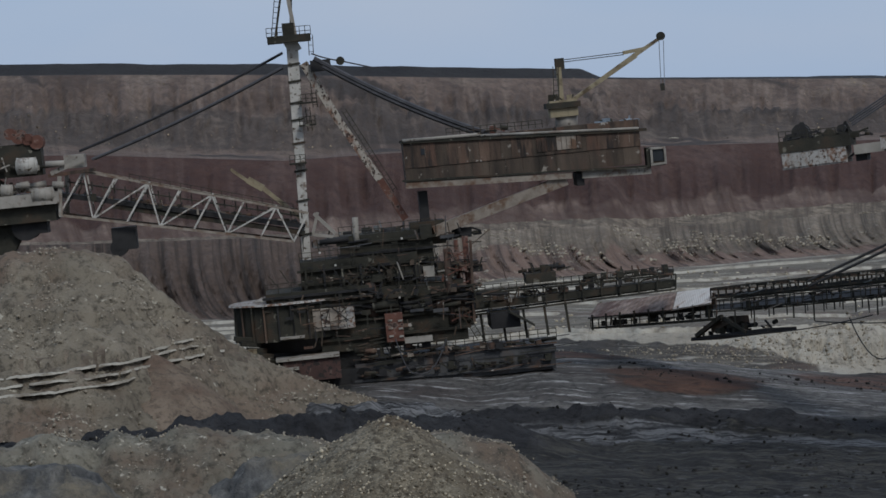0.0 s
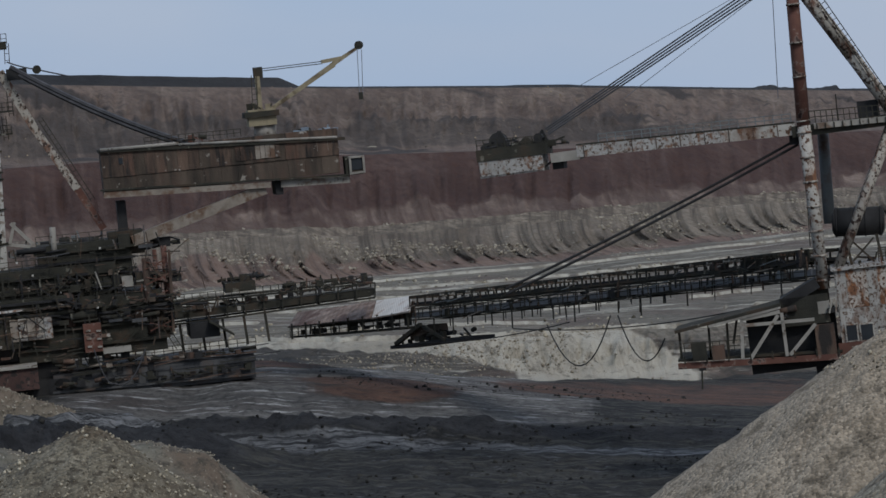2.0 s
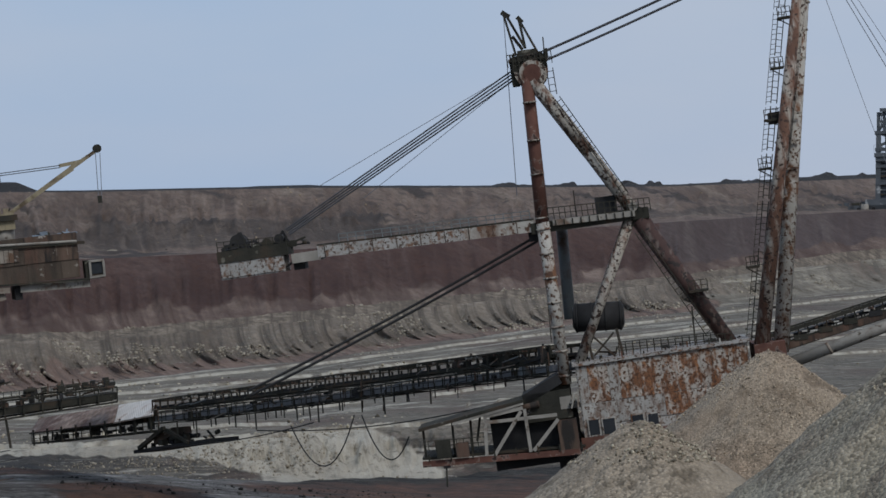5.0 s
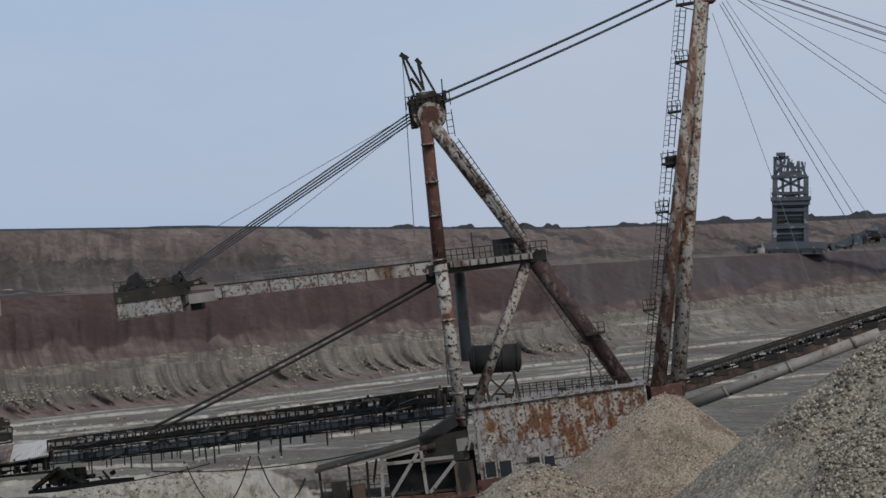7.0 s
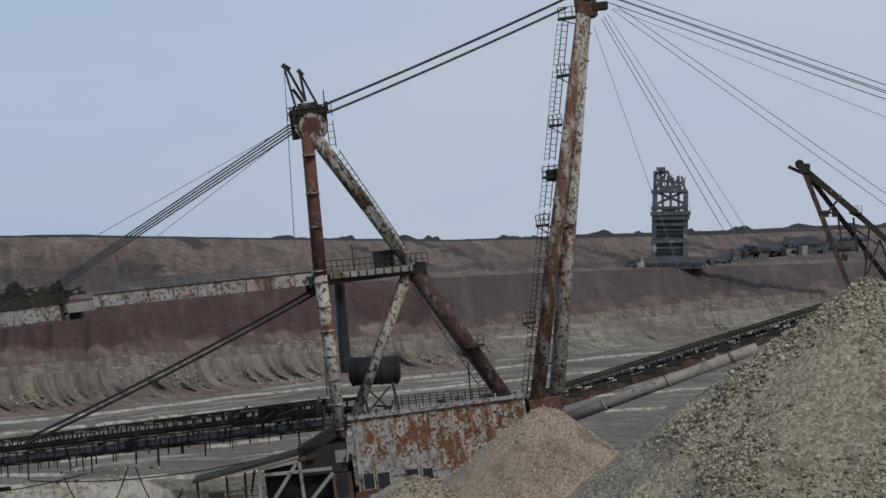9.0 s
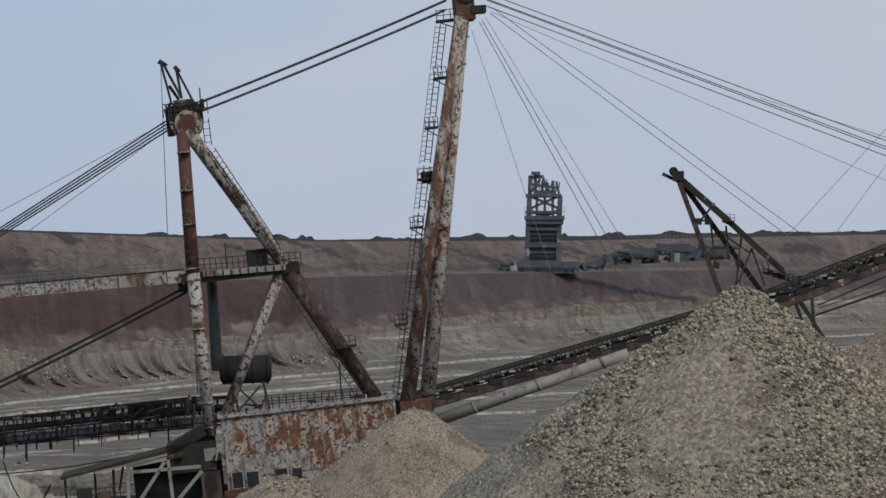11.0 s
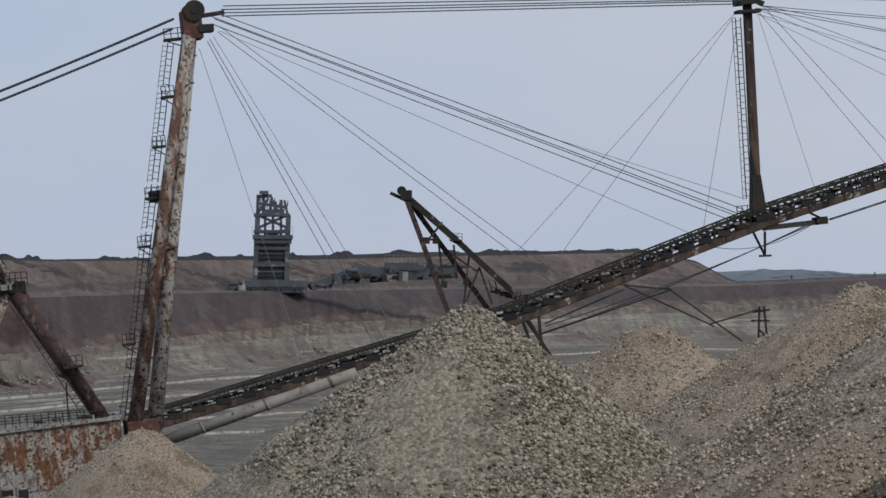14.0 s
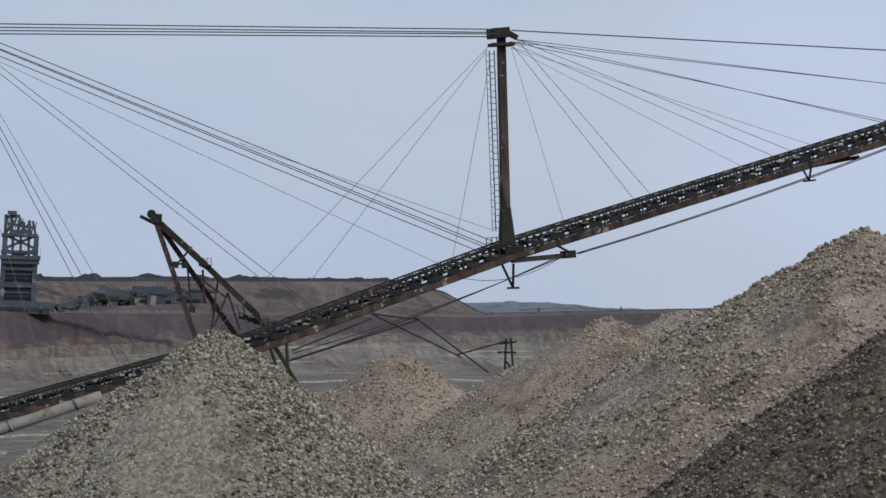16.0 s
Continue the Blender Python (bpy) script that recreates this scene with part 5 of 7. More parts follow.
    cylinder_drum("white_drum", (-30.74, -3.5, 25.84), (-28.55, -3.5, 25.75), 0.95, CREAM, r, "pale round motor housing")
    cylinder_drum("white_drum", (-29.29, -3.5, 22.39), (-26.98, -3.5, 22.29), 0.85, PALE, r)
    cylinder_drum("white_drum", (-32.81, -3.5, 23.26), (-31.54, -3.5, 23.14), 0.7, PALE, r)
    for i in range(4):
        drum("rusty_sheave", at((-31.44, 0, 29.58), (-28.44, 0, 28.37), i / 3), 0.6 + 0.15 * (i % 2), -1.2, 1.2, RUST, r)
    clutter(r, (-34.21, -4, 22.96), (-26.19, -4, 22.61), -4, 0, 26, (PALE, DARK, PALE, BROWNP), (0.3, 1.3), 10)
    clutter(r, (-34.04, -3, 25.52), (-26.34, -3, 25.07), -3.5, 0, 22, (PALE, DARK, DARK, BROWNP), (0.3, 1.2), 11)
    drum("bucket_wheel", (-36.57, 0, 19.83), 5.2, -1.2, 1.2, DARK, r, "dark bucket wheel", 28)
    drum("chute_drum", (-30.61, 0, 18.9), 1.5, -2, 2, BLACK, r)
    slab("chute", (-31.82, -2, 19.87), (-28.13, -2, 17.94), -2, 2, BLACK, r)
    slab("hopper", (-20.95, -2, 17.67), (-18.16, -2, 15.1), -1.8, 1.8, BLACK, r, "black hopper under the boom")
    drum("hopper_drum", (-20.27, -0, 15.36), 0.9, -1.8, 1.8, BLACK, r)
    # small yellow derrick jib behind the boom
    bar("yellow_jib", (-6.75, 4, 22.99), (-4.8, 4, 21.34), 0.38, YELLOW, r, "faded yellow lattice jib")
    bar("yellow_jib", (-4.91, 4, 21.61), (-3.18, 4, 20.38), 0.8, YELLOW, r)
    bar("yellow_jib", (-3.3, 4, 20.52), (1.3, 4, 16.08), 0.5, YELLOW, r)
    # counterweight house
    p, q = (13.31, -3.2, 24.18), (40.54, -3.2, 19.05)
    slab("winch_hall", p, q, -3.2, 3.2, BROWNP, r, "long rusty brown sheet-steel hall")
    panels("hall_sheet", (13.3, -3.3, 24.11), (40.4, -3.3, 19.06), -3.22, 14, OLIVE, r, "", 0.03)
    panels("upper_sheet", (13.31, -3.4, 24.24), (40.59, -3.4, 21.14), -3.34, 22, (BROWNP, BROWNP, OLIVE), r, "", 0.03)
    bar("hall_roof", (13.15, 0, 24.23), (41.4, 0, 22.93), 0.35, DARK, r, "", 7.4)
    pipe("roof_pipe", (13.32, -3.7, 24.38), (22.3, -3.7, 24.26), 0.2, PALE, r, "pale pipe along the roof edge")
    pipe("roof_pipe", (22.29, -3.7, 24.13), (40.49, -3.7, 23.17), 0.15, PALE, r)
    slab("hall_window", (14.8, -3.4, 23.44), (16.58, -3.4, 22.35), -3.42, -3.2, PALE, r)
    slab("window_pane", (15.3, -3.5, 23.27), (15.75, -3.5, 22.57), -3.5, -3.3, GLASS, r)
    slab("hall_window", (37.89, -3.4, 22.97), (40.25, -3.4, 21.69), -3.42, -3.2, PALE, r)
    panels("white_sheet", (28.61, -3.5, 23.24), (33.81, -3.5, 21.55), -3.44, 9, (TAN, BROWNP, BROWNP), r, "patch of flaking white paint")
    bar("sill_beam", (13.21, -3.3, 19.24), (32.35, -3.3, 18.5), 0.7, TAN, r, "rust and cream edge girder", 0.5)
    bar("sill_beam", (12.87, -3.5, 19.8), (41.4, -3.5, 18.71), 0.22, DARK, r, "", 0.4)
    bar("sill_beam", (13.4, 3.3, 19.07), (32.9, 3.3, 18.31), 0.7, TAN, r, "", 0.5)
    bar("tail_beam", (33.57, -2.8, 18.49), (41.56, -2.8, 18.22), 0.9, PALE, r, "pale tail girder", 0.5)
    bar("tail_beam", (34.06, 2.8, 18.34), (42.16, 2.8, 18.06), 0.9, PALE, r, "", 0.5)
    slab("cab", (41.15, -3.4, 20.82), (43.24, -3.4, 18.65), -3.4, -1.0, DARK, r, "dark cab with a pale window frame")
    slab("cab_window", (41.83, -3.5, 20.49), (43.08, -3.5, 19.19), -3.5, -3.3, GLASS, r)
    for a, b in (((41.71, -3.6, 20.7), (41.68, -3.6, 19.01)), ((43.27, -3.6, 20.61), (43.26, -3.6, 19.04)), ((41.58, -3.6, 20.71), (43.35, -3.6, 20.67)), ((41.53, -3.6, 18.83), (43.37, -3.6, 18.9))):
        bar("cab_frame", a, b, 0.25, PALE, r)
    bar("diagonal_beam", (15.95, -2.5, 13.64), (31.72, -2.5, 18.08), 1.2, TAN, r, "broad pale diagonal box girder", 1.2)
    bar("diagonal_beam", (16.13, 2.5, 13.44), (32.13, 2.5, 17.94), 1.25, PALE, r, "", 1.2)
    for i in range(12):
        c2 = at((15.92, -3.2, 13.67), (31.67, -3.2, 18.1), (i + 0.5) / 12)
        bar("stiffener", off(c2, -0.22, 0, -0.58), off(c2, 0.22, 0, 0.58), 0.06, TAN, r)
    slab("roller", (32.96, -2.6, 18.75), (33.8, -2.6, 17.22), -2.6, 2.6, BLACK, r)
    railing((18.42, -3.2, 24.38), (29.52, -3.2, 24.32), r, 0.9, 14)
    clutter(r, (22.05, -2, 24.15), (26, -2, 24.28), -3, 2, 8, (RUST, DARK), (0.3, 0.9), 12)
    clutter(r, (36.12, -2, 23.66), (40.57, -2, 23.48), -3, 2, 16, (TARP, DARK, TARP), (0.4, 1.1), 13)
    # yellow deck crane
    pipe("crane_pedestal", (32.56, 0, 23.88), (32.66, -0, 25.51), 1.3, PALE, r, "pale round crane pedestal")
    slab("crane_house", (30.72, -1.6, 27.21), (33.95, -1.6, 25.32), -1.6, 1.6, YELLOW, r, "faded yellow crane house")
    slab("crane_deck", (30.27, -2, 26.99), (34.28, -2, 26.34), -2, 2, DARK, r)
    slab("crane_mast", (32.01, -0.7, 31.03), (32.53, -0.7, 26.91), -0.7, 0.7, YELLOW, r, "slim yellow crane mast")
    slab("crane_top", (31.9, -0.9, 32.08), (32.96, -0.9, 30.8), -0.5, 0.5, DARK, r)
    ladder((31.87, -1, 31.17), (31.64, -1, 27.45), r, 0.6)
    bar("crane_jib", (33.47, -0, 27.08), (41.37, 0, 31.56), 0.42, YELLOW, r, "yellow lattice crane jib", 0.7, 0.6)
    bar("crane_jib", (41.03, -0, 31.46), (44.52, 0, 33.36), 0.5, YELLOW, r, "", 0.5, 0.35)
    bar("jib_bracket", (39.89, 0, 31.97), (42.56, 0, 32.23), 0.42, YELLOW, r)
    drum("jib_sheave", (44.46, 0, 33.49), 0.45, -0.3, 0.3, DARK, r)
    cable((32.98, -0.4, 31.85), (39.98, -0.4, 32.02), 0.05, r)
    cable((33.02, 0.4, 31.6), (40.04, 0.4, 31.77), 0.05, r)
    cable((44.22, -0, 32.99), (43.99, 0, 27.88), 0.04, r, THINROPE)
    cable((44.74, 0, 32.94), (44.37, 0, 27.71), 0.04, r, THINROPE)
    slab("hook_block", (43.9, -0.3, 28.02), (44.35, -0.3, 27.19), -0.3, 0.3, DARK, r)
    clutter(r, (30.72, -1.6, 27.21), (34.19, -1.6, 27.13), -1.6, 1, 7, (YELLOW, DARK), (0.3, 0.8), 14)
    # discharge conveyor towards the bridge
    truss(r, (19.51, 0, 5.93), (43.34, 0, 5.9), (19.47, 0, 3.56), (43.17, 0, 4.19), 11, -2.2, 2.2, 0.15, DARK, DARK, diagonals=False)
    bar("belt", (19.37, 0, 4.49), (43.24, 0, 4.85), 0.8, DARK, r, "", 3.4)
    clutter(r, (19.83, -2, 4.96), (42.93, -2, 5.51), -2.6, 2, 60, (DARK, BLACK, BROWNP, OLIVE), (0.2, 0.9), 44)
    railing((19.37, -2.4, 5.82), (43.04, -2.4, 5.78), r, 1.1, 26)
    slab("drive_house", (26.01, -2, 7.62), (29.52, -2, 6.54), -2, 2, DARK, r)
    clutter(r, (25.66, -2, 7.39), (30.62, -2, 7.68), -2, 2, 22, (DARK, BLACK, BROWNP), (0.3, 1.0), 15)
    clutter(r, (33.1, -2, 6.11), (42.99, -2, 6.16), -2, 2, 34, (DARK, BLACK, BROWNP), (0.3, 0.9), 16)
    slab("canopy_body", (21.37, -5, 3.68), (24.72, -5, 1.91), -5, 3, BLACK, r)
    bar("canopy", (23.53, -4, 3.79), (26.23, -4, 1.95), 0.2, DARK, r, "dark sloping canopy", 5)
    for i in range(5):
        p = at((20.36, -2, 3.6), (30.26, -2, 3.97), i / 4)
        bar("trestle", p, off(p, 0.2, 0, -3.5), 0.28, DARK, r)
    for i in range(9):
        p = at((20.47, -2.6, 5.07), (29.61, -2.6, 4.53), i / 8)
        if i % 3 == 0:
            box("lamp", off(p, -0.2, -0.3, -0.2), off(p, 0.2, 0, 0.25), PALE, r)
    # broken sheets, conduits, brackets and lamps hung over the decks
    rnd = random.Random(91)
    for k in range(150):
        x, z = rnd.uniform(-3, 21), rnd.uniform(1.5, 13.5)
        if z > 7.5 and not 0 < x < 20:
            continue
        y = -6.9 if z < 7.5 else -4.9
        m = rnd.choice((DARK, BLACK, DARK, OLIVE, HULL, DARK, BLACK, BROWNP))
        kind = rnd.random()
        if kind < 0.12:
            box("hung_sheet", (x, y - 0.05, z), (x + rnd.uniform(0.6, 1.8), y + 0.05, z + rnd.uniform(0.2, 0.5)), m, r)
        elif kind < 0.5:
            bar("conduit", (x, y, z), (x + rnd.uniform(-0.4, 0.4), y, z + rnd.uniform(0.8, 2.6)), rnd.uniform(0.06, 0.16), m, r)
        elif kind < 0.93:
            bar("conduit", (x, y, z), (x + rnd.uniform(1, 3.5), y, z + rnd.uniform(-0.3, 0.3)), rnd.uniform(0.06, 0.14), m, r)
        else:
            box("lamp", (x, y - 0.15, z), (x + 0.22, y + 0.1, z + 0.22), CREAM, r)
    cable((10.19, -8, 2.17), (12.05, -8, -1.9), 0.07, r, sag=1.2)
    cable((12.05, -8, -1.9), (15.94, -8, 1.58), 0.07, r, sag=1.5)
    return r


excavator()


# ---- the spreader: machine house, masts and the long discharge boom ----
def cage_ladder(parent, p, q, dx, y, n):
    """A run of caged ladders beside a mast, with landings between."""
    for i in range(n):
        a, b = at(p, q, i / n), at(p, q, (i + 0.94) / n)
        a, b = off(a, dx, y - a[1]), off(b, dx, y - b[1])
        ladder(a, b, parent, 0.55)
        bm = B()
        for k in range(9):
            c = at(a, b, (k + 0.5) / 9)
            beam(bm, off(c, -0.75, 0, 0), off(c, -0.25, 0, 0), 0.05)
        beam(bm, off(a, -0.75), off(b, -0.75), 0.05)
        part("ladder_cage", bm, DARK, parent)


def landing(parent, c, w=1.5, mat=None):
    box("landing", off(c, -w / 2, -0.9, -0.12), off(c, w / 2, 0.9, 0.1), mat or DARK, parent)
    railing(off(c, -w / 2, -0.9), off(c, w / 2, -0.9), parent, 1.0, 3)
    bar("landing_brace", off(c, w / 2, -0.5, -0.1), off(c, -w / 2 + 0.3, -0.5, -0.1), 0.1, mat or DARK, parent)
    bar("landing_brace", off(c, -w / 2, -0.5, -0.05), off(c, w / 2, -0.5, -0.9), 0.1, mat or DARK, parent)


def spreader():
    r = thing("spreader", pose(-0.76, 300.0, 19.9, 0, -6.6, 0.144), "rusty white spreader with tall masts, stay ropes and a long boom", "spreader")
    # machine house
    p, q = (0.01, -4, 0.09), (16.28, -4, -7.33)
    slab("machine_house", p, (q[0], 0, q[2]), -4, 5, HOUSEPAINT, r, "rust-streaked white sheet-steel machine house")
    left, right, sill = p[0] + 0.1, q[0] - 0.1, q[2] + 1.7
    third, fold = left + 0.3 * (right - left), p[2] - 0.1 - 0.62 * (p[2] - sill)
    panels("wall_sheet", (left, -4, p[2] - 0.1), (third, -4, fold), -4.02, 5, (HOUSEPAINT, RUSTWALL), r, "", 0.03, 0.07)
    panels("wall_sheet", (third, -4, p[2] - 0.1), (right, -4, fold), -4.02, 10, RUSTWALL, r, "rust-eaten wall sheet", 0.03, 0.07)
    panels("wall_sheet", (left, -4, fold), (third + 3, -4, sill), -4.02, 7, HOUSEPAINT, r, "", 0.03, 0.07)
    panels("wall_sheet", (third + 3, -4, fold), (right, -4, sill), -4.02, 8, RUSTWALL, r, "", 0.03, 0.07)
    slab("roof_slab", off(p, -0.25, 0, 0.3), (q[0] + 0.3, 0, p[2]), -4.4, 5.3, STAINED, r, "pale ragged roof edge")
    for a, b in (((0.55, -4.2, -5.1), (1.49, -4.2, -6.51)), ((1.88, -4.2, -5.17), (2.98, -4.2, -6.6)), ((4.65, -4.2, -5.22), (5.69, -4.2, -6.32)), ((6.14, -4.2, -5.31), (7.07, -4.2, -6.4))):
        w = slab("window", off(a, -0.12, 0, 0.12), off(b, 0.12, 0, -0.12), -4.22, -4.0, WHITE, r, "square window in a white frame")
        slab("pane", a, b, -4.26, -4.18, GLASS, w)
    slab("floor_beam", (-0.35, -4.5, -6.67), (16.6, -4.5, -7.87), -4.5, 5, RUST, r)
    for i in range(16):
        c = at(off(p, 0.4, -0.1, 0.3), (q[0] - 0.4, -4.1, p[2] + 0.3), i / 15)
        if i % 4 != 3:
            bar("roof_stub", c, off(c, 0, 0, 0.25 + 0.3 * random.random()), 0.14, random.choice((DARK, WHITE, RUST)), r)
    clutter(r, (1.1, -2, 0.17), (16.67, -2, -0.29), -2, 3, 26, (DARK, BLACK, BROWNP, GREYP), (0.25, 0.9), 21)
    railing((4.34, -3, 0.38), (15.04, -3, -0.03), r, 1.1, 16)
    railing((4.43, 3, 0.35), (15.33, 3, -0.11), r, 1.1, 16)
    # turntable and undercarriage under the house
    z0 = p[2] - 7.5
    pipe("turntable", (8, 0, z0 - 1.5), (8, 0, z0 + 0.8), 6.5, RUST, r, n=28)
    pipe("slewing_column", (8, 0, z0 - 7), (8, 0, z0 - 1.5), 4.5, DARK, r, n=24)
    for x, y in ((2, -7), (14, -7), (2, 4.5), (14, 4.5)):
        crawler(r, x, y, z0 - 10.5 + 0.09 * x, 10, 2.2, 2.5, BLACK)
        bar("leg", (x, y + 1.2, z0 - 8.5), (8, 0, z0 - 4), 1.1, DARK, r)
    # front mast
    pipe("mast_tube", (-0.5, -2.2, 27.62), (-1.03, -3, 13.81), 0.56, RUST, r, "red-rusted mast tube", 0.62, 16)
    pipe("mast_tube", (-1.01, -3, 13.92), (-1.06, -3, -1.48), 0.62, WHITE, r, "mottled white mast tube", 0.56, 16)
    pipe("mast_tube", (-0.54, 2.2, 27.81), (-1.08, 3, 13.79), 0.6, RUST, r, "", 0.65, 16)
    pipe("rear_post", (0.65, 4, 13.28), (0.18, 4, 4.28), 0.55, GREYP, r, "grey-green rear post")
    for f in (0.0, 0.33, 0.62, 1.0):
        c = at((-0.59, -3, 25.29), (-1.01, -3, 14.35), f)
        pipe("flange", off(c, 0, 0, -0.07), off(c, 0, 0, 0.07), 0.66, MOTTLE, r, n=16)
    for i in range(7):
        c = at((-1.04, -3, 13.28), (-1.06, -3, -0.67), i / 6)
        pipe("flange", off(c, 0, 0, -0.1), off(c, 0, 0, 0.1), 0.7, MOTTLE, r, n=16)
    ladder((-0.99, -1, 12.18), (-1.56, -1, 2.53), r, 0.6)
    # mast head
    head = (-0.13, 0, 28.21)
    bm = B()
    tube(bm, off(head, 0.1, -2.4, 0), off(head, 0.1, 2.4, 0), 1.6, n=20)
    part("head_drum", bm, MOTTLE, r, "round rusty head casting")
    part("head_eye", tube(B(), off(head, 0.2, -2.75, -0.2), off(head, 0.2, -2.5, -0.2), 0.85, n=16), RUST, r, "red round bearing cover")
    part("head_ring", tube(B(), off(head, 0.2, -2.68, -0.2), off(head, 0.2, -2.55, -0.2), 1.25, n=18), MOTTLE, r)
    slab("head_frame", (-1.78, -2.4, 29.72), (1.58, -2.4, 28.31), -2.4, 2.4, DARK, r, "dark head platform")
    slab("head_frame", (-1.96, -2, 29.22), (-1.28, -2, 27.08), -2, 2, DARK, r)
    slab("head_winch", (-1.08, -1.5, 30.31), (0.72, -1.5, 29.22), -1.5, 1.5, DARK, r)
    railing((-2.12, -2.6, 28.78), (2.06, -2.6, 28.67), r, 1.2, 8)
    railing((-2.19, 2.6, 29.02), (2.06, 2.6, 28.91), r, 1.2, 8)
    clutter(r, (-1.85, -2, 29.26), (1.81, -2, 29.27), -2.4, 1, 16, (DARK, BLACK, BROWNP), (0.25, 0.9), 22)
    for a, b, w in (((-1.85, -1, 33.9), (-1.24, -1, 29.93), 0.22), ((-1.7, 1, 34.11), (-0.31, 1, 30.67), 0.25), ((-0.48, -1, 33.29), (-0.26, -1, 30.45), 0.25), ((-0.45, 1, 33.29), (0.81, 1, 30.08), 0.22),
                    ((-1.33, 0, 31.83), (-0.54, -0, 30.43), 0.3)):
        bar("derrick_leg", a, b, w, DARK, r)
    bar("derrick_tip", (-2.04, -0, 34.25), (-1.36, 0, 33.68), 0.45, DARK, r)
    bar("derrick_tip", (-0.62, 0, 33.58), (-0.21, -0, 32.99), 0.4, DARK, r)
    ladder((1.73, -1.5, 28.28), (1.77, -1.5, 25.73), r, 0.6)
    bar("antenna", (1.53, -0, 31.35), (1.41, -0, 29.2), 0.12, DARK, r)
    cable((-1.88, -0, 33.85), (-3.1, -0, 16.78), 0.035, r, THINROPE)
    # raking legs behind the mast
    for y in (-2.2, 2.2):
        pipe("raking_tube", off((-0.03, 0, 27.33), 0, y), off((4.24, 0, 19.88), 0, y), 0.62, MOTTLE, r, "mottled rusty raking tube", n=14)
        pipe("raking_tube", off((4.24, 0, 19.88), 0, y), off((7.57, -0, 13.85), 0, y), 0.6, MOTTLE, r, "", n=14)
        pipe("lower_tube", off((8.1, 0, 12.92), 0, y), off((14.83, 0, 0.14), 0, y), 0.85, MAROONP, r, "dark maroon raking tube", 0.7, n=14)
        pipe("stay_tube", off((7.13, 0, 12.94), 0, y), off((0.45, 0, 0.16), 0, y), 0.5, MOTTLE, r, "pale slanting stay tube", 0.45, n=12)
    ladder((2.05, -3, 25.32), (7.13, -3, 15.42), r, 0.5)
    ladder((7.73, -3.2, 11.85), (13.04, -3.2, 1.22), r, 0.7)
    slab("knee_box", (6.95, -2.6, 14.05), (8.35, -2.6, 12.36), -2.6, 2.6, DARK, r)
    drum("knee_pin", (7.62, -0, 14.17), 0.4, -3, 3, PALE, r)
    bar("hanger", (11.71, -3, 4.07), (11.52, -3, 0.23), 0.15, DARK, r)
    landing(r, (12.53, -3, 5.47), 1.8)
    # cross gallery at the mast's knee
    slab("gallery", (-2.19, -3, 13.96), (9, -3, 12.92), -3, 3, DARK, r, "dark gallery deck")
    bar("gallery_beam", (-0.07, -3.2, 13.74), (7.68, -3.2, 13.52), 0.55, PALE, r, "pale gallery girder", 0.4)
    for i in range(10):
        c = at((0.2, -3.45, 13.71), (7.4, -3.45, 13.51), i / 9)
        bar("stiffener", off(c, 0, 0, -0.25), off(c, 0, 0, 0.25), 0.12, DARK, r)
    railing((-0.4, -3.2, 14.05), (9.2, -3.2, 13.64), r, 1.15, 18)
    railing((-0.45, 3.2, 14.03), (9.36, 3.2, 13.62), r, 1.15, 18)
    slab("winch_box", (4.14, -1.5, 15.5), (6.14, -1.5, 13.88), -1.5, 1.5, BLACK, r, "black winch box")
    bar("whip", (2.28, 1, 16.51), (2.19, 1, 13.69), 0.1, DARK, r)
    # counterweight arm
    a, b = (-22.45, -0, 14.24), (-1.88, 0, 13.69)
    for y in (-2.6, 2.6):
        bar("arm_girder", off(a, 0, y), off(at(a, b, 0.68), 0, y), 1.1, STAINED, r, "dirty pale arm girder", 0.5)
        bar("arm_girder", off(at(a, b, 0.68), 0, y), off(b, 0, y), 1.1, WHITE, r, "rust-blotched white arm girder", 0.5)
    for i in range(9):
        c = at(a, b, (i + 0.3) / 9)
        box("girder_joint", off(c, -0.04, -2.9, -0.57), off(c, 0.04, -2.6, 0.57), BROWNP, r)
    bar("arm_deck", off(a, 0, 0, 0.65), off(b, 0, 0, 0.65), 0.15, DARK, r, "", 5.2)
    railing((-20.28, -2.8, 14.85), (-2.13, -2.8, 14.39), r, 0.8, 22, GREYP)
    railing((-20.69, 2.8, 14.85), (-2.21, 2.8, 14.37), r, 0.8, 22, GREYP)
    slab("arm_end", (-24.98, -2.8, 14.4), (-22.22, -2.8, 13.5), -2.8, 2.8, PALE, r, "pale end frame")
    slab("counterweight", (-31.81, -3, 15.12), (-25.71, -3, 12.88), -3, 3, STAINED, r, "rusty boxed counterweight")
    panels("weight_plate", (-31.75, -3.1, 15.06), (-25.74, -3.1, 12.99), -3.02, 7, STAINED, r, "", 0.03)
    slab("weight_rim", (-31.94, -3.2, 15.57), (-25.21, -3.2, 14.43), -3.2, 3.2, DARK, r)
    slab("black_box", (-24.95, -2, 13.95), (-23.9, -2, 12.84), -2, 2, BLACK, r)
    bar("box_brace", (-25.76, -2, 13.19), (-24.52, -2, 13.9), 0.2, BLACK, r)
    drum("rope_wheel", (-29.98, -0, 16.2), 0.75, -1, 1, BLACK, r, "black spoked rope wheel")
    drum("rope_wheel", (-26.06, -0, 16.02), 0.4, -1.4, 1.4, BLACK, r)
    drum("rope_wheel", (-27.25, -0, 15.74), 0.45, -1.4, 1.4, DARK, r)
    railing((-31.81, -3, 15.5), (-25.14, -3, 15.17), r, 1.0, 10)
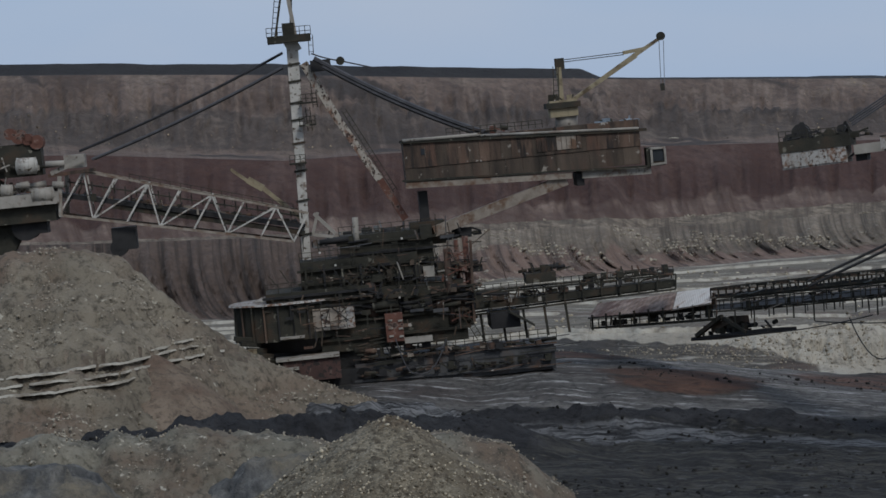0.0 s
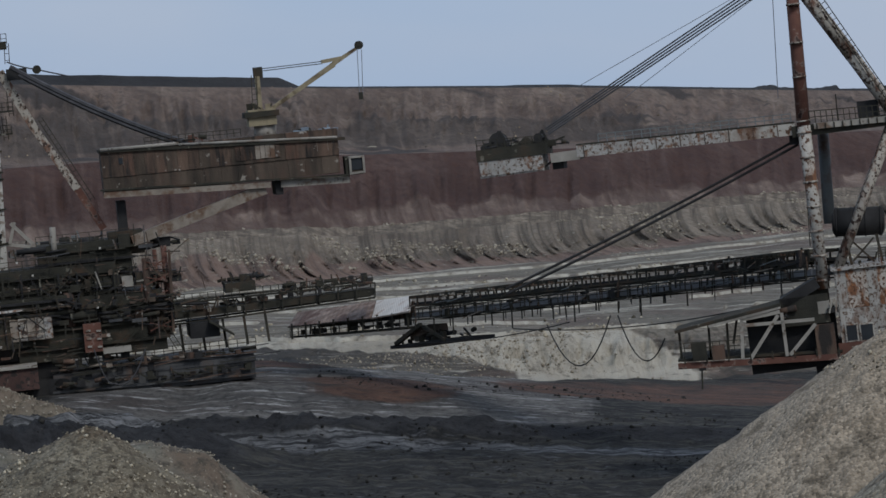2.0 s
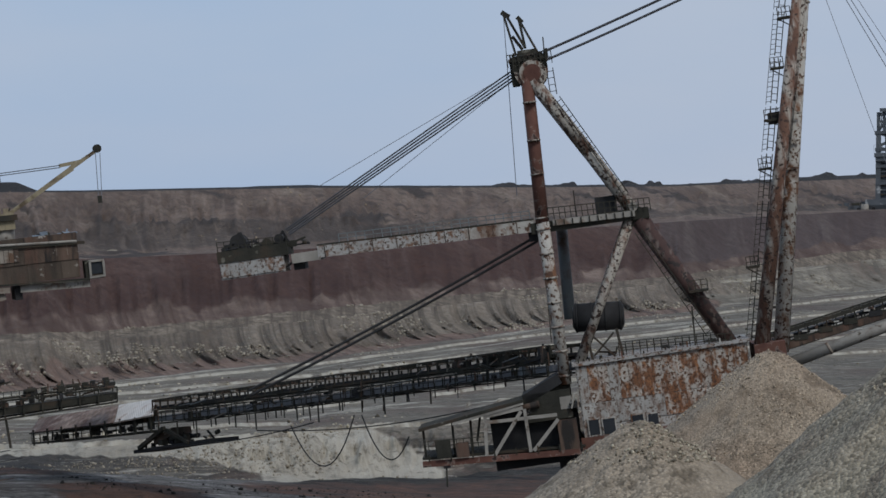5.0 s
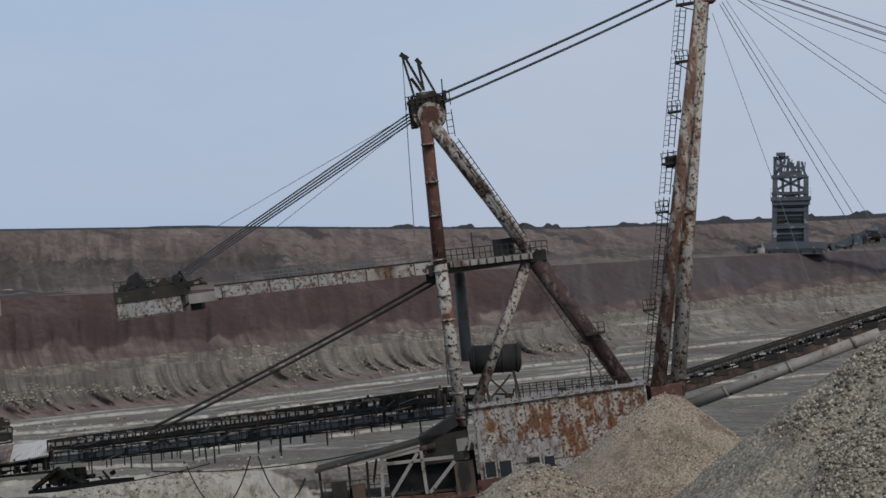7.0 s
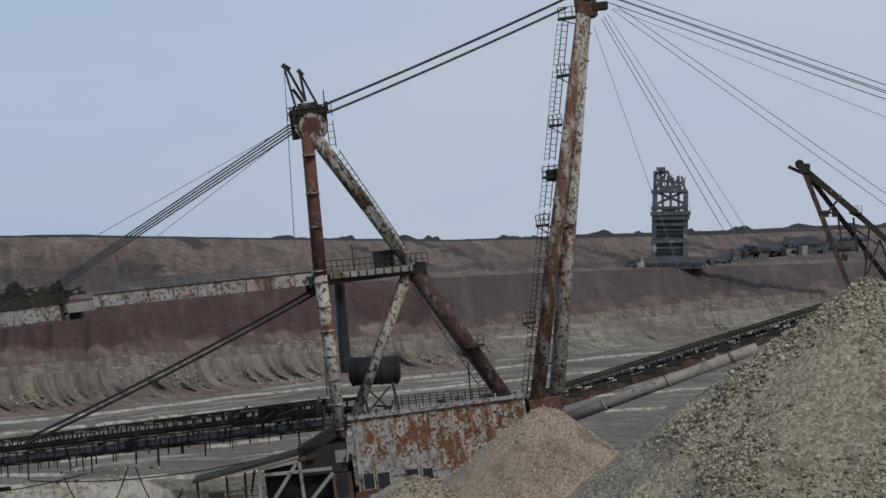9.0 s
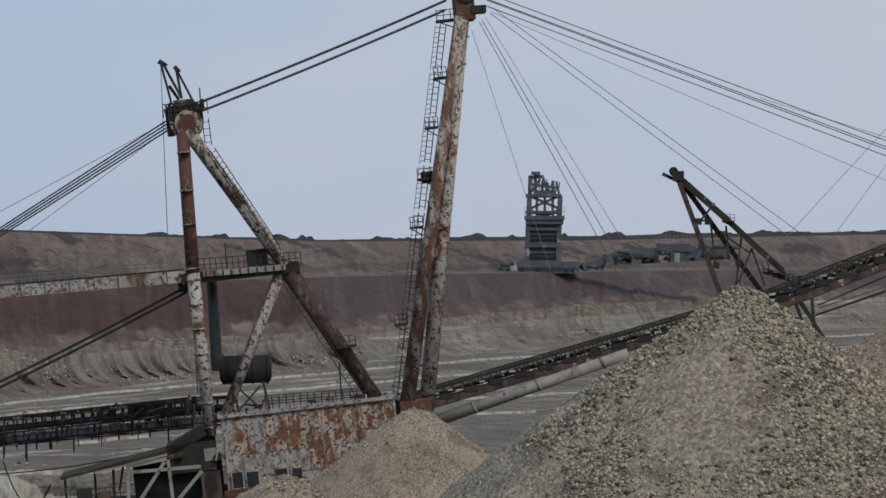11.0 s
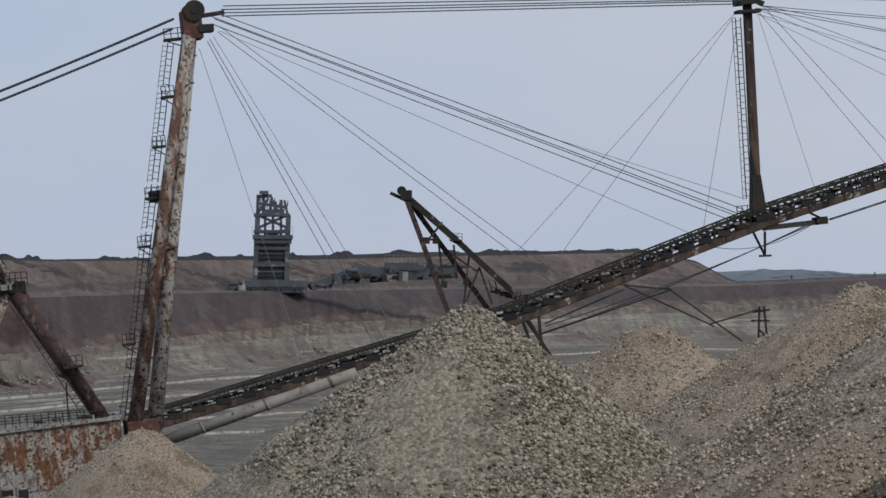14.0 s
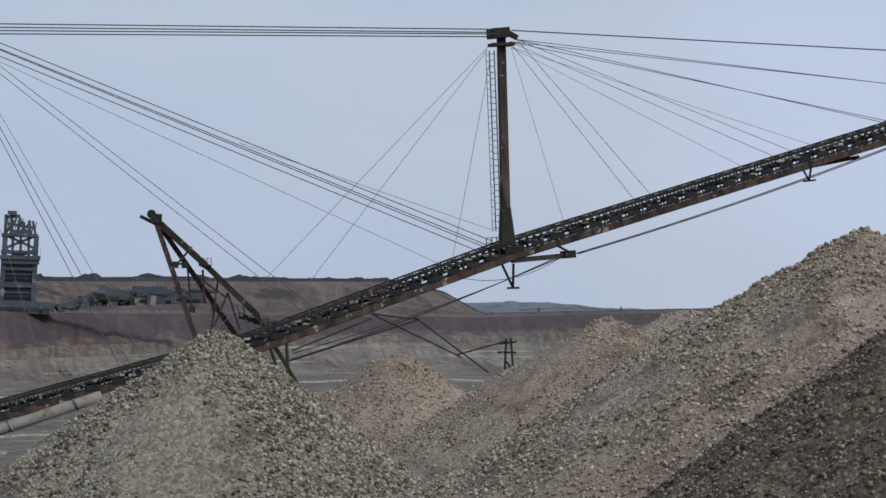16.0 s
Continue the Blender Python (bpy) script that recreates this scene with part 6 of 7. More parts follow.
    clutter(r, (-31.71, -2, 15.47), (-23.61, -2, 15.07), -2.5, 2, 44, (DARK, BLACK), (0.2, 0.75), 23)
    for a, b in (((-30.96, -1, 15.36), (-29.74, -1, 17.16)), ((-28.91, -1, 15.21), (-29.64, -1, 17.15)), ((-26.97, -1, 15.06), (-25.55, -1, 16.72)), ((-24.92, -1, 14.91), (-25.66, -1, 16.74)), ((-31.31, -1, 16.06), (-28.25, -1, 16.1))):
        bar("sheave_stand", a, b, 0.22, BLACK, r)
    # ropes from the head to the arm
    for k, (x, y) in enumerate(((-1.5, 0.0), (-0.5, 0.35), (0.5, 0.7), (1.5, 1.05))):
        cable(off((-1.99, -0, 28.45), 0, x, -0.75 * y), off((-25.25, 0, 16.78), 0, x, -0.5 * y), 0.075, r, name="stay_rope")
    cable((-2.14, 2, 28.45), (-21.8, 2, 20.45), 0.03, r, THINROPE)
    cable((-2.01, 2, 27.77), (-17.68, 2, 18.71), 0.03, r, THINROPE)
    for y in (-1.5, 1.5):
        for dz in (0.0, -0.5):
            cable(off((-1.79, 0, 12.71), 0, y, dz), off((-30.94, -0, 2.15), 0, y, dz), 0.12, r, BLACK, 0.3, "lower_stay")
    slab("stay_anchor", (-2.53, -2, 13.47), (-1.51, -2, 12.26), -2, 2, BLACK, r)
    # water tank on its stand
    cylinder_drum("tank", (0.7, -1, 4.5), (5.08, -1, 4.13), 1.35, BLACK, r, "black cylindrical tank")
    for x in (0, 1):
        for y in (-2, 0.2):
            c = off((1.5, -0, 3.16), 0, y) if x == 0 else off((4.41, -0, 2.99), 0, y)
            bar("tank_leg", c, off(c, 0.3, 0, -2.8), 0.25, DARK, r)
    bar("tank_brace", (1.74, -2, 2.99), (3.93, -2, 0.44), 0.18, DARK, r)
    bar("tank_brace", (4.12, -2, 2.68), (1.97, -2, 0.7), 0.18, DARK, r)
    # open steelwork and hopper below the front mast
    for y in (-5, 4):
        bar("base_girder", off((-15.39, 0, -6.92), 0, y), off((-0.12, -0, -7.81), 0, y), 0.55, RUST, r, "rusty base girder", 0.5)
    bar("base_deck", (-15.37, -0, -6.43), (-0.05, 0, -7.33), 0.2, DARK, r, "", 9.5)
    for i in range(8):
        c = at((-14.7, -5.3, -6.43), (-0.39, -5.3, -7.31), i / 7)
        bar("girder_rib", off(c, 0, 0, -0.3), off(c, 0, 0, 0.4), 0.14, DARK, r)
    for a, b, w in (((-8.57, -5.2, -7), (-5.57, -5.2, -3.26), 0.32), ((-5.22, -5.2, -3.09), (-5.18, -5.2, -7.16), 0.3), ((-8.97, -5.2, -3.14), (-9.31, -5.2, -6.89), 0.3), ((-4.9, -5.2, -7.1), (-2.22, -5.2, -4.49), 0.32),
                    ((-9.15, -5.2, -3.28), (-5.36, -5.2, -2.97), 0.35), ((-8.86, -5.2, -3.85), (-2.27, -5.2, -4.06), 0.3)):
        bar("white_strut", a, b, w, PALE, r, "pale steel strut")
    for a, b in (((-14.97, -4, -3.48), (-15.03, -4, -6.49)), ((-12.17, -4, -3.46), (-12.31, -4, -6.66)), ((-10.42, -4, -3.28), (-10.63, -4, -6.9)), ((-9.44, -4, -3.15), (-10.05, -4, -5.48))):
        bar("shed_post", a, b, 0.22, DARK, r)
    bar("shed_roof", (-15.31, -2, -3.68), (-5.26, -2, -2.32), 0.3, DARK, r, "sloping dark shed roof", 7)
    bar("roof_edge", (-12.12, -5.3, -3.48), (-5.46, -5.3, -2.52), 0.35, PALE, r)
    slab("dark_bay", (-8.65, -3, -3.5), (-0.32, -3, -8.68), -3, 3, BLACK, r, "black plated bay")
    slab("hopper", (-5.28, -4, -1.88), (-0.79, -4, -4.56), -4, 4, DARK, r, "dark hopper housing")
    bar("hopper_chute", (-1.59, -2, -0.8), (-5.05, -2, -2.35), 1.0, BLACK, r, "", 4)
    slab("tower_base", (-2.76, -3, -0.79), (-0.7, -3, -5.02), -3, 3, DARK, r)
    slab("small_box", (-13.92, -5.6, -4.91), (-12.57, -5.6, -6.6), -5.6, -4.4, DARK, r)
    slab("small_box", (-12.07, -5.6, -5.39), (-10.88, -5.6, -6.74), -5.6, -4.4, BROWNP, r)
    slab("crate", (-2.36, -5.2, -4.68), (-0.55, -5.2, -7.62), -5.2, -3, BROWNP, r)
    bar("plumb", (-13.18, -5, -6.99), (-13.42, -5, -9.32), 0.16, DARK, r)
    slab("plumb_head", (-13.49, -5.2, -6.93), (-12.83, -5.2, -7.56), -5.2, -4.8, BLACK, r)
    railing((-14.61, -5.2, -5.81), (-9.3, -5.2, -6.14), r, 1.0, 8)
    clutter(r, (-6.82, -4.5, -3.66), (-0.12, -4.5, -3.66), -4.6, -3, 26, (DARK, BLACK, BROWNP, PALE), (0.3, 1.2), 24)
    slab("column", (-2.71, -2, -7.77), (-0.78, -2, -10.75), -2, 2, BLACK, r)
    # second mast
    top = (27.26, -0, 36.19)
    pipe("mast_leg", (26.74, -2, 35.28), (17.49, -4, -0.9), 0.5, RUSTMAST, r, "rust-red leg of the main mast", 0.72, 16)
    pipe("mast_leg", (27.34, 2, 35.52), (19.43, -2, -1.41), 0.66, WHITE, r, "mottled white leg of the main mast", 0.75, 16)
    pipe("mast_sheath", (26.87, -2, 35), (22.36, -2, 17.17), 0.66, MOTTLE, r, "mottled mast tube", 0.62, 16)
    for i in range(14):
        c = at((26.71, -1, 33.47), (18.57, -1, 0.34), i / 13)
        w = 0.8 + 0.8 * (i / 13)
        bar("mast_tie", off(c, -w, 0, 0), off(c, w, 0, -0.1), 0.2, MOTTLE, r)
    slab("mast_cap", (26.47, -2, 37.73), (28.27, -2, 34.96), -2, 2, RUST, r, "rusty mast cap")
    drum("cap_sheave", (27.64, 0, 37.56), 0.9, -2.2, 2.2, DARK, r)
    bar("cap_arm", (28.02, 0, 37.09), (30.65, 0, 37.25), 0.4, DARK, r)
    bar("cap_arm", (27.9, -1, 35.83), (29.31, -1, 35.79), 0.7, DARK, r, "", 2.4)
    landing(r, (25.54, -1, 35.1), 2.0)
    for c in ((24.25, -1.5, 29.7), (22.91, -1.5, 25.1), (20.46, -1.5, 15.88), (17.96, -2, 6.91)):
        landing(r, c, 1.2)
    landing(r, (22.05, -1.5, 20.34), 2.0)
    slab("winch_box", (21.49, -2.2, 21.03), (22.66, -2.2, 19.93), -2.2, 0, BLACK, r)
    cage_ladder(r, (25.12, -1, 34.72), (17.04, -1, -0.29), 0.0, -1.6, 8)
    slab("mast_shoe", (16.87, -5, -0.25), (19.77, -5, -1.87), -5, 4, RUST, r)
    # forestays between the mast heads
    for y, dz in ((-1.6, 0.0), (-1.0, 0.0), (1.6, -0.7), (1.0, -0.75)):
        cable(off((1.33, -0, 29.86), 0, y, dz), off((25.68, 0, 37.01), 0, y, dz), 0.11, r, sag=0.15, name="head_stay")
    # long boom
    def boom(a, b, n, thick):
        e, g = off(a, 0, 0, -thick), off(b, 0, 0, -thick)
        truss(r, a, b, e, g, int(n * 1.8), -1.7, 1.7, 0.13, DARK, DARK, diagonals=False)
        bar("belt", off(at(a, e, 0.4)), off(at(b, g, 0.4)), 0.35, BLACK, r, "", 2.4)
        bar("side_rail", off(at(a, e, 0.62), 0, -1.7), off(at(b, g, 0.62), 0, -1.7), 0.22, DARK, r)
        bar("belt", off(at(a, e, 0.9)), off(at(b, g, 0.9)), 0.4, BROWNP, r, "", 3.0)
        bar("top_plate", off(a, 0, -1.8, -0.08), off(b, 0, -1.8, -0.08), 0.34, DARK, r, "", 0.2)
        bar("lower_plate", off(e, 0, -1.82, 0.3), off(g, 0, -1.82, 0.3), 0.62, BROWNP, r, "", 0.12)
        m = int((b[0] - a[0]) / 0.85)
        for i in range(m):
            c = at(a, b, (i + random.random()) / m)
            w, h = random.uniform(0.15, 0.75), random.uniform(0.1, 0.28)
            z = random.uniform(-0.95, -0.45)
            box("side_block", off(c, -w / 2, -1.95, z), off(c, w / 2, -1.75, z + h), random.choice((CREAM, PALE, DARK, BLACK, TAN, DARK, BROWNP)), r)
        for i in range(n * 2):
            c = at(a, b, (i + 0.5) / (n * 2))
            bar("idler", off(c, 0, -1.8, -0.6), off(c, 0, 1.8, -0.6), 0.16, random.choice((PALE, DARK, BROWNP, DARK)), r)
            if i % 3 == 0:
                box("side_sheet", off(c, -0.6, -1.95, -1.3), off(c, 0.7, -1.85, -0.75), random.choice((DARK, BLACK)), r)
    boom((18.61, -0, 0.23), (54.13, 0, 6.22), 22, 1.75)
    boom((54.13, 0, 6.22), (80.69, -0, 13.04), 20, 2.0)
    boom((80.69, -0, 13.04), (121.18, 0, 21.36), 30, 2.0)
    boom((121.18, 0, 21.36), (158.66, 0, 30.72), 18, 2.0)
    slab("tip_house", (157.01, -2, 30.95), (159.9, -2, 27.52), -2, 2, DARK, r)
    pipe("water_pipe", (20.15, -2, -2.59), (39.13, -2, 1.69), 0.55, PALE, r, "thick pale pipe under the boom", n=14)
    for i in range(3):
        c = at((20.15, -2, -2.59), (39.13, -2, 1.69), (i + 0.6) / 3)
        pipe("pipe_joint", off(c, -0.12, 0, -0.05), off(c, 0.12, 0, 0.05), 0.62, TAN, r, n=14)
    # boom mast with its ladder
    bar("boom_mast", (81.78, 0, 33.33), (80.63, 0, 15.5), 0.7, BROWNP, r, "slim rusty boom mast", 0.9, 0.8)
    bar("boom_mast", (80.64, 0, 16.17), (80.47, 0, 11.06), 0.8, DARK, r, "", 1.4, 1.7)
    slab("mast_cap", (80.61, -1.2, 33.79), (82.39, -1.2, 32.84), -1.2, 1.2, DARK, r)
    bar("cap_arm", (82.31, 0, 33.39), (83.38, -0, 32.73), 0.5, DARK, r)
    bar("cap_arm", (80.57, 0, 32.22), (82.85, -0, 32.11), 0.3, DARK, r, "", 2)
    ladder((80.52, -0.6, 31.62), (79.6, -0.6, 13.93), r, 0.5)
    bm = B()
    for i in range(26):
        c = at((80.52, -0.6, 31.62), (79.6, -0.6, 13.93), (i + 0.5) / 26)
        beam(bm, off(c, -0.6), off(c, -0.2), 0.05)
    beam(bm, off((80.52, -0.6, 31.62), -0.6), off((79.6, -0.6, 13.93), -0.6), 0.05)
    part("ladder_cage", bm, DARK, r)
    landing(r, (78.75, -1, 12.34), 1.6)
    bar("outrigger", (80.8, -0, 10.91), (86.91, -0, 10.91), 0.5, PALE, r, "pale outrigger tube")
    slab("outrigger_end", (86.1, -1, 11.38), (87.17, -1, 10.65), -1, 1, DARK, r)
    bar("outrigger_brace", (85.21, -0, 12.22), (87.15, 0, 11), 0.2, DARK, r)
    for a in ((79.84, -0, 10.57), (80.72, -1, 10.57), (81.25, 1, 10.54)):
        bar("spur", a, (80.73, -0, 8.24), 0.2, DARK, r)
    bar("spur_foot", (80.21, 0, 8.25), (81.29, 0, 8.18), 0.2, DARK, r, "", 0.8)
    bar("outrigger", (112.13, -0, 17.55), (117.95, -0, 18.17), 0.35, DARK, r)
    bar("outrigger_brace", (115.53, 0, 18.36), (117.82, -0, 18.06), 0.2, DARK, r)
    for a in ((111.82, 0, 17.52), (112.43, -1, 17.66), (113.17, 1, 17.68)):
        bar("spur", a, (112.43, 0, 16.21), 0.16, DARK, r)
    bar("spur_foot", (111.94, 0, 16.2), (113.03, -0, 16.22), 0.18, DARK, r, "", 0.8)
    # stay ropes of the boom
    hx, dx2 = (29.23, -0, 37.23), (83.22, 0, 32.86)
    for dz, y in ((0.0, -1.3), (-0.12, 1.3), (-0.65, -1.3), (-0.75, 1.3)):
        cable(off((30.48, -0, 37.76), 0, y, dz), off((80.9, -0, 33.64), 0, y, dz * 0.7), 0.055, r, name="head_stay")
    for a, f, y in (((29.61, 0, 37.25), (78.73, -0, 12.98), -1.4), ((29.58, 0, 37.03), (78.7, 0, 12.7), 1.4), ((29.54, -0, 36.61), (77.77, 0, 12.53), -1.4), ((29.51, 0, 36.34), (77.73, -0, 12.2), 1.4)):
        cable(off(a, 0, y), off(f, 0, y), 0.045, r, LIGHTROPE, name="boom_stay")
    for f, y in (((60.57, 0, 8), -1.4), ((59.67, -0, 7.94), 1.4)):
        cable(off((29.94, -0, 35.86), 0, y, -0.3 if y > 0 else 0), off(f, 0, y), 0.032, r, LIGHTROPE, name="boom_stay")
    for f, y in (((42.29, -0, 4.22), -1.4), ((41.57, 0, 4.14), 1.4)):
        cable(off((28.85, -0, 34.78), 0, y), off(f, 0, y), 0.035, r, LIGHTROPE, name="boom_stay")
    for a, f in (((27.9, 0, 34.01), (34.28, 0, 3.63)), ((29.36, 0, 35.05), (43.73, 0, 4.71)), ((29.96, -0, 35.54), (74.69, 0, 10.58)), ((54.82, -0, 24.58), (79.36, -0, 13.97)),
                 ((80.29, 0, 31.81), (57.1, -0, 7.02)), ((80.31, 0, 32.03), (49.34, 0, 5.43)), ((80.38, -0, 30.57), (74.75, 0, 11.13))):
        cable(a, f, 0.025, r, THINROPE, name="thin_rope")
    for f, y, q in (((95.54, 0, 15.79), -1.4, 0.028), ((94.47, 0, 15.66), 1.4, 0.028), ((110.53, -0, 19.22), -1.4, 0.028), ((109.42, -0, 18.97), 1.4, 0.028),
                    ((126.07, 0, 19.71), -1.4, 0.036), ((126.13, -0, 20.4), 1.4, 0.036), ((141.82, 0, 21.38), -1.4, 0.036), ((141.87, -0, 21.85), 1.4, 0.036)):
        cable(off((82.93, -0, 32.49), 0, y), off(f, 0, y), q, r, LIGHTROPE, name="boom_stay")
    cable((82.58, -1, 33.44), (148.05, -1, 25.41), 0.06, r, name="head_stay")
    for f in ((86.57, 0, 13.85), (105.56, 0, 18.14), (113.23, 0, 19.69)):
        cable((82.7, -0, 31.84), f, 0.022, r, THINROPE, name="thin_rope")
    # rope under the boom by way of the outriggers
    for y in (-0.8, 0.8):
        cable(off((87.38, 0, 10.98), 0, y), off((118.24, 0, 18.03), 0, y), 0.05, r, sag=0.3, name="under_rope")
        cable(off((118.24, 0, 18.03), 0, y), off((142.09, -0, 24.28), 0, y), 0.05, r, name="under_rope")
        cable(off((86.23, 0, 10.99), 0, y), off((58.06, -0, 3.6), 0, y, -0.4 * y), 0.05, r, sag=0.5, name="under_rope")
    cable((85.92, -0, 10.8), (75.72, -0, 9.63), 0.03, r, THINROPE, sag=1.0, name="thin_rope")
    return r


spreader()


# ---- conveyor bridge between the two machines ----
def bridge():
    r = thing("conveyor_bridge", pose(-25.54, 332.02, 16.01, 0, -4.0, -50.0), "long dark conveyor bridge with railed walkways", "conveyor bridge")
    a, b = off((-34.26, -2, 0.8), 0, 2), off((37.6, -2, 3.12), 0, 2)
    truss(r, a, b, off(a, 0, 0, -1.1), off(b, 0, 0, -1.1), 44, -2.0, 2.0, 0.15, DARK, DARK, diagonals=False)
    truss(r, off(a, 0, 0, -1.4), off(b, 0, 0, -1.4), off(a, 0, 0, -2.7), off(b, 0, 0, -2.7), 30, -2.4, 2.4, 0.09, DARK, DARK, diagonals=False)
    bar("belt", off(a, 0, 0, -0.85), off(b, 0, 0, -0.95), 0.3, BLACK, r, "", 3.0)
    bar("return_belt", off(a, 0, 0, -2.15), off(b, 0, 0, -2.15), 0.62, BELT, r, "grey sagging return belt", 3.6)
    for i in range(80):
        c = at(a, b, (i + 0.5) / 80)
        bar("idler", off(c, 0, -2.15, -0.15), off(c, 0, 2.1, -0.15), 0.22, random.choice((DARK, DARK, BROWNP, PALE)), r)
    railing(off(a, 0, -2.6, -2.5), off(b, 0, -2.6, -2.5), r, 0.9, 40)
    clutter(r, off(at(a, b, 0.1), 0, 0, -2.7), off(at(a, b, 0.7), 0, 0, -2.7), -2.6, 2, 40, (DARK, BLACK, BROWNP), (0.3, 1.2), 31)
    clutter(r, off(at(a, b, 0.78), 0, 0, -1.5), off(b, 0, 0, -1.5), -2.6, 2, 40, (DARK, BLACK, BROWNP), (0.4, 1.6), 32)
    for i in range(10):
        c = off(at(a, b, 0.12 + 0.05 * i), 0, -2.2, -2.6)
        bar("hanger", c, off(c, 0, 0, -1.2), 0.1, DARK, r)
    rnd = random.Random(77)
    for i in range(60):
        c = off(at(a, b, rnd.random()), 0, rnd.choice((-2.5, -2.3, 2.0)), rnd.uniform(-2.6, -0.6))
        bar("hanger", c, off(c, rnd.uniform(-0.2, 0.2), 0, -rnd.uniform(0.4, 1.8)), rnd.uniform(0.06, 0.14), rnd.choice((DARK, BLACK, BROWNP)), r)
    for i in range(46):
        c = off(at(a, b, rnd.random() * 0.94), 0, -2.55, rnd.uniform(-3.1, -0.9))
        bar("side_pipe", c, off(c, rnd.uniform(1, 5), 0, rnd.uniform(0.1, 0.7)), 0.09, rnd.choice((DARK, BLACK, GREYP, TAN)), r)
    clutter(r, off(at(a, b, 0.04), 0, 0, -2.4), off(at(a, b, 0.97), 0, 0, -2.4), -2.7, 2, 90, (DARK, BLACK, DARK, BROWNP, GREYP), (0.15, 0.8), 45)
    # roofed transfer shed at the lower end
    for k, (lo0, lo1, hi0, hi1) in enumerate((((-60.66, -3, -1.96), (-41.26, -3, -1.43), (-65.23, 1, -0.32), (-46.59, 1, 0.51)), ((-40.96, -3.1, -1.37), (-32.55, -3.1, -0.81), (-46.46, 1, 0.57), (-38.66, 1, 0.93)))):
        v, f, n = [], [], 40
        for i in range(n + 1):
            dz = 0.05 if i % 2 else 0.0
            for c in (at(lo0, lo1, i / n), at(hi0, hi1, i / n)):
                v += [off(c, 0, 0, dz), off(c, 0, 0.05, dz - 0.12)]
        for i in range(n):
            a4, b4 = i * 4, i * 4 + 4
            f += [(a4, b4, b4 + 2, a4 + 2), (a4 + 1, a4 + 3, b4 + 3, b4 + 1), (a4, a4 + 1, b4 + 1, b4), (a4 + 2, b4 + 2, b4 + 3, a4 + 3)]
        bar("roof_edge", off(lo0, 0, -0.05, -0.1), off(lo1, 0, -0.05, -0.1), 0.14, TAN if k else DARK, r)
        ob = mesh_ob("shed_roof", v, f, [ZINC if k else TIN], r)
        if k:
            tagged(ob, "pale corrugated shed roof")
    for i in range(9):
        c = at((-59.81, -3, -1.64), (-33.32, -3, -0.86), i / 8)
        bar("shed_post", c, off(c, 0, 0, -1.9), 0.18, DARK, r)
    bar("shed_floor", off((-61.12, -2.5, -3.27), 0, 2.5), off((-33.94, -2.5, -2.67), 0, 2.5), 0.22, DARK, r, "", 5)
    # added dark strip standing in for shade under the eaves; the shed is open
    for i in range(12):
        lo, hi = at((-60.6, 1.2, -2.3), (-38.2, 1.2, -1.6), i / 12), at((-60.6, 1.2, -0.7), (-38.2, 1.2, 0.3), (i + 0.94) / 12)
        box("shed_wall", (lo[0], 1.1, lo[2]), (hi[0], 1.25, hi[2]), rnd.choice((DARK, DARK, BLACK, BROWNP)), r)
    railing((-60.94, -2.6, -3.2), (-33.77, -2.6, -2.61), r, 1.0, 14)
    clutter(r, (-61.14, -2, -3.03), (-35.31, -2, -2.41), -2.5, 1, 26, (DARK, BLACK, BLACK), (0.25, 0.9), 34)
    # hanging cables in loops
    for p, q, s in (((-6.15, -2.5, -3.02), (5.51, -2.5, -2.3), 4.8), ((6.81, -2.5, -2.33), (14.7, -2.5, -4.84), 3.4)):
        cable(p, q, 0.07, r, BLACK, s, "hanging_cable")
    # support carriage
    bar("carriage", off((-39, -2, -4.93), 0, 2), off((-23.05, -2, -4.08), 0, 2), 0.4, BLACK, r, "low black support carriage", 4)
    bar("carriage_house", off((-35.76, -1.2, -3.87), 0, 1.2), off((-31.55, -1.2, -2.8), 0, 1.2), 0.8, OLIVE, r, "", 2.5)
    bar("carriage_arm", (-37.73, -2, -4.56), (-32.17, -2, -2.42), 0.45, DARK, r)
    bar("carriage_arm", (-27.13, -2, -4.25), (-31.71, -2, -2.62), 0.35, DARK, r)
    clutter(r, (-37.98, -2, -4.56), (-24.18, -2, -3.81), -2.2, 1, 24, (DARK, BLACK, BLACK), (0.25, 0.9), 33)
    for i in range(14):
        c = off(at(a, b, 0.02 + 0.055 * i), 0, -2.3, -2.7)
        bar("hanger_frame", c, off(c, 0, 0, -1.0 - 0.5 * (i % 3)), 0.12, DARK, r)
    cable((-12.96, -2.3, -3.29), (26.96, -2.3, -2.32), 0.06, r, BLACK, 0.8, "slack_cable")
    cable((-33.83, -2.3, -4.49), (-2.2, -2.3, -2.82), 0.06, r, BLACK, 0.6, "slack_cable")
    return r


bridge()


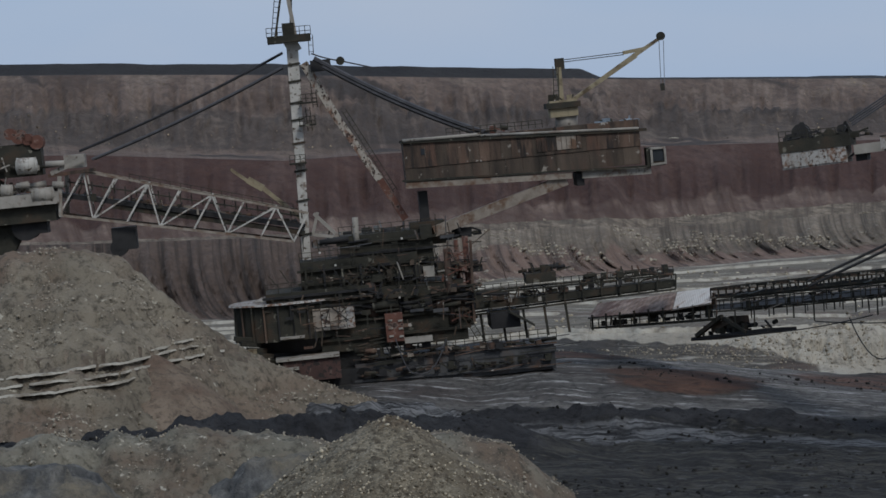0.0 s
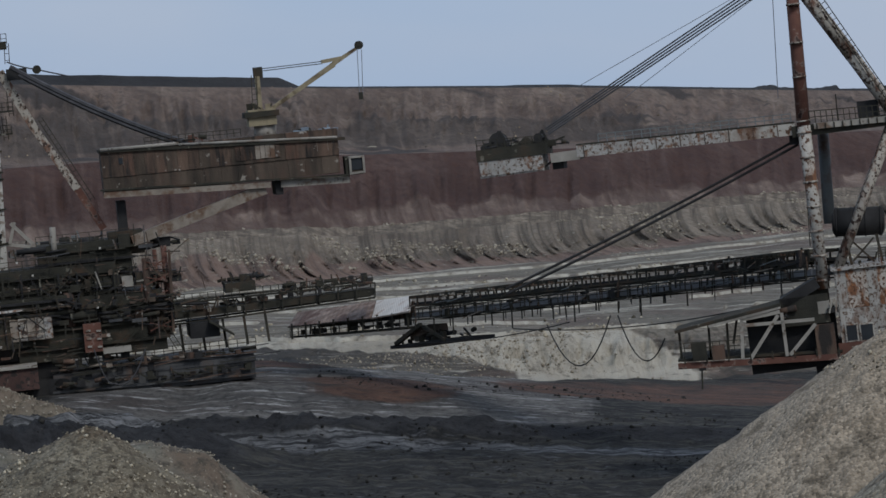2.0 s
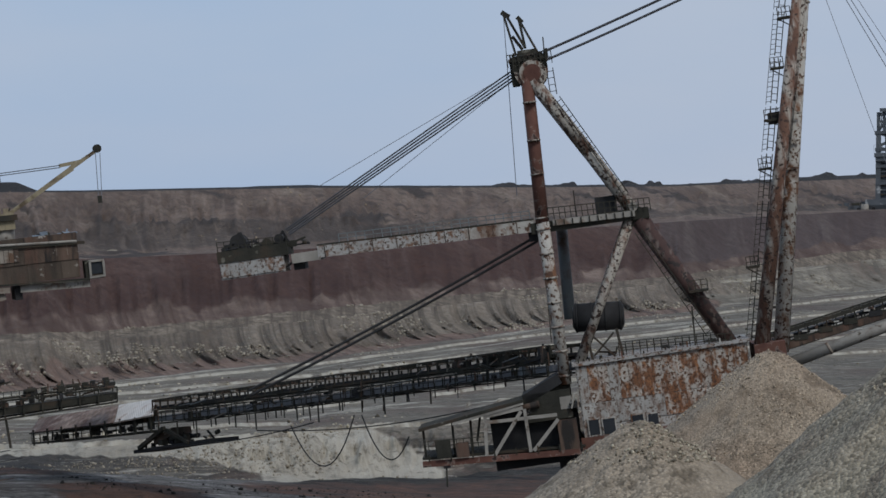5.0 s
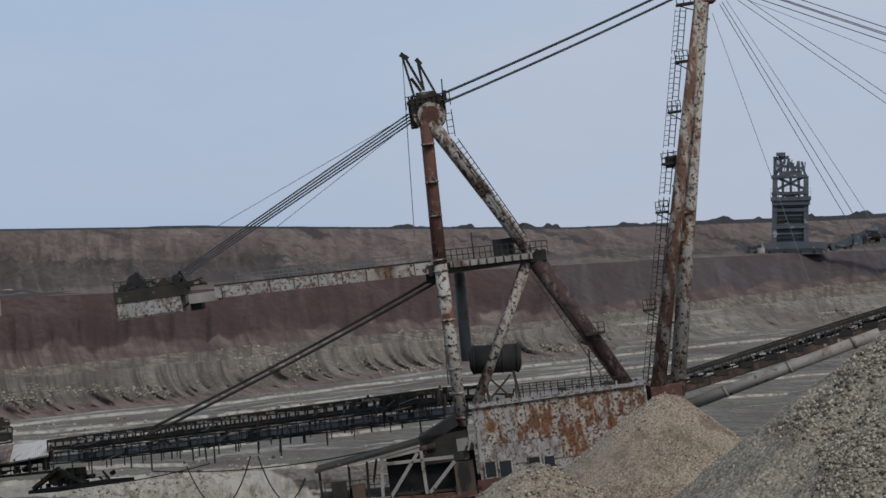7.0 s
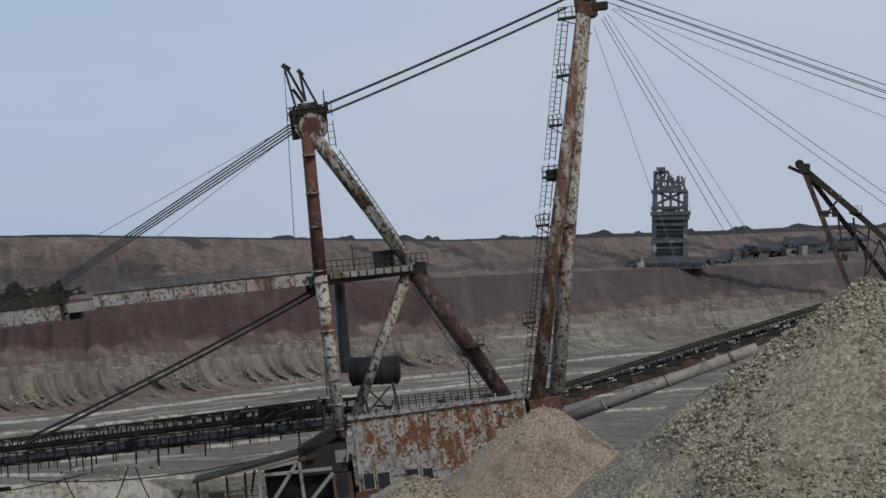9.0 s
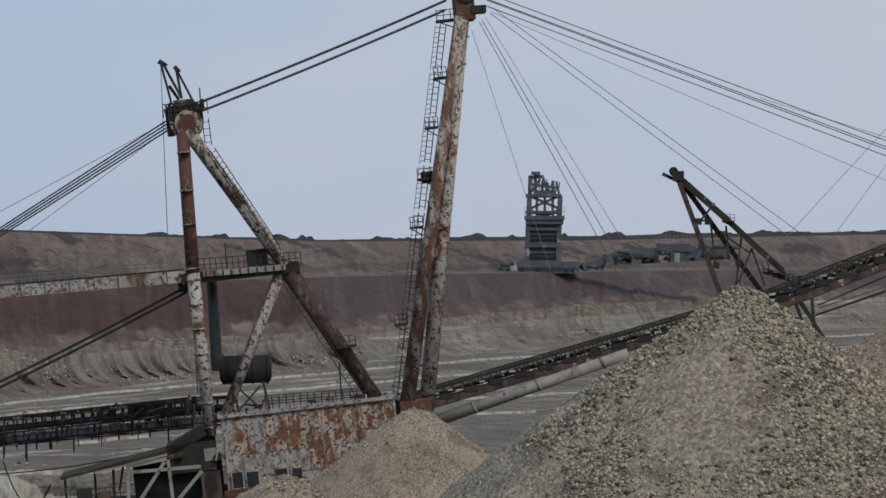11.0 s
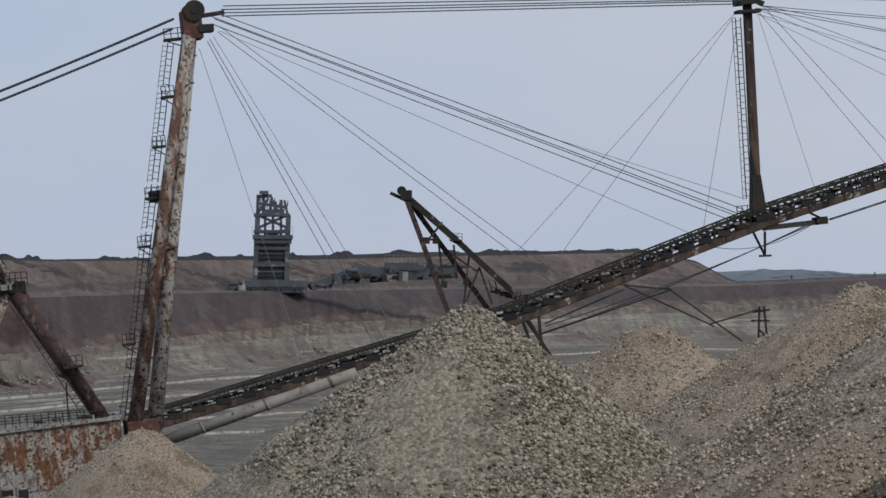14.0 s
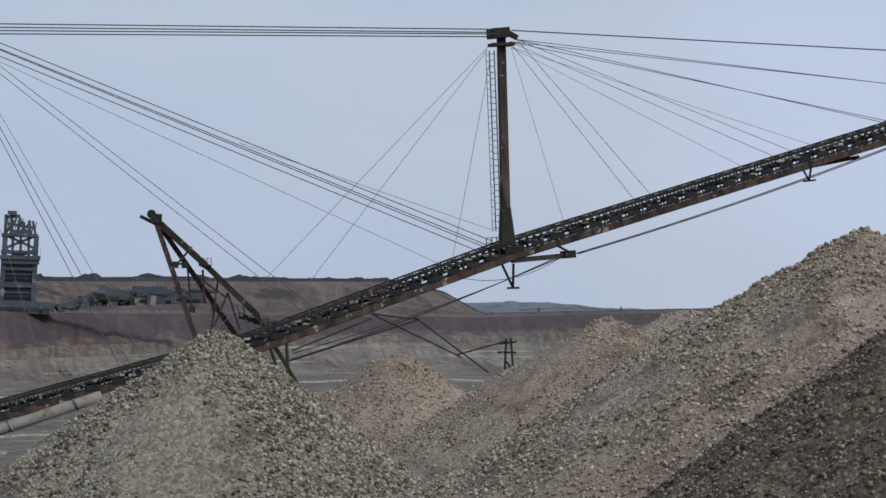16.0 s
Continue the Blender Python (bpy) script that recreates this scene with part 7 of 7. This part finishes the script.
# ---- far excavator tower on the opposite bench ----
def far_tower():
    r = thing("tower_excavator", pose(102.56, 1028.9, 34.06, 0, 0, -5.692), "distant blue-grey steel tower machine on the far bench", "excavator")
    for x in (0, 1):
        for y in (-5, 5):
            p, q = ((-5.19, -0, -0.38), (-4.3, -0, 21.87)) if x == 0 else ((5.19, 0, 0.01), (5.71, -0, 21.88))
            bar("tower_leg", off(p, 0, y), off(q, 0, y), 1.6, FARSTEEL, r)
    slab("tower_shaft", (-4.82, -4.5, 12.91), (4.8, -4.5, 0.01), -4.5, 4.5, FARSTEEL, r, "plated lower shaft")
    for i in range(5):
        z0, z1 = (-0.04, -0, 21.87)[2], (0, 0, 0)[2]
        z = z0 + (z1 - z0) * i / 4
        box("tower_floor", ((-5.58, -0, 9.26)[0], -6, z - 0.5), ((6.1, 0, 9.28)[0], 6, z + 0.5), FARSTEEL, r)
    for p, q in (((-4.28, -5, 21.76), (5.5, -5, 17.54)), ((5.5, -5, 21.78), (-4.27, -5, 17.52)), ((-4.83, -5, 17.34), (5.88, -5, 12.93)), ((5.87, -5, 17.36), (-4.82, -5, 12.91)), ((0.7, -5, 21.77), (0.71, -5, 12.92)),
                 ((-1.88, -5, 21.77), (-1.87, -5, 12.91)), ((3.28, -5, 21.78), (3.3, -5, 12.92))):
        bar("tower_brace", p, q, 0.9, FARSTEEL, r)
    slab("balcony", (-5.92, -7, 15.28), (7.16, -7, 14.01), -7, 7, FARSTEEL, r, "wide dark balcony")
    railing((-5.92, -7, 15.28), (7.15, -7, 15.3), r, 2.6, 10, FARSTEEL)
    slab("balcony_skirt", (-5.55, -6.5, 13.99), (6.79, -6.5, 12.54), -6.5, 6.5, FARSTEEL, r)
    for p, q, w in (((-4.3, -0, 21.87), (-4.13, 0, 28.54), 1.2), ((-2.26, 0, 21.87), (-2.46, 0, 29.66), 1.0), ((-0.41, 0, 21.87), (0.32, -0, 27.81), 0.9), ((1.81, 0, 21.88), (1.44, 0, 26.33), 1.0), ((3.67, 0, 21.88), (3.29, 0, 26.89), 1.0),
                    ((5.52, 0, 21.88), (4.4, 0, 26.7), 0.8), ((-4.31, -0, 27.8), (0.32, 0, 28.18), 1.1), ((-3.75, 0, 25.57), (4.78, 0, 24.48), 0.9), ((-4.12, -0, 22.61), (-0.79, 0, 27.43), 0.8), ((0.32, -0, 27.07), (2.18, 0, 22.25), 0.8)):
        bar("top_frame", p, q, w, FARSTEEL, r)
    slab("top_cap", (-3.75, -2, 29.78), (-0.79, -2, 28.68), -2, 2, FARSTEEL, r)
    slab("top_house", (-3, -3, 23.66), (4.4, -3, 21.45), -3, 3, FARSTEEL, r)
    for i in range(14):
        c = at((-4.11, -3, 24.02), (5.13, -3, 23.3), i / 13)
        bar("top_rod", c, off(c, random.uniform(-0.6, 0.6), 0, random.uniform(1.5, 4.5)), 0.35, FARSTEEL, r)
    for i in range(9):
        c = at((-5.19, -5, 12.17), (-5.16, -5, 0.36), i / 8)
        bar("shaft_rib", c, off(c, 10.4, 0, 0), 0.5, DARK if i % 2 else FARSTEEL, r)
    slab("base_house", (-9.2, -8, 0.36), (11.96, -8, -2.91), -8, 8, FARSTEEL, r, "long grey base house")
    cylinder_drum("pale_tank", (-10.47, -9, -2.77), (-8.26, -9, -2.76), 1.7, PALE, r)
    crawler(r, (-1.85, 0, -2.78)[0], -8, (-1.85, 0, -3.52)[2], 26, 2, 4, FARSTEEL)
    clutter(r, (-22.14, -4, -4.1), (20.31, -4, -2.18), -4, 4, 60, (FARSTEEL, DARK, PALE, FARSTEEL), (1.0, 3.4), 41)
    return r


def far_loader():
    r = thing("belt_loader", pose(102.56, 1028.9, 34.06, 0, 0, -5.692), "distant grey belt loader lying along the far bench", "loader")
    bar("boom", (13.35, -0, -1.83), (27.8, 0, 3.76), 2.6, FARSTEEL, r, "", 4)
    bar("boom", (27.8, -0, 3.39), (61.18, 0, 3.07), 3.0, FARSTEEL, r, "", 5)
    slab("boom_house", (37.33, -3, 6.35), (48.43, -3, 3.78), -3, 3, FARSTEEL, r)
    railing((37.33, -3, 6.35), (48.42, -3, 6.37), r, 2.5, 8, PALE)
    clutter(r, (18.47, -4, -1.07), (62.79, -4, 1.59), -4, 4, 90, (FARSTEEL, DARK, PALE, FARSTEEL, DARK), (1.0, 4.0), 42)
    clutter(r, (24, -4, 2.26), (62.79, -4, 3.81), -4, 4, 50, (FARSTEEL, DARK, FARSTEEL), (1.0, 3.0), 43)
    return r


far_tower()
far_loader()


# ---- maroon derrick behind the grey heap ----
def derrick():
    r = thing("boom_derrick", pose(72.1, 454.31, 30.13, 0, 0, -9.018), "dark maroon three-legged derrick boom with lattice ties", "derrick")
    tip = (-7.32, 0, 17.29)
    for q, w, y in (((-0.82, 0, -0), 1.0, -2.5), ((5.36, -0, 0.02), 1.0, 2.5)):
        bar("leg", off((-7.15, 0, 17.12), 0, y * 0.2), off(q, 0, y), w * 0.75, MAROONP, r, "maroon derrick leg")
    bar("main_boom", (-7.81, -0, 17.7), (0.38, -0, 10.55), 0.95, DARK, r, "dark upper boom girder", 1.4)
    bar("main_boom", (0.38, -0, 10.55), (8.23, -0, 3.32), 0.85, DARK, r, "", 1.4)
    bar("main_boom", (8.07, -0, 3.49), (14.2, -0, -6.55), 0.5, DARK, r, "", 1.0)
    slab("tip_head", (-7.79, -1.2, 17.83), (-6.14, -1.2, 16.44), -1.2, 1.2, DARK, r)
    bar("tip_arm", (-9.29, -0, 17.45), (-6.82, -0, 16.3), 0.5, DARK, r)
    drum("tip_sheave", (-7.65, -0, 17.78), 0.6, -0.6, 0.6, BLACK, r)
    for p, q in (((-4.32, -0, 10.54), (-2.68, -0, 10.71)), ((-3.99, -0, 10.29), (-1.7, 0, 13.19)), ((-2.35, -0, 11.12), (-1.5, -0, 3.95)), ((-0.03, -0, 9.89), (0.39, -0, 4.95)), ((3.69, -0, 6.61), (1.81, -0, 1.65)),
                 ((3.69, -0, 6.61), (5.6, -0, 1.25)), ((-0.86, 0, 8.9), (3.44, -0, 5.95)), ((2.28, -0, 8.91), (1.32, -0, 0))):
        bar("lattice_tie", p, q, 0.3, MAROONP, r)
    for c in ((-3.99, -0, 10.54), (-2.67, -0, 10.54), (-1.42, -0, 4.12), (1.8, -0, 4.54), (-0.04, -0, 10.88)):
        box("joint_box", off(c, -0.45, -0.6, -0.5), off(c, 0.45, 0.6, 0.45), DARK, r)
    landing(r, (0.29, -1, 10.54), 1.8)
    bar("lower_leg", (9.56, -0, 0.03), (11.15, -0, -4.25), 0.45, DARK, r, "", 1.2)
    bar("lower_leg", (10.72, -0, -1.2), (14.2, 0, -6.39), 0.5, DARK, r)
    clutter(r, (4.94, -0, 3.31), (10.72, -0, 1.27), -1, 1, 16, (DARK, BLACK, MAROONP), (0.4, 1.3), 45)
    # rope-braced jib reaching out to a small pylon
    for p, q in (((12.38, -0, -3.26), (31.76, 0, 3.4)), ((13.2, -0, -1.61), (24.74, -0, 3.38)), ((24.74, -0, 4.04), (37.97, -0, -1.94)), ((30.93, -0, 3.81), (42.11, -0, -4.16)), ((24.74, -0, 4.04), (31.76, 0, 3.4)),
                 ((37.14, -0, -1.7), (44.57, -0, 0.55))):
        bar("jib_strut", p, q, 0.22, DARK, r)
    for p, q in (((44.57, 0, 0.97), (44.42, -0, -4.15)), ((45.23, -0, 0.97), (45.74, -0, -4.15)), ((43.58, 0, 0.14), (46.06, -0, 0.48)), ((44.42, -0, -2.34), (46.4, -0, -4.14)), ((43.34, -0, -1.1), (46.07, 0, -1.09))):
        bar("pylon_bar", p, q, 0.3, DARK, r)
    pipe("support_column", (12.4, 1, 0.03), ((12.4, 1, 0.03)[0] + 2, 1, (12.4, 1, 0.03)[2] - 26), 0.25, DARK, r)
    pipe("pylon_column", (45.18, 1, -3.18), ((45.18, 1, -3.18)[0], 1, (45.18, 1, -3.18)[2] - 24), 0.35, DARK, r)
    return r


derrick()


# ---- loose stones ----
def scatter(base, size, mat, seed, name, label):
    """Angular stones of given sizes, each half sunk at its place, as one loose mass."""
    count = len(base)
    rng = np.random.default_rng(seed)
    cube = np.array([(x, y, z) for z in (-1, 1) for x, y in ((-1, -1), (1, -1), (1, 1), (-1, 1))], dtype=float)
    quads = np.array([(3, 2, 1, 0), (4, 5, 6, 7), (0, 1, 5, 4), (1, 2, 6, 5), (2, 3, 7, 6), (3, 0, 4, 7)])
    v = cube[None] * (0.5 * size[:, None, None]) * rng.uniform(0.45, 1.0, (count, 1, 3)) * rng.uniform(0.6, 1.15, (count, 8, 3))
    q = rng.normal(size=(count, 4))
    q /= np.linalg.norm(q, axis=1)[:, None]
    w, x, y, zz = q.T
    rot = np.array([[1 - 2 * (y * y + zz * zz), 2 * (x * y - zz * w), 2 * (x * zz + y * w)], [2 * (x * y + zz * w), 1 - 2 * (x * x + zz * zz), 2 * (y * zz - x * w)],
                    [2 * (x * zz - y * w), 2 * (y * zz + x * w), 1 - 2 * (x * x + y * y)]]).transpose(2, 0, 1)
    v = np.einsum('nij,nkj->nki', rot, v) + base[:, None, :]
    f = quads[None] + (np.arange(count) * 8)[:, None, None]
    me = bpy.data.meshes.new(name)
    me.vertices.add(count * 8)
    me.vertices.foreach_set("co", v.astype(np.float32).ravel())
    me.loops.add(count * 24)
    me.loops.foreach_set("vertex_index", f.astype(np.int32).ravel())
    me.polygons.add(count * 6)
    me.polygons.foreach_set("loop_start", np.arange(0, count * 24, 4, dtype=np.int32))
    me.update(calc_edges=True)
    me.materials.append(mat)
    tagged(new(name, me), label, "stones", "", "stuff")


def stones(heap_row, count, lo, hi, mat, seed, label, reach, lean=0.0):
    """Stones on the side of a heap that faces the stand."""
    _, (px, py, pz), radius, height, squash, turn = heap_row
    rng = np.random.default_rng(seed)
    toward = math.atan2(-py, -px)
    a = toward + rng.uniform(-2.1, 2.1, count)
    r = reach * np.sqrt(rng.uniform(0, 1, count))
    z = np.array([height(float(q), float(w) % (2 * math.pi)) for q, w in zip(r, a)])
    base = np.stack([px + r * np.cos(a), py + r * np.sin(a), z], 1)
    # only the upper slopes, down to where the next heap hides them
    high = (z > 35 - (0.082 if pz > 20 else 0.16) * np.hypot(base[:, 0], base[:, 1])) & (np.degrees(np.arctan2(base[:, 0], base[:, 1])) < 22.5)
    base, r, z = base[high], r[high], z[high]
    flank = ((base[:, 0] - px) * py - (base[:, 1] - py) * px) / math.hypot(px, py) / reach
    keep = np.array([fbm(p[0] * 0.13, p[1] * 0.13, p[2] * 0.13) + lean * (q + 0.05) > random.uniform(-0.45, 0.2) for p, q in zip(base, flank)])
    base = base[keep]
    size = lo + (hi - lo) * rng.uniform(0, 1, len(base)) ** 2.4
    base[:, 2] += 0.2 * size
    scatter(base, size, mat, seed + 1, "loose_stones", label)


def rubble(ob, count, lo, hi, mat, seed, label, az=(-22, 24), clump=0.05, far=9999, least=0.05):
    """Stones lying in patches on a stretch of ground or slope."""
    co = np.empty(len(ob.data.vertices) * 3, dtype=np.float32)
    ob.data.vertices.foreach_get("co", co)
    co = co.reshape(-1, 3).astype(float)
    ang, dist = np.degrees(np.arctan2(co[:, 0], co[:, 1])), np.hypot(co[:, 0], co[:, 1])
    co = co[(ang > az[0]) & (ang < az[1]) & (dist > 230) & (dist < far)]
    rng = np.random.default_rng(seed)
    pick = co[rng.integers(0, len(co), count * 3)]
    keep = np.array([fbm(p[0] * clump, p[1] * clump, p[2] * clump) > least for p in pick])
    pick = pick[keep][:count]
    pick = pick + rng.normal(0, 0.25, pick.shape) * (1, 1, 0.2)
    scatter(pick, lo + (hi - lo) * rng.uniform(0, 1, len(pick)) ** 3, mat, seed + 1, "rubble", label)


for k, (count, lo, hi, mat, reach) in enumerate(((62000, 0.05, 0.2, STONE, 14), (9000, 0.035, 0.15, STONE2, 13), (36000, 0.045, 0.2, STONE, 18), (8000, 0.06, 0.3, STONE, 20), (9000, 0.05, 0.2, STONE2, 13),
                                               (3000, 0.05, 0.2, STONE2, 9), (40000, 0.05, 0.17, STONE2, 20), (10000, 0.05, 0.16, STONE2, 16), (75000, 0.035, 0.17, STONE2, 21), (60000, 0.02, 0.1, STONE3, 12))):
    stones(HEAPS[k], count, lo, hi, mat, 100 + k, "loose angular stones scattered over a gravel heap", reach, 0.0 if k else 1.6)
rubble(SPURS[0], 8000, 0.06, 0.4, RUBBLE, 201, "pale broken stones on the beige spoil hill", clump=0.12)
rubble(SPURS[1], 3500, 0.06, 0.32, RUBBLE, 202, "pale stones on the low bank", clump=0.2)
rubble(SPURS[4], 1500, 0.06, 0.3, RUBBLE, 208, "pale stones on the low bank behind the cone", clump=0.2)
rubble(LAND["gully_wall"], 8000, 0.15, 0.85, RUBBLE, 203, "pale rubble lying on the gullied slope", (-12, 12), 0.05, least=0.26)
rubble(LAND["bank_wall"], 3000, 0.12, 0.45, RUBBLE, 204, "pale lumps of clay along the bank", (-12, 4), 0.06)
rubble(LAND["bench_ground"], 2600, 0.15, 0.7, STONE, 205, "pale lumps scattered over the clay bench", (-14, 14), 0.03)
rubble(LAND["ground"], 4000, 0.15, 0.6, COAL, 206, "dark lumps of coal on the pit floor", (-22, 6), 0.05, 385)
rubble(LAND["brown_wall"], 500, 0.2, 0.6, STONE3, 207, "brown lumps on the overburden face", (-22, 14), 0.02)
